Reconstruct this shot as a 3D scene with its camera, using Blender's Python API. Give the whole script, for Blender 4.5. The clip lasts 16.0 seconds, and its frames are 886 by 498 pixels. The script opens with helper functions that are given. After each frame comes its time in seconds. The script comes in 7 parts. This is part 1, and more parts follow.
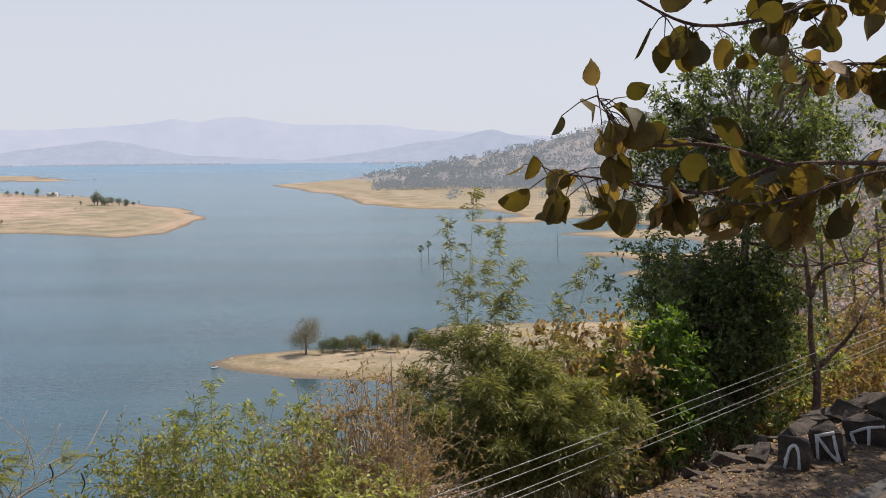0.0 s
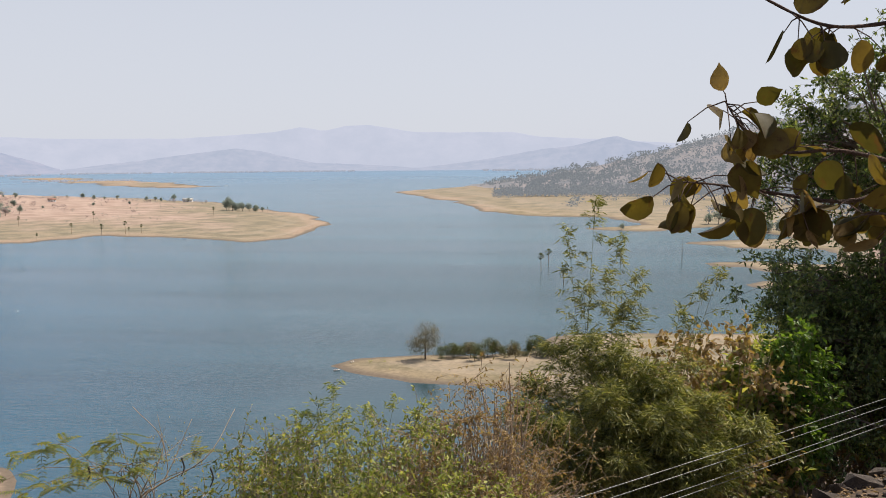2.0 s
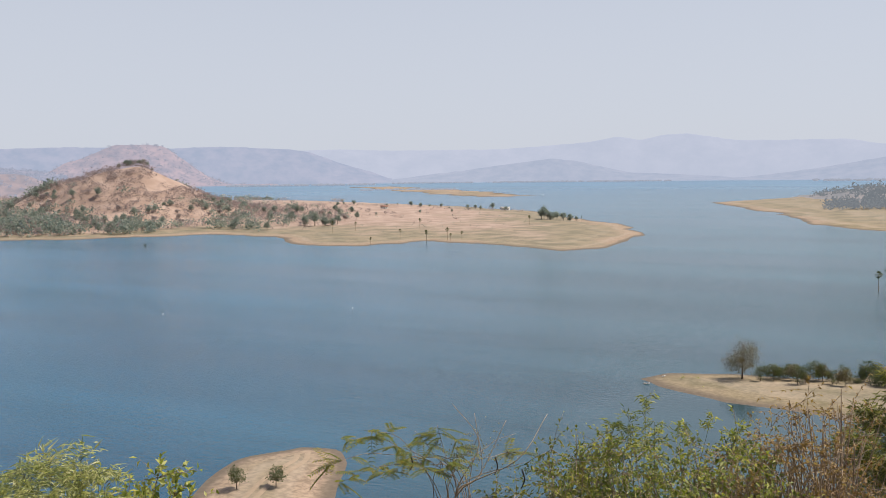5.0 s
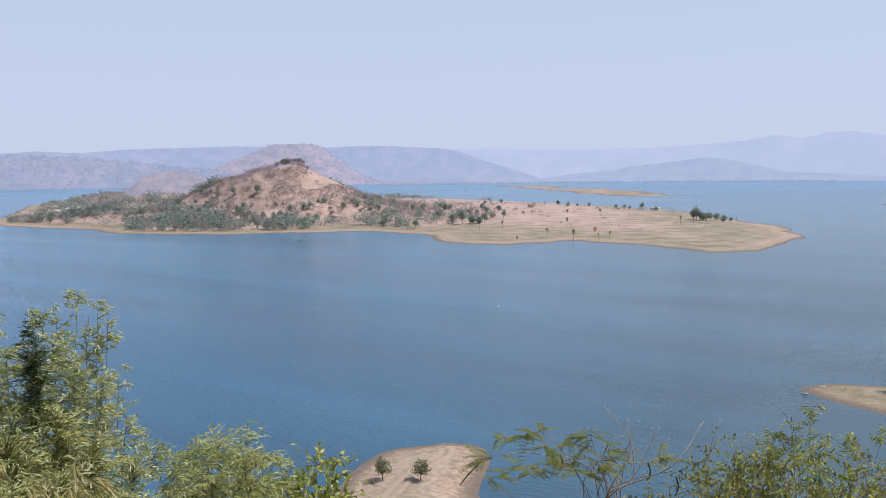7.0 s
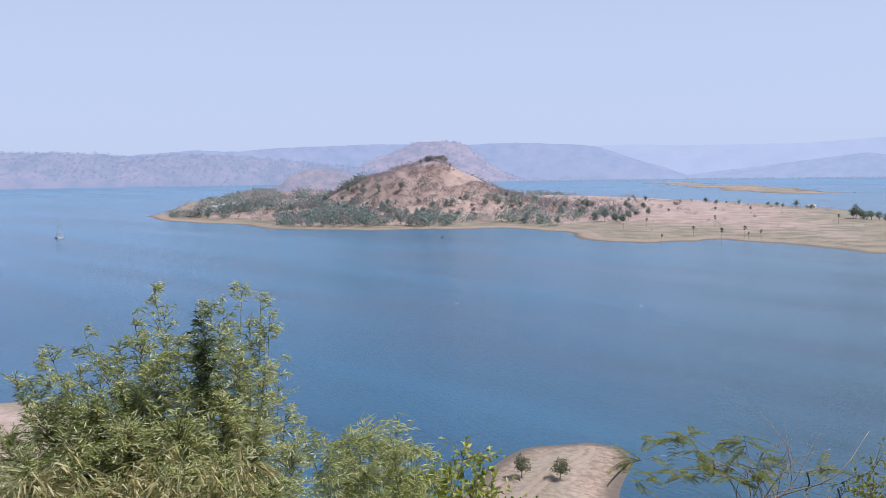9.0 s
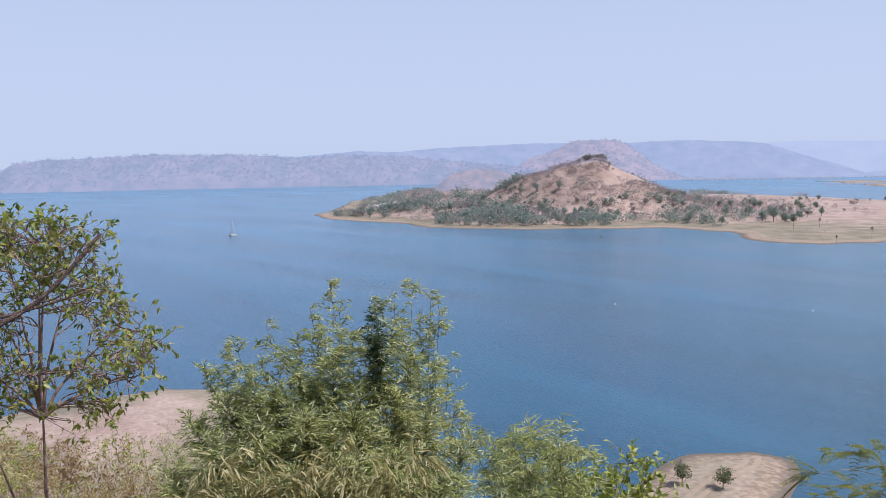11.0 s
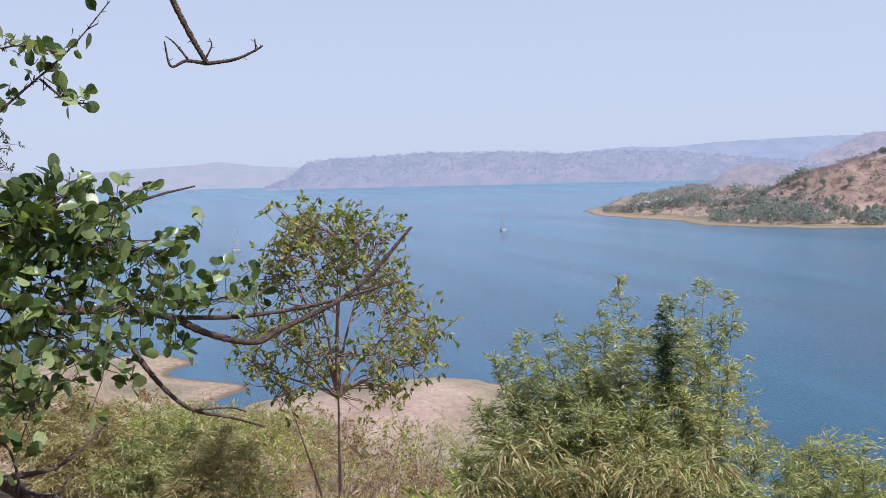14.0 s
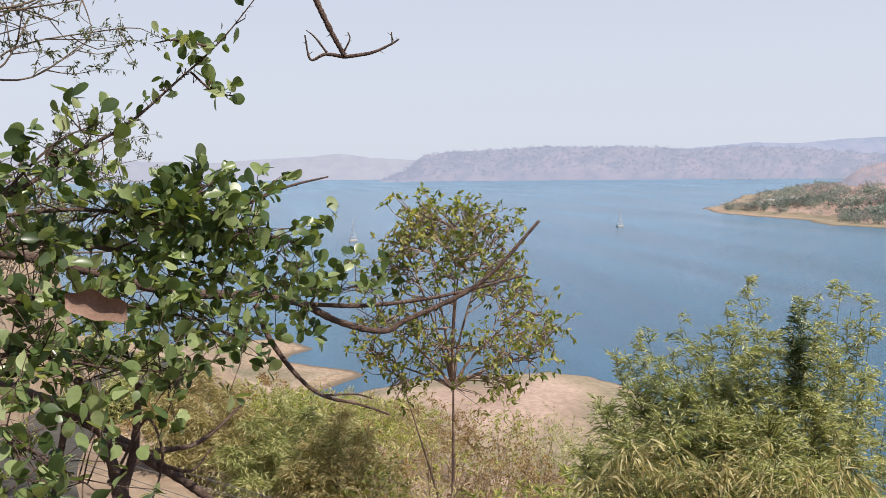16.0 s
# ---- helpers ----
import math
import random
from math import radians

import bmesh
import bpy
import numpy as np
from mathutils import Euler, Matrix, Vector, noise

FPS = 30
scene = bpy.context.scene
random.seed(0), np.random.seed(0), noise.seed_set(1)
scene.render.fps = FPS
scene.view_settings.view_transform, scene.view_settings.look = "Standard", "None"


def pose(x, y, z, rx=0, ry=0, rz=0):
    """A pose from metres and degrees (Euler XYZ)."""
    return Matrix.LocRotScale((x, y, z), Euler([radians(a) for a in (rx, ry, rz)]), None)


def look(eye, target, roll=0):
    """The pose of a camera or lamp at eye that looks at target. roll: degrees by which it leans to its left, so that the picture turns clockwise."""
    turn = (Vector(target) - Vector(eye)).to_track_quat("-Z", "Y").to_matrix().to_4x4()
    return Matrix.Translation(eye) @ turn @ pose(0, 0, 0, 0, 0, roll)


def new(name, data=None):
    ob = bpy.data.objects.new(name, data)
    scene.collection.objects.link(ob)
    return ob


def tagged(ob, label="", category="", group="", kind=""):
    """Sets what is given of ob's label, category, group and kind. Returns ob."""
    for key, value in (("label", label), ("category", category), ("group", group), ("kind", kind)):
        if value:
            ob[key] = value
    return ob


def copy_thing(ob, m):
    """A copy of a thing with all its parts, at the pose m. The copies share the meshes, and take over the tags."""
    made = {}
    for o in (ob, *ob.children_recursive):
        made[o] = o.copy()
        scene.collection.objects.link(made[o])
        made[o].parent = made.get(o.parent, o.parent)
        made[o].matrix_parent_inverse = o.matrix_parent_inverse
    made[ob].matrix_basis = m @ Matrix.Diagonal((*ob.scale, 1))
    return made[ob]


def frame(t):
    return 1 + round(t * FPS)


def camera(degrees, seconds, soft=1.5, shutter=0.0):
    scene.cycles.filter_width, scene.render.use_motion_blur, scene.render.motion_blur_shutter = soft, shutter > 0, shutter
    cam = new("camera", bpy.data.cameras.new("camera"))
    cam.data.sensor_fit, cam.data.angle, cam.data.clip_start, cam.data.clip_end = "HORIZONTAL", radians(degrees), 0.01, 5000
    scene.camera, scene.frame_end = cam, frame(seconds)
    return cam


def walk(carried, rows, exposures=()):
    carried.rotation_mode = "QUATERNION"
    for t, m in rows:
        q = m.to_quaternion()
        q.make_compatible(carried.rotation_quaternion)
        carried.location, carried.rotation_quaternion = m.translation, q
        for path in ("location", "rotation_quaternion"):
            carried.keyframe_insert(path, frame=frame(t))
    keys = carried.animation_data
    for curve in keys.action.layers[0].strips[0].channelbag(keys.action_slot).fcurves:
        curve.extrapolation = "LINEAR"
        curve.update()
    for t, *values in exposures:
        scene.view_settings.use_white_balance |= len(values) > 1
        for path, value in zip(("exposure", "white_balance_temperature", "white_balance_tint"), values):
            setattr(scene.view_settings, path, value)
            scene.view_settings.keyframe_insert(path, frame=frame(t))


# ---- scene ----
EYE = 55.0  # the viewpoint's height over the lake
cam = camera(51.39, 16.0, soft=0.5)
walk(cam, [
    (0, pose(-0.000, -0.000, EYE, 83.86, 0.40, -0.00)),
    (0.5, pose(0.000, 0.000, EYE, 84.01, 0.42, 1.37)),
    (1, pose(0.000, 0.000, EYE, 84.04, 0.46, 2.91)),
    (1.5, pose(0.000, 0.000, EYE, 84.26, 0.59, 4.84)),
    (2, pose(0.000, 0.000, EYE, 84.36, 0.46, 7.48)),
    (2.5, pose(0.000, 0.000, EYE, 84.58, 0.55, 10.30)),
    (3, pose(0.000, 0.000, EYE, 84.53, 0.56, 13.18)),
    (3.5, pose(-0.000, -0.000, EYE, 84.55, 0.76, 16.81)),
    (4, pose(-0.006, -0.002, EYE, 84.77, 0.76, 20.70)),
    (6.5, pose(-0.087, -0.045, EYE, 85.23, 0.47, 33.65)),
    (7, pose(-0.103, -0.057, EYE, 85.15, 0.46, 35.96)),
    (7.5, pose(-0.119, -0.069, EYE, 85.12, 0.44, 38.24)),
    (8, pose(-0.134, -0.081, EYE, 85.14, 0.45, 40.45)),
    (8.5, pose(-0.149, -0.094, EYE, 85.15, 0.57, 42.71)),
    (9, pose(-0.162, -0.107, EYE, 85.04, 0.63, 44.74)),
    (11.5, pose(-0.230, -0.191, EYE, 85.32, 1.14, 57.17)),
    (12, pose(-0.242, -0.211, EYE, 85.58, 1.32, 59.86)),
    (12.5, pose(-0.254, -0.232, EYE, 85.78, 1.33, 62.66)),
    (13, pose(-0.264, -0.253, EYE, 85.55, 1.15, 65.29)),
    (13.5, pose(-0.273, -0.275, EYE, 85.42, 1.27, 68.09)),
    (14, pose(-0.282, -0.300, EYE, 85.22, 1.33, 71.12)),
    (14.5, pose(-0.289, -0.322, EYE, 85.13, 1.30, 73.77)),
    (15, pose(-0.294, -0.341, EYE, 85.09, 1.19, 76.04)),
    (15.5, pose(-0.298, -0.355, EYE, 85.00, 1.03, 77.60)),
    (16, pose(-0.299, -0.360, EYE, 84.94, 0.60, 78.29)),
], exposures=[
    (0.0, 0.14, 6650, 13), (4.0, 0.04, 6750, 12), (5.2, 0.0, 6450, 12), (6.5, 0.0, 5940, 14), (7.2, 0.0, 5740, 15), (9.0, 0.0, 5490, 16),
    (12.5, 0.0, 5590, 16), (14.0, 0.05, 5740, 15), (14.7, 0.1, 5980, 14), (15.3, 0.15, 6180, 14), (16.0, 0.18, 6450, 13),
])


# ---- world, sun ----
SUN_BEARING, SUN_HEIGHT = -52.0, 57.0
world = bpy.data.worlds.new("world")
scene.world = world
world.use_nodes = True
nt = world.node_tree
nt.nodes.clear()
w_out = nt.nodes.new("ShaderNodeOutputWorld")
w_bg = nt.nodes.new("ShaderNodeBackground")
w_sky = nt.nodes.new("ShaderNodeTexSky")
w_sky.sky_type = "NISHITA"
w_sky.sun_disc = False
w_sky.sun_elevation = radians(SUN_HEIGHT)
w_sky.sun_rotation = radians(-SUN_BEARING)
w_sky.air_density, w_sky.dust_density, w_sky.ozone_density = 1.0, 1.0, 3.0
# a hazy day: the sky pales evenly towards the horizon
w_tc = nt.nodes.new("ShaderNodeTexCoord")
w_sep = nt.nodes.new("ShaderNodeSeparateXYZ")
w_ramp = nt.nodes.new("ShaderNodeMapRange")
w_ramp.inputs["From Min"].default_value = 0.0
w_ramp.inputs["From Max"].default_value = 0.75
w_ramp.inputs["To Min"].default_value = 0.92
w_ramp.inputs["To Max"].default_value = 0.12
w_ramp.interpolation_type = "SMOOTHERSTEP"
w_mix = nt.nodes.new("ShaderNodeMix")
w_mix.data_type = "RGBA"
w_mix.inputs["B"].default_value = (6.1, 6.55, 7.35, 1)
nt.links.new(w_tc.outputs["Generated"], w_sep.inputs[0])
nt.links.new(w_sep.outputs["Z"], w_ramp.inputs["Value"])
nt.links.new(w_ramp.outputs[0], w_mix.inputs["Factor"])
nt.links.new(w_sky.outputs[0], w_mix.inputs["A"])
nt.links.new(w_mix.outputs["Result"], w_bg.inputs["Color"])
w_bg.inputs["Strength"].default_value = 0.1
nt.links.new(w_bg.outputs[0], w_out.inputs[0])

sun = bpy.data.lights.new("sun", "SUN")
sun.energy, sun.angle, sun.color = 5.0, radians(0.6), (1.0, 0.93, 0.82)
sun_ob = new("sun", sun)
b, h = radians(SUN_BEARING), radians(SUN_HEIGHT)
sun_from = Vector((-math.sin(b) * math.cos(h), math.cos(b) * math.cos(h), math.sin(h)))
sun_ob.matrix_world = look(sun_from * 300, (0, 0, 0))


# ---- materials ----
def node(tree, kind, **vals):
    n = tree.nodes.new(kind)
    for k, val in vals.items():
        n.inputs[k].default_value = val
    return n


def ramp_node(tree, stops):
    n = tree.nodes.new("ShaderNodeValToRGB")
    el = n.color_ramp.elements
    el[0].position, el[0].color = stops[0][0], (*stops[0][1], 1)
    el[1].position, el[1].color = stops[-1][0], (*stops[-1][1], 1)
    for p, c in stops[1:-1]:
        e = el.new(p)
        e.color = (*c, 1)
    return n


def blank(name):
    m = bpy.data.materials.new(name)
    m.use_nodes = True
    m.node_tree.nodes.clear()
    return m, m.node_tree, m.node_tree.nodes.new("ShaderNodeOutputMaterial")


def leaf_material(name, colours, translucent=0.45, rough=0.45, patch=0.8, glow=(1.3, 1.25, 0.5), blotch=None, gloss=0.35):
    """Leaves: each one takes its own shade from the ramp, with a mottle over the crown and a lighter glow against the sun."""
    m, t, out = blank(name)
    geo = t.nodes.new("ShaderNodeNewGeometry")
    tc = t.nodes.new("ShaderNodeTexCoord")
    nz = node(t, "ShaderNodeTexNoise", Scale=patch, Detail=2.0)
    t.links.new(tc.outputs["Object"], nz.inputs["Vector"])
    mix = t.nodes.new("ShaderNodeMath")
    mix.operation = "MULTIPLY_ADD"
    mix.inputs[1].default_value = 0.6
    t.links.new(nz.outputs["Fac"], mix.inputs[0])
    sc = t.nodes.new("ShaderNodeMath")
    sc.operation = "MULTIPLY_ADD"
    sc.inputs[1].default_value, sc.inputs[2].default_value = 0.72, -0.16
    t.links.new(geo.outputs["Random Per Island"], sc.inputs[0])
    t.links.new(sc.outputs[0], mix.inputs[2])
    n = len(colours)
    rp = ramp_node(t, [(i / (n - 1), c) for i, c in enumerate(colours)])
    t.links.new(mix.outputs[0], rp.inputs[0])
    fine = node(t, "ShaderNodeTexNoise", Scale=40.0, Detail=3.0)
    t.links.new(tc.outputs["Object"], fine.inputs["Vector"])
    hsv = t.nodes.new("ShaderNodeHueSaturation")
    fr = node(t, "ShaderNodeMapRange", **{"To Min": 0.7, "To Max": 1.3})
    t.links.new(fine.outputs["Fac"], fr.inputs[0])
    t.links.new(fr.outputs[0], hsv.inputs["Value"])
    t.links.new(rp.outputs[0], hsv.inputs["Color"])
    bs = node(t, "ShaderNodeBsdfPrincipled", Roughness=rough)
    bs.inputs["Specular IOR Level"].default_value = gloss
    colour = hsv.outputs[0]
    if blotch:
        bn = node(t, "ShaderNodeTexNoise", Scale=26.0, Detail=6.0, Roughness=0.7)
        t.links.new(tc.outputs["Object"], bn.inputs["Vector"])
        br = node(t, "ShaderNodeMapRange", **{"From Min": 0.54, "From Max": 0.66})
        t.links.new(bn.outputs["Fac"], br.inputs[0])
        bm_ = t.nodes.new("ShaderNodeMix")
        bm_.data_type = "RGBA"
        bm_.inputs["B"].default_value = (*blotch, 1)
        t.links.new(br.outputs[0], bm_.inputs["Factor"])
        t.links.new(colour, bm_.inputs["A"])
        colour = bm_.outputs["Result"]
    t.links.new(colour, bs.inputs["Base Color"])
    tr = t.nodes.new("ShaderNodeBsdfTranslucent")
    warm = t.nodes.new("ShaderNodeMix")
    warm.data_type, warm.blend_type = "RGBA", "MULTIPLY"
    warm.inputs["Factor"].default_value = 1.0
    warm.inputs["B"].default_value = (*glow, 1)
    t.links.new(colour, warm.inputs["A"])
    t.links.new(warm.outputs["Result"], tr.inputs["Color"])
    ms = t.nodes.new("ShaderNodeMixShader")
    ms.inputs[0].default_value = translucent
    t.links.new(bs.outputs[0], ms.inputs[1])
    t.links.new(tr.outputs[0], ms.inputs[2])
    t.links.new(ms.outputs[0], out.inputs[0])
    return m


def rough_material(name, colours, scale, rough=0.9, bump=0.4, fine=12.0, metal=0.0, spots=None):
    """A matt surface with two scales of mottling and relief."""
    m, t, out = blank(name)
    tc = t.nodes.new("ShaderNodeTexCoord")
    n1 = node(t, "ShaderNodeTexNoise", Scale=scale, Detail=5.0, Roughness=0.6)
    n2 = node(t, "ShaderNodeTexNoise", Scale=scale * fine, Detail=4.0, Roughness=0.65)
    for n in (n1, n2):
        t.links.new(tc.outputs["Object"], n.inputs["Vector"])
    mx = t.nodes.new("ShaderNodeMix")
    mx.inputs["Factor"].default_value = 0.42
    t.links.new(n1.outputs["Fac"], mx.inputs["A"])
    t.links.new(n2.outputs["Fac"], mx.inputs["B"])
    k = len(colours)
    rp = ramp_node(t, [(0.3 + 0.4 * i / (k - 1), c) for i, c in enumerate(colours)])
    t.links.new(mx.outputs["Result"], rp.inputs[0])
    bs = node(t, "ShaderNodeBsdfPrincipled", Roughness=rough, Metallic=metal)
    t.links.new(rp.outputs[0], bs.inputs["Base Color"])
    bp = node(t, "ShaderNodeBump", Strength=bump, Distance=0.02)
    t.links.new(n2.outputs["Fac"], bp.inputs["Height"])
    t.links.new(bp.outputs[0], bs.inputs["Normal"])
    t.links.new(bs.outputs[0], out.inputs[0])
    return m


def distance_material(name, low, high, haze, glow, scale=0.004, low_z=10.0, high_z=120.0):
    """Hills on the far side of the lake: patchy scrub and bare ground under a veil of bright air, mixed in as emission.
    """
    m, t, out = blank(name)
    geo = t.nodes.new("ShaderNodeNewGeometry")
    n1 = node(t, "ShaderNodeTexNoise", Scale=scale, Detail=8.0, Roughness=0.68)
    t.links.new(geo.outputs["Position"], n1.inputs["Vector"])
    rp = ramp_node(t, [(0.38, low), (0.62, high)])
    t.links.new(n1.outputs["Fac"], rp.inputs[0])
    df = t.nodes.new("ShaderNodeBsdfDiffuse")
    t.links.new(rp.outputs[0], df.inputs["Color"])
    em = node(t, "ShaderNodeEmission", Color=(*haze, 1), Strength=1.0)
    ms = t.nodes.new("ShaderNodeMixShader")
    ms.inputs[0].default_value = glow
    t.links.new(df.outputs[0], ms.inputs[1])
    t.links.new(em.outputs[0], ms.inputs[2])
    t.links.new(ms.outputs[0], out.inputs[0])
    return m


def ground_material():
    """Dry hillside earth, yellowed grass flats, pale drawdown beach and a wet rim at the lake's level."""
    m, t, out = blank("ground_earth")
    geo = t.nodes.new("ShaderNodeNewGeometry")
    sep = t.nodes.new("ShaderNodeSeparateXYZ")
    t.links.new(geo.outputs["Position"], sep.inputs[0])

    def noise_at(scale, detail=6.0):
        n = node(t, "ShaderNodeTexNoise", Scale=scale, Detail=detail, Roughness=0.62)
        t.links.new(geo.outputs["Position"], n.inputs["Vector"])
        return n.outputs["Fac"]

    def mixed(fac, a, b_):
        n = t.nodes.new("ShaderNodeMix")
        n.data_type = "RGBA"
        t.links.new(fac, n.inputs["Factor"])
        for s, k in ((a, "A"), (b_, "B")):
            if isinstance(s, tuple):
                n.inputs[k].default_value = (*s, 1)
            else:
                t.links.new(s, n.inputs[k])
        return n.outputs["Result"]

    def between(sock, lo, hi, to_min=0.0, to_max=1.0):
        n = node(t, "ShaderNodeMapRange", **{"From Min": lo, "From Max": hi, "To Min": to_min, "To Max": to_max})
        n.interpolation_type = "SMOOTHSTEP"
        t.links.new(sock, n.inputs[0])
        return n.outputs[0]

    def plus(a, b_, k):
        n = t.nodes.new("ShaderNodeMath")
        n.operation = "MULTIPLY_ADD"
        t.links.new(b_, n.inputs[0])
        n.inputs[1].default_value = k
        t.links.new(a, n.inputs[2])
        return n.outputs[0]

    big, mid, small, tiny = noise_at(0.006), noise_at(0.05), noise_at(0.8), noise_at(9.0)
    soil = mixed(between(mid, 0.35, 0.65), (0.325, 0.225, 0.17), (0.44, 0.32, 0.25))
    grass = mixed(between(mid, 0.38, 0.6), (0.185, 0.16, 0.10), (0.285, 0.225, 0.145))
    sand = mixed(between(small, 0.35, 0.65), (0.28, 0.20, 0.135), (0.38, 0.275, 0.19))
    turf = mixed(between(mid, 0.36, 0.62), (0.20, 0.16, 0.085), (0.31, 0.235, 0.145))
    sand = mixed(between(sep.outputs["X"], -60.0, -85.0), turf, sand)
    litter = mixed(between(small, 0.4, 0.6), (0.05, 0.034, 0.022), (0.11, 0.075, 0.048))
    litter = mixed(between(tiny, 0.45, 0.62), litter, (0.14, 0.098, 0.062))
    z = plus(sep.outputs["Z"], big, 6.0)
    z = plus(z, mid, 1.5)
    col = mixed(between(z, 4.0, 5.0), sand, grass)
    col = mixed(between(z, 5.9, 7.6), col, soil)
    far = t.nodes.new("ShaderNodeVectorMath")
    far.operation = "LENGTH"
    t.links.new(geo.outputs["Position"], far.inputs[0])
    # bare dusty earth on the western side, leaf litter under the eastern trees
    dust = mixed(between(small, 0.35, 0.65), (0.25, 0.18, 0.125), (0.36, 0.27, 0.19))
    litter = mixed(between(plus(sep.outputs["X"], small, 3.0), -5.0, -9.0), litter, dust)
    col = mixed(between(far.outputs["Value"], 110.0, 60.0), col, litter)
    # old water lines along the beaches
    line = node(t, "ShaderNodeMath", **{})
    line.operation = "MULTIPLY"
    line.inputs[1].default_value = 7.0
    t.links.new(plus(sep.outputs["Z"], mid, 0.5), line.inputs[0])
    sn = t.nodes.new("ShaderNodeMath")
    sn.operation = "SINE"
    t.links.new(line.outputs[0], sn.inputs[0])
    low = between(sep.outputs["Z"], 3.2, 1.0)
    mul = t.nodes.new("ShaderNodeMath")
    mul.operation = "MULTIPLY"
    t.links.new(between(sn.outputs[0], 0.3, 1.0, 0.0, 0.28), mul.inputs[0])
    t.links.new(low, mul.inputs[1])
    col = mixed(mul.outputs[0], col, (0.42, 0.34, 0.26))
    col = mixed(between(sep.outputs["Z"], 0.1, 0.5), (0.15, 0.115, 0.08), col)
    fade = mixed(between(small, 0.3, 0.7), (0.82, 0.82, 0.82), (1.12, 1.12, 1.12))
    n = t.nodes.new("ShaderNodeMix")
    n.data_type, n.blend_type = "RGBA", "MULTIPLY"
    n.inputs["Factor"].default_value = 1.0
    t.links.new(col, n.inputs["A"])
    t.links.new(fade, n.inputs["B"])
    bs = node(t, "ShaderNodeBsdfPrincipled", Roughness=0.95)
    t.links.new(n.outputs["Result"], bs.inputs["Base Color"])
    bp = node(t, "ShaderNodeBump", Strength=0.6, Distance=0.05)
    t.links.new(plus(small, tiny, 0.3), bp.inputs["Height"])
    t.links.new(bp.outputs[0], bs.inputs["Normal"])
    t.links.new(bs.outputs[0], out.inputs[0])
    return m


def water_material():
    """Lake water: rippled by a light wind that leaves smoother streaks."""
    m, t, out = blank("lake_water")
    geo = t.nodes.new("ShaderNodeNewGeometry")
    mp = t.nodes.new("ShaderNodeMapping")
    mp.inputs["Rotation"].default_value = (0, 0, radians(25))
    mp.inputs["Scale"].default_value = (1.0, 2.6, 1.0)
    t.links.new(geo.outputs["Position"], mp.inputs[0])
    w1 = node(t, "ShaderNodeTexNoise", Scale=0.35, Detail=6.0, Roughness=0.6)
    w2 = node(t, "ShaderNodeTexNoise", Scale=0.0042, Detail=4.0, Roughness=0.55)
    t.links.new(mp.outputs[0], w1.inputs["Vector"])
    mp2 = t.nodes.new("ShaderNodeMapping")
    mp2.inputs["Rotation"].default_value = (0, 0, radians(-20))
    mp2.inputs["Scale"].default_value = (0.45, 2.2, 1.0)
    t.links.new(geo.outputs["Position"], mp2.inputs[0])
    t.links.new(mp2.outputs[0], w2.inputs["Vector"])
    rr = node(t, "ShaderNodeMapRange", **{"From Min": 0.35, "From Max": 0.65, "To Min": 0.4, "To Max": 1.0})
    t.links.new(w2.outputs["Fac"], rr.inputs[0])
    bp = node(t, "ShaderNodeBump", Distance=0.5)
    t.links.new(w1.outputs["Fac"], bp.inputs["Height"])
    # the eastern bay is greener than the open western reach
    east = ramp_node(t, [(0.36, (0.046, 0.102, 0.128)), (0.66, (0.064, 0.138, 0.162))])
    west = ramp_node(t, [(0.36, (0.030, 0.118, 0.208)), (0.66, (0.040, 0.150, 0.25))])
    nrm_ = t.nodes.new("ShaderNodeVectorMath")
    nrm_.operation = "NORMALIZE"
    t.links.new(geo.outputs["Position"], nrm_.inputs[0])
    sx = t.nodes.new("ShaderNodeSeparateXYZ")
    t.links.new(nrm_.outputs[0], sx.inputs[0])
    side = node(t, "ShaderNodeMapRange", **{"From Min": -0.25, "From Max": -0.72})
    t.links.new(sx.outputs["X"], side.inputs[0])
    rp = t.nodes.new("ShaderNodeMix")
    rp.data_type = "RGBA"
    t.links.new(side.outputs[0], rp.inputs["Factor"])
    for ramp, sock in ((east, "A"), (west, "B")):
        t.links.new(w2.outputs["Fac"], ramp.inputs[0])
        t.links.new(ramp.outputs[0], rp.inputs[sock])
    bs = node(t, "ShaderNodeBsdfPrincipled", Roughness=0.14, IOR=1.33)
    t.links.new(bp.outputs[0], bs.inputs["Normal"])
    far_haze = t.nodes.new("ShaderNodeMix")
    far_haze.data_type = "RGBA"
    far_haze.inputs["B"].default_value = (0.12, 0.23, 0.335, 1)
    t.links.new(rp.outputs["Result"], far_haze.inputs["A"])
    # long wind lanes
    mp3 = t.nodes.new("ShaderNodeMapping")
    mp3.inputs["Rotation"].default_value = (0, 0, radians(-12))
    mp3.inputs["Scale"].default_value = (0.28, 2.4, 1.0)
    t.links.new(geo.outputs["Position"], mp3.inputs[0])
    w3 = node(t, "ShaderNodeTexNoise", Scale=0.0075, Detail=5.0, Roughness=0.6)
    t.links.new(mp3.outputs[0], w3.inputs["Vector"])
    lane = node(t, "ShaderNodeMapRange", **{"From Min": 0.38, "From Max": 0.62, "To Min": 0.8, "To Max": 1.15})
    t.links.new(w3.outputs["Fac"], lane.inputs[0])
    lanes = t.nodes.new("ShaderNodeVectorMath")
    lanes.operation = "SCALE"
    t.links.new(far_haze.outputs["Result"], lanes.inputs[0])
    t.links.new(lane.outputs[0], lanes.inputs["Scale"])
    # base colour darkened near by, where the steeper view reflects less sky
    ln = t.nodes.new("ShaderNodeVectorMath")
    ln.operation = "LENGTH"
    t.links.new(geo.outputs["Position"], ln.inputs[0])
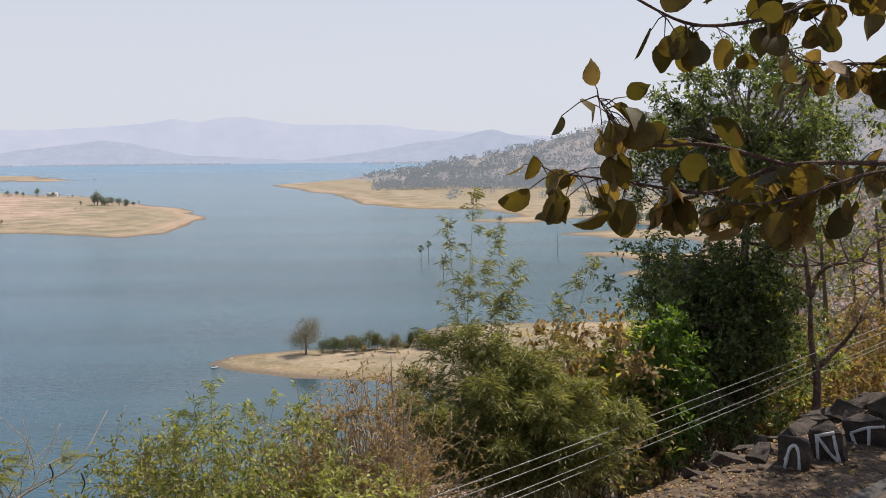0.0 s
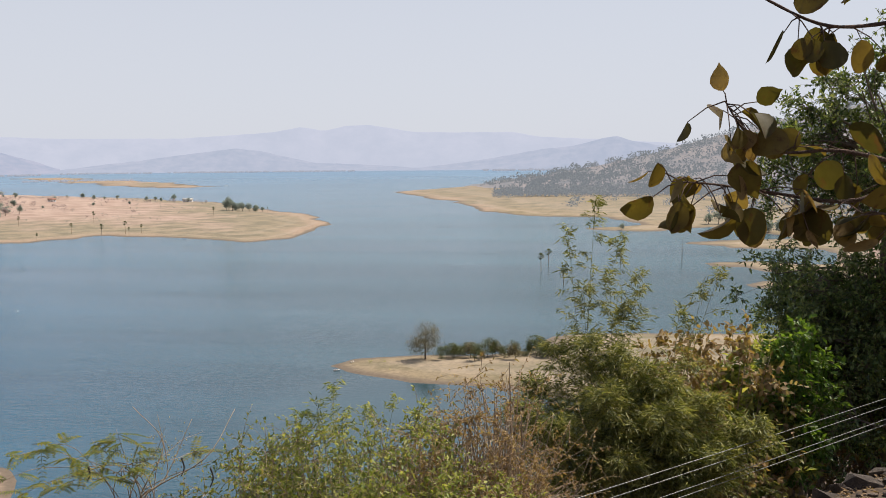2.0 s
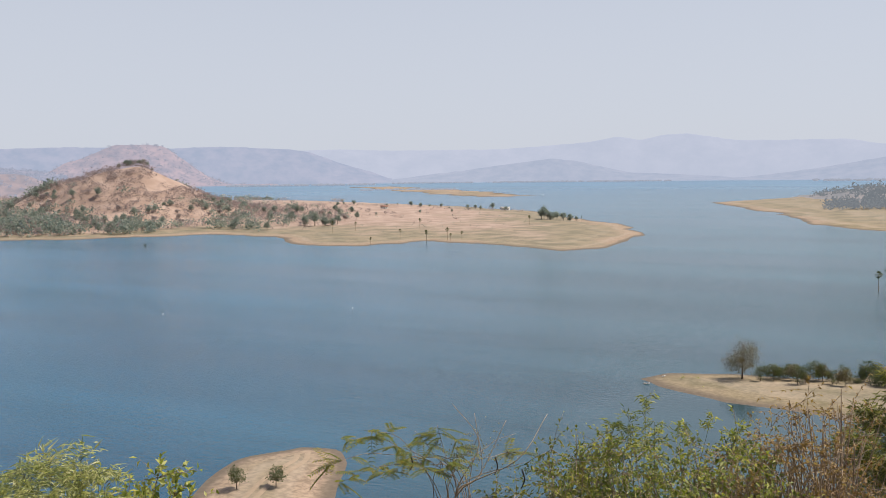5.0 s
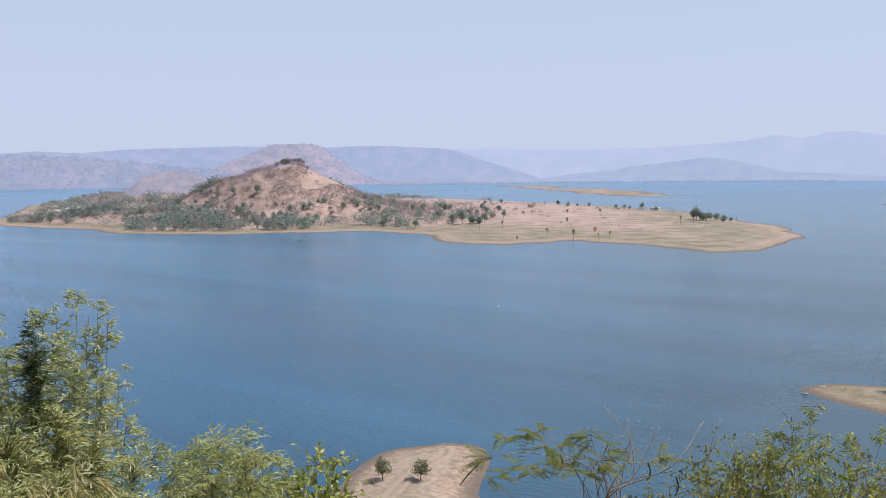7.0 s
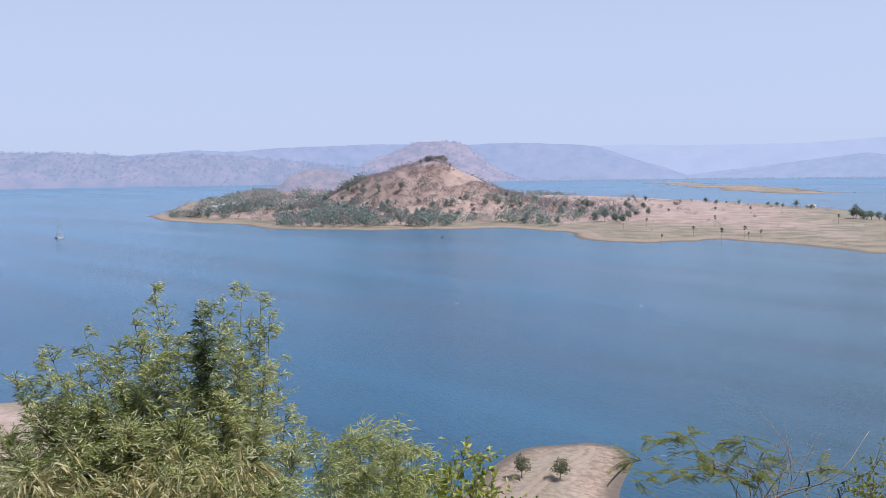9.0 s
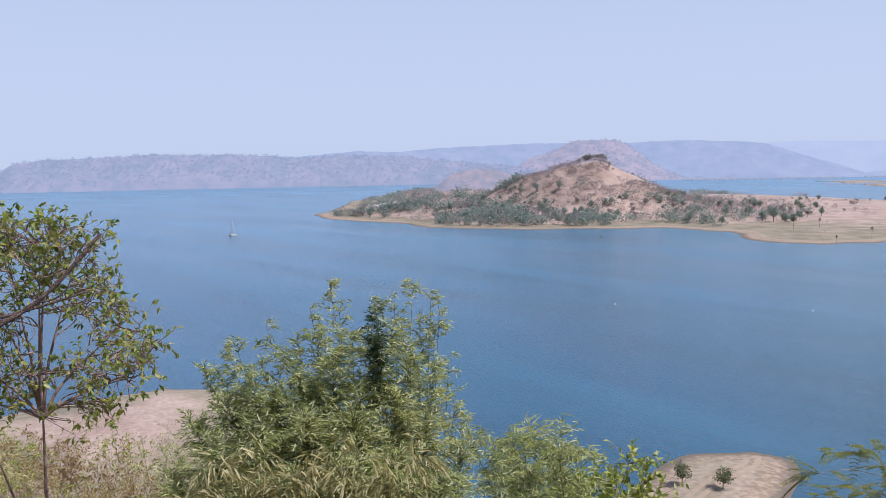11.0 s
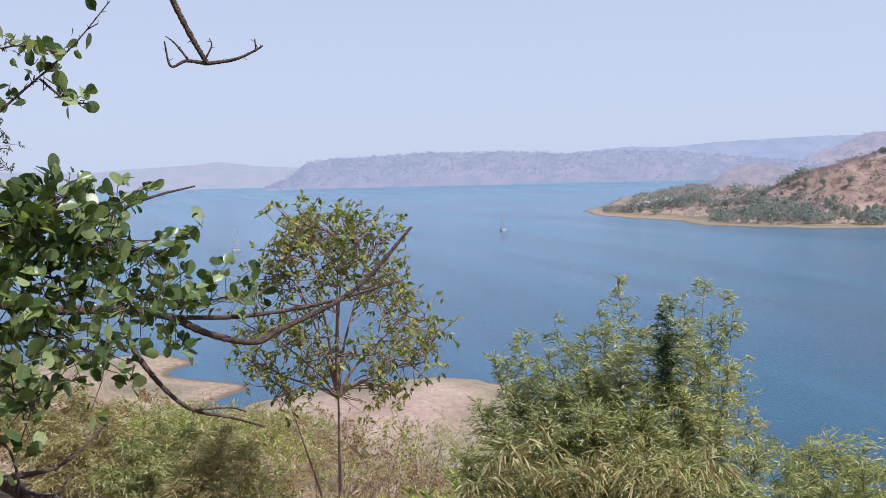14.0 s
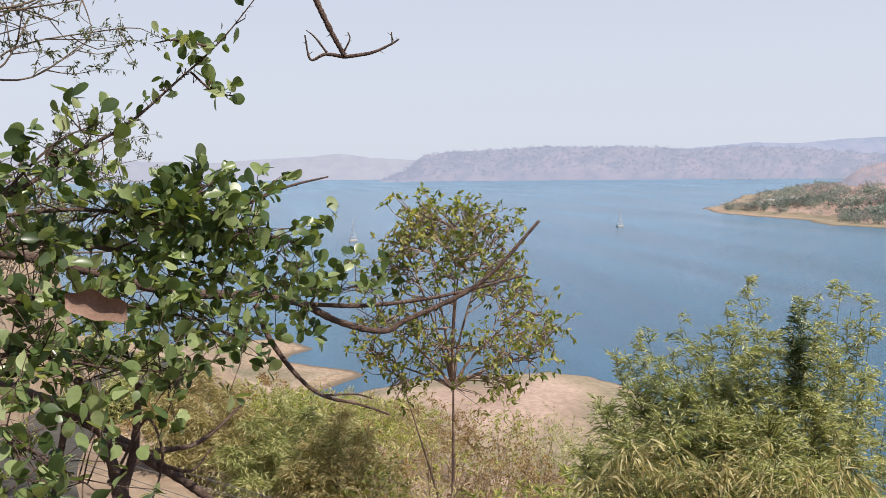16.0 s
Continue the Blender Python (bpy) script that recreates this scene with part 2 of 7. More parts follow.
    near_dim = node(t, "ShaderNodeMapRange", **{"From Min": 120.0, "From Max": 620.0, "To Min": 0.68, "To Max": 1.0})
    t.links.new(ln.outputs["Value"], near_dim.inputs[0])
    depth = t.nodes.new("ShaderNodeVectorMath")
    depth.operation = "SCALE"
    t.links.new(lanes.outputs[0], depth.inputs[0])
    t.links.new(near_dim.outputs[0], depth.inputs["Scale"])
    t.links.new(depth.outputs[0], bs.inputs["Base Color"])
    # the open lake is choppier than the sheltered bays
    chop = node(t, "ShaderNodeMapRange", **{"From Min": 250.0, "From Max": 3200.0, "To Min": 0.13, "To Max": 0.3})
    t.links.new(ln.outputs["Value"], chop.inputs[0])
    near_spit = node(t, "ShaderNodeVectorMath")
    near_spit.operation = "DISTANCE"
    near_spit.inputs[1].default_value = (-18, 196, 0)
    t.links.new(geo.outputs["Position"], near_spit.inputs[0])
    calm = node(t, "ShaderNodeMapRange", **{"From Min": 30.0, "From Max": 60.0, "To Min": 0.12, "To Max": 1.0})
    calm.interpolation_type = "SMOOTHSTEP"
    t.links.new(near_spit.outputs["Value"], calm.inputs[0])
    for src, dst in ((chop.outputs[0], bs.inputs["Roughness"]), (rr.outputs[0], bp.inputs["Strength"])):
        still = t.nodes.new("ShaderNodeMath")
        still.operation = "MULTIPLY"
        t.links.new(src, still.inputs[0])
        t.links.new(calm.outputs[0], still.inputs[1])
        t.links.new(still.outputs[0], dst)
    # base colour paled towards the far shores for haze and sky reflection
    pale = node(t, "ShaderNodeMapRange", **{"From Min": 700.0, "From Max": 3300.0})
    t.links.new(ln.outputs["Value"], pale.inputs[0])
    t.links.new(pale.outputs[0], far_haze.inputs["Factor"])
    t.links.new(bs.outputs[0], out.inputs[0])
    return m


M = {
    "ground": ground_material(),
    "water": water_material(),
    "bark": rough_material("grey_brown_bark", [(0.06, 0.045, 0.032), (0.16, 0.12, 0.085), (0.26, 0.21, 0.16)], 3.0, bump=0.9),
    "russet_bark": rough_material("russet_twig_bark", [(0.12, 0.075, 0.055), (0.25, 0.17, 0.13), (0.38, 0.29, 0.23)], 5.0),
    "twig": rough_material("dry_twig", [(0.17, 0.12, 0.08), (0.36, 0.27, 0.18), (0.52, 0.42, 0.30)], 6.0),
    "thorn_bark": rough_material("thorny_bark", [(0.05, 0.034, 0.028), (0.16, 0.10, 0.075), (0.38, 0.26, 0.20)], 14.0, bump=1.0),
    "culm": rough_material("bamboo_culm", [(0.10, 0.13, 0.04), (0.20, 0.21, 0.08), (0.33, 0.28, 0.14)], 3.0, rough=0.5, bump=0.1),
    "bamboo": leaf_material("bamboo_leaf", [(0.045, 0.066, 0.018), (0.15, 0.17, 0.047), (0.33, 0.325, 0.105), (0.53, 0.47, 0.22)], 0.42, glow=(1.2, 1.2, 0.6)),
    "bamboo_yellow": leaf_material("bamboo_leaf_yellowed", [(0.10, 0.14, 0.05), (0.30, 0.34, 0.135), (0.56, 0.555, 0.28), (0.78, 0.72, 0.48)], 0.45, glow=(1.2, 1.2, 0.65)),
    "bamboo_dark": leaf_material("bamboo_leaf_dark", [(0.02, 0.04, 0.012), (0.045, 0.075, 0.022), (0.09, 0.125, 0.04)], 0.35),
    "mango": leaf_material("dark_evergreen_leaf", [(0.024, 0.048, 0.014), (0.075, 0.12, 0.034), (0.19, 0.245, 0.085), (0.44, 0.48, 0.24)], 0.42, rough=0.35, gloss=0.5),
    "bright": leaf_material("fresh_green_leaf", [(0.05, 0.105, 0.015), (0.11, 0.20, 0.035), (0.21, 0.32, 0.07)], 0.45),
    "shrub": leaf_material("roadside_shrub_leaf", [(0.06, 0.10, 0.025), (0.19, 0.24, 0.065), (0.37, 0.395, 0.125), (0.60, 0.54, 0.24)], 0.52),
    "weed": leaf_material("yellow_weed_leaf", [(0.09, 0.14, 0.03), (0.26, 0.315, 0.07), (0.50, 0.51, 0.16), (0.67, 0.61, 0.28)], 0.5, glow=(1.2, 1.2, 0.6)),
    "dry": leaf_material("withered_leaf", [(0.16, 0.10, 0.055), (0.30, 0.20, 0.11), (0.44, 0.32, 0.19), (0.32, 0.29, 0.12)], 0.42, rough=0.75, gloss=0.12),
    "teak": leaf_material("large_browning_leaf", [(0.035, 0.034, 0.012), (0.078, 0.066, 0.02), (0.155, 0.11, 0.03), (0.31, 0.20, 0.115)], 0.4, rough=0.6, patch=3.0, blotch=(0.085, 0.045, 0.02), gloss=0.3),
    "round": leaf_material("round_green_leaf", [(0.018, 0.034, 0.012), (0.082, 0.13, 0.044), (0.25, 0.32, 0.125), (0.52, 0.57, 0.32)], 0.38, rough=0.32, patch=4.0, gloss=0.45),
    "sparse": leaf_material("sparse_olive_leaf", [(0.08, 0.13, 0.035), (0.15, 0.19, 0.05), (0.26, 0.26, 0.075), (0.40, 0.33, 0.10)], 0.5),
    "feather": leaf_material("feathery_leaf", [(0.08, 0.12, 0.03), (0.15, 0.19, 0.05), (0.26, 0.25, 0.06), (0.38, 0.32, 0.09)], 0.5),
    "grey_leaf": leaf_material("fine_grey_green_leaf", [(0.07, 0.085, 0.05), (0.12, 0.14, 0.085), (0.19, 0.20, 0.13)]),
    "hedge": leaf_material("dusty_hedge_leaf", [(0.035, 0.055, 0.022), (0.065, 0.09, 0.035), (0.12, 0.14, 0.06), (0.18, 0.18, 0.09)], 0.4),
    "straw": leaf_material("dry_straw_leaf", [(0.16, 0.15, 0.06), (0.38, 0.34, 0.16), (0.60, 0.53, 0.29), (0.75, 0.67, 0.44)], 0.45, rough=0.6, glow=(1.15, 1.1, 0.7), gloss=0.2),
    "ashy": leaf_material("ashy_green_leaf", [(0.05, 0.09, 0.02), (0.16, 0.215, 0.055), (0.36, 0.37, 0.12), (0.58, 0.53, 0.24)], 0.48),
    "russet": leaf_material("russet_broad_leaf", [(0.14, 0.13, 0.05), (0.26, 0.18, 0.09), (0.38, 0.27, 0.16), (0.50, 0.42, 0.27)], 0.45, rough=0.7, gloss=0.12),
    "fallen": leaf_material("fallen_leaf", [(0.10, 0.06, 0.033), (0.22, 0.14, 0.075), (0.36, 0.25, 0.145), (0.48, 0.36, 0.22)], 0.2, rough=0.8, gloss=0.1),
    "ash_tree": leaf_material("dusty_grey_leaf", [(0.10, 0.085, 0.06), (0.17, 0.15, 0.105), (0.26, 0.23, 0.165)], 0.45),
    # far foliage: leaf colours paled and greyed to stand for haze
    "far_leaf": leaf_material("hazed_tree_leaf", [(0.14, 0.185, 0.18), (0.215, 0.265, 0.245), (0.315, 0.355, 0.31), (0.45, 0.44, 0.385)], 0.55, patch=0.05, glow=(1.1, 1.1, 0.95)),
    "far_dry": leaf_material("hazed_bare_scrub", [(0.26, 0.235, 0.24), (0.38, 0.335, 0.325), (0.50, 0.44, 0.41)], 0.6, patch=0.05, glow=(1.05, 1.0, 0.95)),
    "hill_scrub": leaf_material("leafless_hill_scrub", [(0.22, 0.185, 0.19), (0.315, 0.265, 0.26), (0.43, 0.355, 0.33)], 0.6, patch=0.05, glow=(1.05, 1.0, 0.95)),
    "rock": rough_material("dark_basalt", [(0.022, 0.018, 0.015), (0.065, 0.05, 0.04), (0.19, 0.145, 0.11)], 4.0, bump=1.0),
    "rubble": rough_material("dusty_rubble", [(0.05, 0.038, 0.03), (0.14, 0.105, 0.08), (0.30, 0.24, 0.18)], 5.0, bump=1.0),
    "paint": rough_material("worn_white_paint", [(0.45, 0.43, 0.40), (0.72, 0.71, 0.69), (0.82, 0.82, 0.80)], 9.0, bump=0.3),
    "asphalt": rough_material("dusty_asphalt", [(0.035, 0.033, 0.031), (0.06, 0.056, 0.05), (0.11, 0.098, 0.083)], 1.2, fine=30.0),
    "cable": rough_material("aluminium_cable", [(0.17, 0.17, 0.165), (0.26, 0.26, 0.25)], 2.0, rough=0.45, metal=0.4, bump=0.05),
    "steel": rough_material("weathered_galvanised_steel", [(0.45, 0.45, 0.46), (0.60, 0.60, 0.61)], 0.4, rough=0.6, bump=0.1),
    "concrete": rough_material("pale_concrete", [(0.36, 0.34, 0.31), (0.52, 0.50, 0.46)], 0.5),
    "white_wall": rough_material("whitewashed_wall", [(0.62, 0.60, 0.57), (0.80, 0.79, 0.77)], 0.4),
    "tile_roof": rough_material("clay_tile_roof", [(0.20, 0.10, 0.07), (0.34, 0.19, 0.13)], 0.8),
    "dead_leaf": rough_material("dead_leaf_brown", [(0.15, 0.085, 0.06), (0.24, 0.15, 0.11), (0.34, 0.23, 0.17)], 9.0, bump=0.12),
    "track": rough_material("pale_rutted_earth", [(0.27, 0.20, 0.13), (0.35, 0.26, 0.175), (0.40, 0.305, 0.21)], 0.5),
    "pod": rough_material("dark_seed_pod", [(0.018, 0.014, 0.011), (0.05, 0.04, 0.03)], 12.0, rough=0.7),
    "seed": rough_material("pale_dry_seed", [(0.30, 0.25, 0.11), (0.46, 0.40, 0.20)], 10.0),
}
# far hills and woods: each mixes a haze colour in as emission
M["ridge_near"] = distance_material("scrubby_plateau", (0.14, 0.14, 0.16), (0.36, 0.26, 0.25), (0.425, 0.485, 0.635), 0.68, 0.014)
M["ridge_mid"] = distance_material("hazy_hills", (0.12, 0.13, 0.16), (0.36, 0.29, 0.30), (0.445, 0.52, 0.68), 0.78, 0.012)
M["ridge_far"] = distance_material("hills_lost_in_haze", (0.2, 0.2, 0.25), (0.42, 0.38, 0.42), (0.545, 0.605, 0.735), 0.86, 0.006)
M["ridge_east"] = distance_material("hazed_wooded_hill", (0.13, 0.125, 0.11), (0.30, 0.225, 0.17), (0.46, 0.48, 0.54), 0.52, 0.02)
M["east_wood"] = distance_material("hazed_woodland", (0.07, 0.09, 0.075), (0.16, 0.155, 0.12), (0.33, 0.37, 0.42), 0.5, 0.012)
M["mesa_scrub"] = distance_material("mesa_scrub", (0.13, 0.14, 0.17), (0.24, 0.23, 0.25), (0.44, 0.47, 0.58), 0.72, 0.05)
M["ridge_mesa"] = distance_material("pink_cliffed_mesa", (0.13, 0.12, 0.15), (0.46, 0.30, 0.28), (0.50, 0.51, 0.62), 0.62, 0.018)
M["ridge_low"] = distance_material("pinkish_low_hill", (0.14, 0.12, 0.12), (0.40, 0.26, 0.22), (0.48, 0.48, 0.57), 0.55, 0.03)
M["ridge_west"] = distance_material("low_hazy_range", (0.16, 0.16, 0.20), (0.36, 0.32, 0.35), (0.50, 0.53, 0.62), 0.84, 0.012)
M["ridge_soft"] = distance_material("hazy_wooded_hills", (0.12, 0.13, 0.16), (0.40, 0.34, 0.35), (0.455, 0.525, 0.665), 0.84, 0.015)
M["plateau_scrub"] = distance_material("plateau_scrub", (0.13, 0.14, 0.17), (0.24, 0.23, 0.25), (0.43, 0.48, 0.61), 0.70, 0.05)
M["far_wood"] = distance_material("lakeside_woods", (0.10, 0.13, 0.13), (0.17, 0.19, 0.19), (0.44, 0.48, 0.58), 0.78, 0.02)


# ---- geometry helpers ----
class Geo:
    """Gathers triangles and quads as arrays and turns them into one mesh."""

    def __init__(self):
        self.v, self.t, self.q, self.n = [], [], [], 0

    def add(self, verts, tris=None, quads=None):
        verts = np.asarray(verts, float).reshape(-1, 3)
        if tris is not None and len(tris):
            self.t.append(np.asarray(tris, int).reshape(-1, 3) + self.n)
        if quads is not None and len(quads):
            self.q.append(np.asarray(quads, int).reshape(-1, 4) + self.n)
        self.v.append(verts)
        self.n += len(verts)
        return self

    def mesh(self, name, mat, smooth=False):
        v = np.concatenate(self.v) if self.v else np.zeros((0, 3))
        t = np.concatenate(self.t) if self.t else np.zeros((0, 3), int)
        q = np.concatenate(self.q) if self.q else np.zeros((0, 4), int)
        me = bpy.data.meshes.new(name)
        me.vertices.add(len(v))
        me.vertices.foreach_set("co", v.ravel())
        me.loops.add(3 * len(t) + 4 * len(q))
        me.loops.foreach_set("vertex_index", np.concatenate([t.ravel(), q.ravel()]).astype(np.int32))
        me.polygons.add(len(t) + len(q))
        starts = np.concatenate([np.arange(len(t)) * 3, 3 * len(t) + np.arange(len(q)) * 4])
        me.polygons.foreach_set("loop_start", starts.astype(np.int32))
        me.update(calc_edges=True)
        me.validate()
        if smooth:
            me.polygons.foreach_set("use_smooth", np.ones(len(me.polygons), bool))
        me.materials.append(mat)
        return me


def part(name, geo, mat, parent, label="", smooth=False):
    """Links gathered geometry as one mesh object under a thing or a part."""
    ob = new(name, geo.mesh(name, mat, smooth))
    ob.parent = parent
    return tagged(ob, label)


def thing(name, place, label, category, group="", kind=""):
    ob = new(name)
    ob.location = place
    ob.empty_display_size = 0.3
    return tagged(ob, label, category, group, kind)


def solid(name, geo, mat, label, category, group="", kind="", place=(0, 0, 0), smooth=False):
    ob = new(name, geo.mesh(name, mat, smooth))
    ob.location = place
    return tagged(ob, label, category, group, kind)


def unit(a):
    a = np.asarray(a, float)
    return a / np.maximum(np.linalg.norm(a, axis=-1, keepdims=True), 1e-9)


def spot(bearing, elevation, dist):
    """A place by its bearing (degrees, to the left of +y), elevation and distance from the viewpoint."""
    b_, e = radians(bearing), radians(elevation)
    return np.array([-math.sin(b_) * math.cos(e) * dist, math.cos(b_) * math.cos(e) * dist, EYE + math.sin(e) * dist])


def curve_through(pts, n):
    """A smooth run of n points through a few given ones (Catmull-Rom)."""
    p = np.asarray(pts, float)
    p = np.vstack([2 * p[0] - p[1], p, 2 * p[-1] - p[-2]])
    s = np.linspace(0, len(p) - 3 - 1e-6, n)
    i = s.astype(int)
    f = (s - i)[:, None]
    a, b_, c, d = p[i], p[i + 1], p[i + 2], p[i + 3]
    return 0.5 * (2 * b_ + (c - a) * f + (2 * a - 5 * b_ + 4 * c - d) * f * f + (3 * b_ - a - 3 * c + d) * f ** 3)


def tube(geo, path, r0, r1, sides=6, knobs=0.0, rng=None):
    """A tapered stem along a path."""
    path = np.asarray(path, float)
    n = len(path)
    d = unit(np.gradient(path, axis=0))
    ref = np.array([0.13, 0.21, 0.97]) if abs(d[0][2]) < 0.9 else np.array([0.97, 0.2, 0.1])
    s = unit(np.cross(d, ref))
    u = np.cross(d, s)
    r = np.linspace(r0, r1, n)
    if knobs and rng is not None:
        r = r * (1 + knobs * rng.uniform(-1, 1, n))
    a = np.linspace(0, 2 * math.pi, sides, endpoint=False)
    ring = (np.cos(a)[None, :, None] * s[:, None] + np.sin(a)[None, :, None] * u[:, None]) * r[:, None, None]
    v = (path[:, None] + ring).reshape(-1, 3)
    i, j = np.meshgrid(np.arange(n - 1), np.arange(sides), indexing="ij")
    k = (j + 1) % sides
    q = np.stack([i * sides + j, i * sides + k, (i + 1) * sides + k, (i + 1) * sides + j], -1).reshape(-1, 4)
    v = np.vstack([v, path[-1] + d[-1] * r1, path[0]])
    e = n * sides
    jj = np.arange(sides)
    kk = (jj + 1) % sides
    caps = np.vstack([np.stack([(n - 1) * sides + jj, (n - 1) * sides + kk, np.full(sides, e)], -1),
                      np.stack([kk, jj, np.full(sides, e + 1)], -1)])
    geo.add(v, caps, q)


def lance_leaves(geo, p, d, nrm, length, width, fold=0.25, waist=0.4):
    """Slim pointed leaves, folded along the midrib."""
    n = len(p)
    d = unit(d)
    s = unit(np.cross(d, nrm))
    u = np.cross(s, d)
    length, width = np.broadcast_to(length, n)[:, None], np.broadcast_to(width, n)[:, None]
    mid = p + d * length * waist
    tip = p + d * length - u * length * 0.12
    v = np.stack([p, mid + s * width / 2 + u * width * fold, tip, mid - s * width / 2 + u * width * fold], 1).reshape(-1, 3)
    o = np.arange(n)[:, None] * 4
    geo.add(v, np.vstack([o + [0, 1, 2], o + [0, 2, 3]]))


OVATE = ((0.06, 0.42), (0.2, 0.84), (0.4, 1.0), (0.6, 0.9), (0.78, 0.6), (0.91, 0.24))
ROUNDED = ((0.07, 0.44), (0.24, 0.84), (0.48, 1.0), (0.70, 0.95), (0.87, 0.68), (0.96, 0.36))


def broad_leaves(geo, p, d, nrm, length, width, rng, curl=0.25, fold=0.12, stalk=0.0, outline=OVATE):
    """Broad leaves with a rounded blade, a folded midrib and a drooping tip."""
    n = len(p)
    d = unit(d)
    s = unit(np.cross(d, nrm))
    u = np.cross(s, d)
    length, width = np.broadcast_to(length, n)[:, None], np.broadcast_to(width, n)[:, None]
    cv = curl * rng.uniform(0.2, 1.6, (n, 1))
    fd = fold * rng.uniform(-0.4, 1.8, (n, 1))

    def at(t_, w_):
        base = p + d * length * t_ - u * length * cv * t_ * t_
        wob = 1 + rng.uniform(-0.05, 0.05, (n, 1))
        off = s * width * 0.5 * w_ * wob
        return base + off + u * abs(w_) * width * fd, base - off + u * abs(w_) * width * fd, base

    rows = [at(t_, w_) for t_, w_ in outline]
    base = p - d * stalk
    tip = p + d * length * (1.06 if outline is OVATE else 1.0) - u * length * cv
    cols = [base]
    for left, right, mid in rows:
        cols += [left, mid, right]
    cols.append(tip)
    v = np.stack(cols, 1).reshape(-1, 3)
    k = len(rows)
    o = np.arange(n)[:, None] * (3 * k + 2)
    e = 3 * k - 2
    tris = [o + [0, 1, 2], o + [0, 2, 3], o + [e, 3 * k + 1, e + 1], o + [e + 1, 3 * k + 1, e + 2]]
    quads = []
    for j in range(k - 1):
        a = 1 + 3 * j
        quads += [o + [a, a + 3, a + 4, a + 1], o + [a + 1, a + 4, a + 5, a + 2]]
    geo.add(v, np.vstack(tris), np.vstack(quads))


def rand_dirs(rng, n, up=0.0):
    d = rng.normal(size=(n, 3))
    d[:, 2] += up
    return unit(d)


def lumps(geo, centres, radii, rng, detail=1):
    """Uneven clods: roughened icospheres."""
    bm = bmesh.new()
    bmesh.ops.create_icosphere(bm, subdivisions=detail, radius=1.0)
    base = np.array([v_.co[:] for v_ in bm.verts])
    tri = np.array([[v_.index for v_ in f.verts] for f in bm.faces])
    bm.free()
    for c, r in zip(centres, radii):
        v = base * (1 + rng.uniform(-0.36, 0.36, (len(base), 1))) * np.asarray(r)
        geo.add(v + c, tri)


# ---- the land ----
def lattice(ix, iy, seed):
    h_ = (ix.astype(np.int64) * 374761393 + iy.astype(np.int64) * 668265263 + seed * 974634777) & 0x7FFFFFFF
    h_ = ((h_ ^ (h_ >> 13)) * 1274126177) & 0x7FFFFFFF
    return ((h_ ^ (h_ >> 16)) & 0xFFFF) / 65535.0


def bumps(x, y, size, octaves=4, seed=1):
    """Smooth uneven values about 0, between -1 and 1, with features of the given size."""
    out, amp, tot = 0.0, 1.0, 0.0
    for o in range(octaves):
        px, py = x / size, y / size
        ix, iy = np.floor(px), np.floor(py)
        fx, fy = px - ix, py - iy
        fx, fy = fx * fx * (3 - 2 * fx), fy * fy * (3 - 2 * fy)
        a, b_ = lattice(ix, iy, seed + o), lattice(ix + 1, iy, seed + o)
        c, d = lattice(ix, iy + 1, seed + o), lattice(ix + 1, iy + 1, seed + o)
        out = out + amp * ((a * (1 - fx) + b_ * fx) * (1 - fy) + (c * (1 - fx) + d * fx) * fy - 0.5) * 2
        tot += amp
        amp, size = amp * 0.5, size * 0.47
    return out / tot


def inland(x, y, shore):
    """Metres to the shoreline of a piece of land, positive on the land, negative in the lake."""
    p = np.array(shore, float)
    q = np.roll(p, -1, axis=0)
    best = np.full(x.shape, 1e18)
    inside = np.zeros(x.shape, bool)
    for (ax, ay), (bx, by) in zip(p, q):
        ex, ey = bx - ax, by - ay
        f = np.clip(((x - ax) * ex + (y - ay) * ey) / (ex * ex + ey * ey), 0, 1)
        best = np.minimum(best, (x - ax - f * ex) ** 2 + (y - ay - f * ey) ** 2)
        if ay != by:
            cross = ((ay > y) != (by > y)) & (x < (bx - ax) * (y - ay) / (by - ay) + ax)
            inside ^= cross
    return np.sqrt(best) * np.where(inside, 1, -1)


PENINSULA = [(-1031, 530), (-907, 519), (-808, 530), (-727, 502), (-640, 548), (-565, 644), (-476, 635), (-410, 572), (-359, 577),
             (-340, 644), (-265, 615), (-209, 592), (-190, 630), (-200, 770), (-242, 870), (-294, 937), (-454, 1145), (-609, 1267),
             (-787, 1355), (-948, 1430), (-1500, 1420), (-1750, 1080), (-1500, 860), (-1240, 690)]
SANDBAR = [(-1733, 2750), (-1184, 2131), (-893, 1815), (-742, 1761), (-715, 1850), (-1120, 2340), (-1700, 2950)]
EAST_FLATS = [(-287, 1507), (-127, 1128), (-83, 946), (-30, 870), (30, 850), (70, 760), (16, 712), (58, 690), (125, 728), (150, 640),
              (70, 603), (94, 563), (150, 560), (150, 500), (73, 480), (100, 450), (130, 430), (66, 407), (80, 393), (330, 330),
              (2500, 600), (2500, 2600), (-60, 2300), (-180, 1780)]
TREE_SPIT = [(-62, 236), (-52, 227), (-36, 220), (-12, 217), (10, 200), (60, 150), (160, 240), (60, 292), (6, 286), (-7, 277), (4, 266),
             (-22, 252), (-41, 251), (-56, 245)]
TRACK_SPIT = [(-90, 80), (-104, 112), (-111, 126), (-113, 137), (-107, 147), (-100, 149), (-93, 140), (-86, 126), (-72, 112), (-60, 90)]
SAND_SPIT = [(-160, 30), (-210, 16), (-221, 25), (-230, 42), (-232, 76), (-223, 85), (-208, 90), (-190, 88), (-150, 70)]
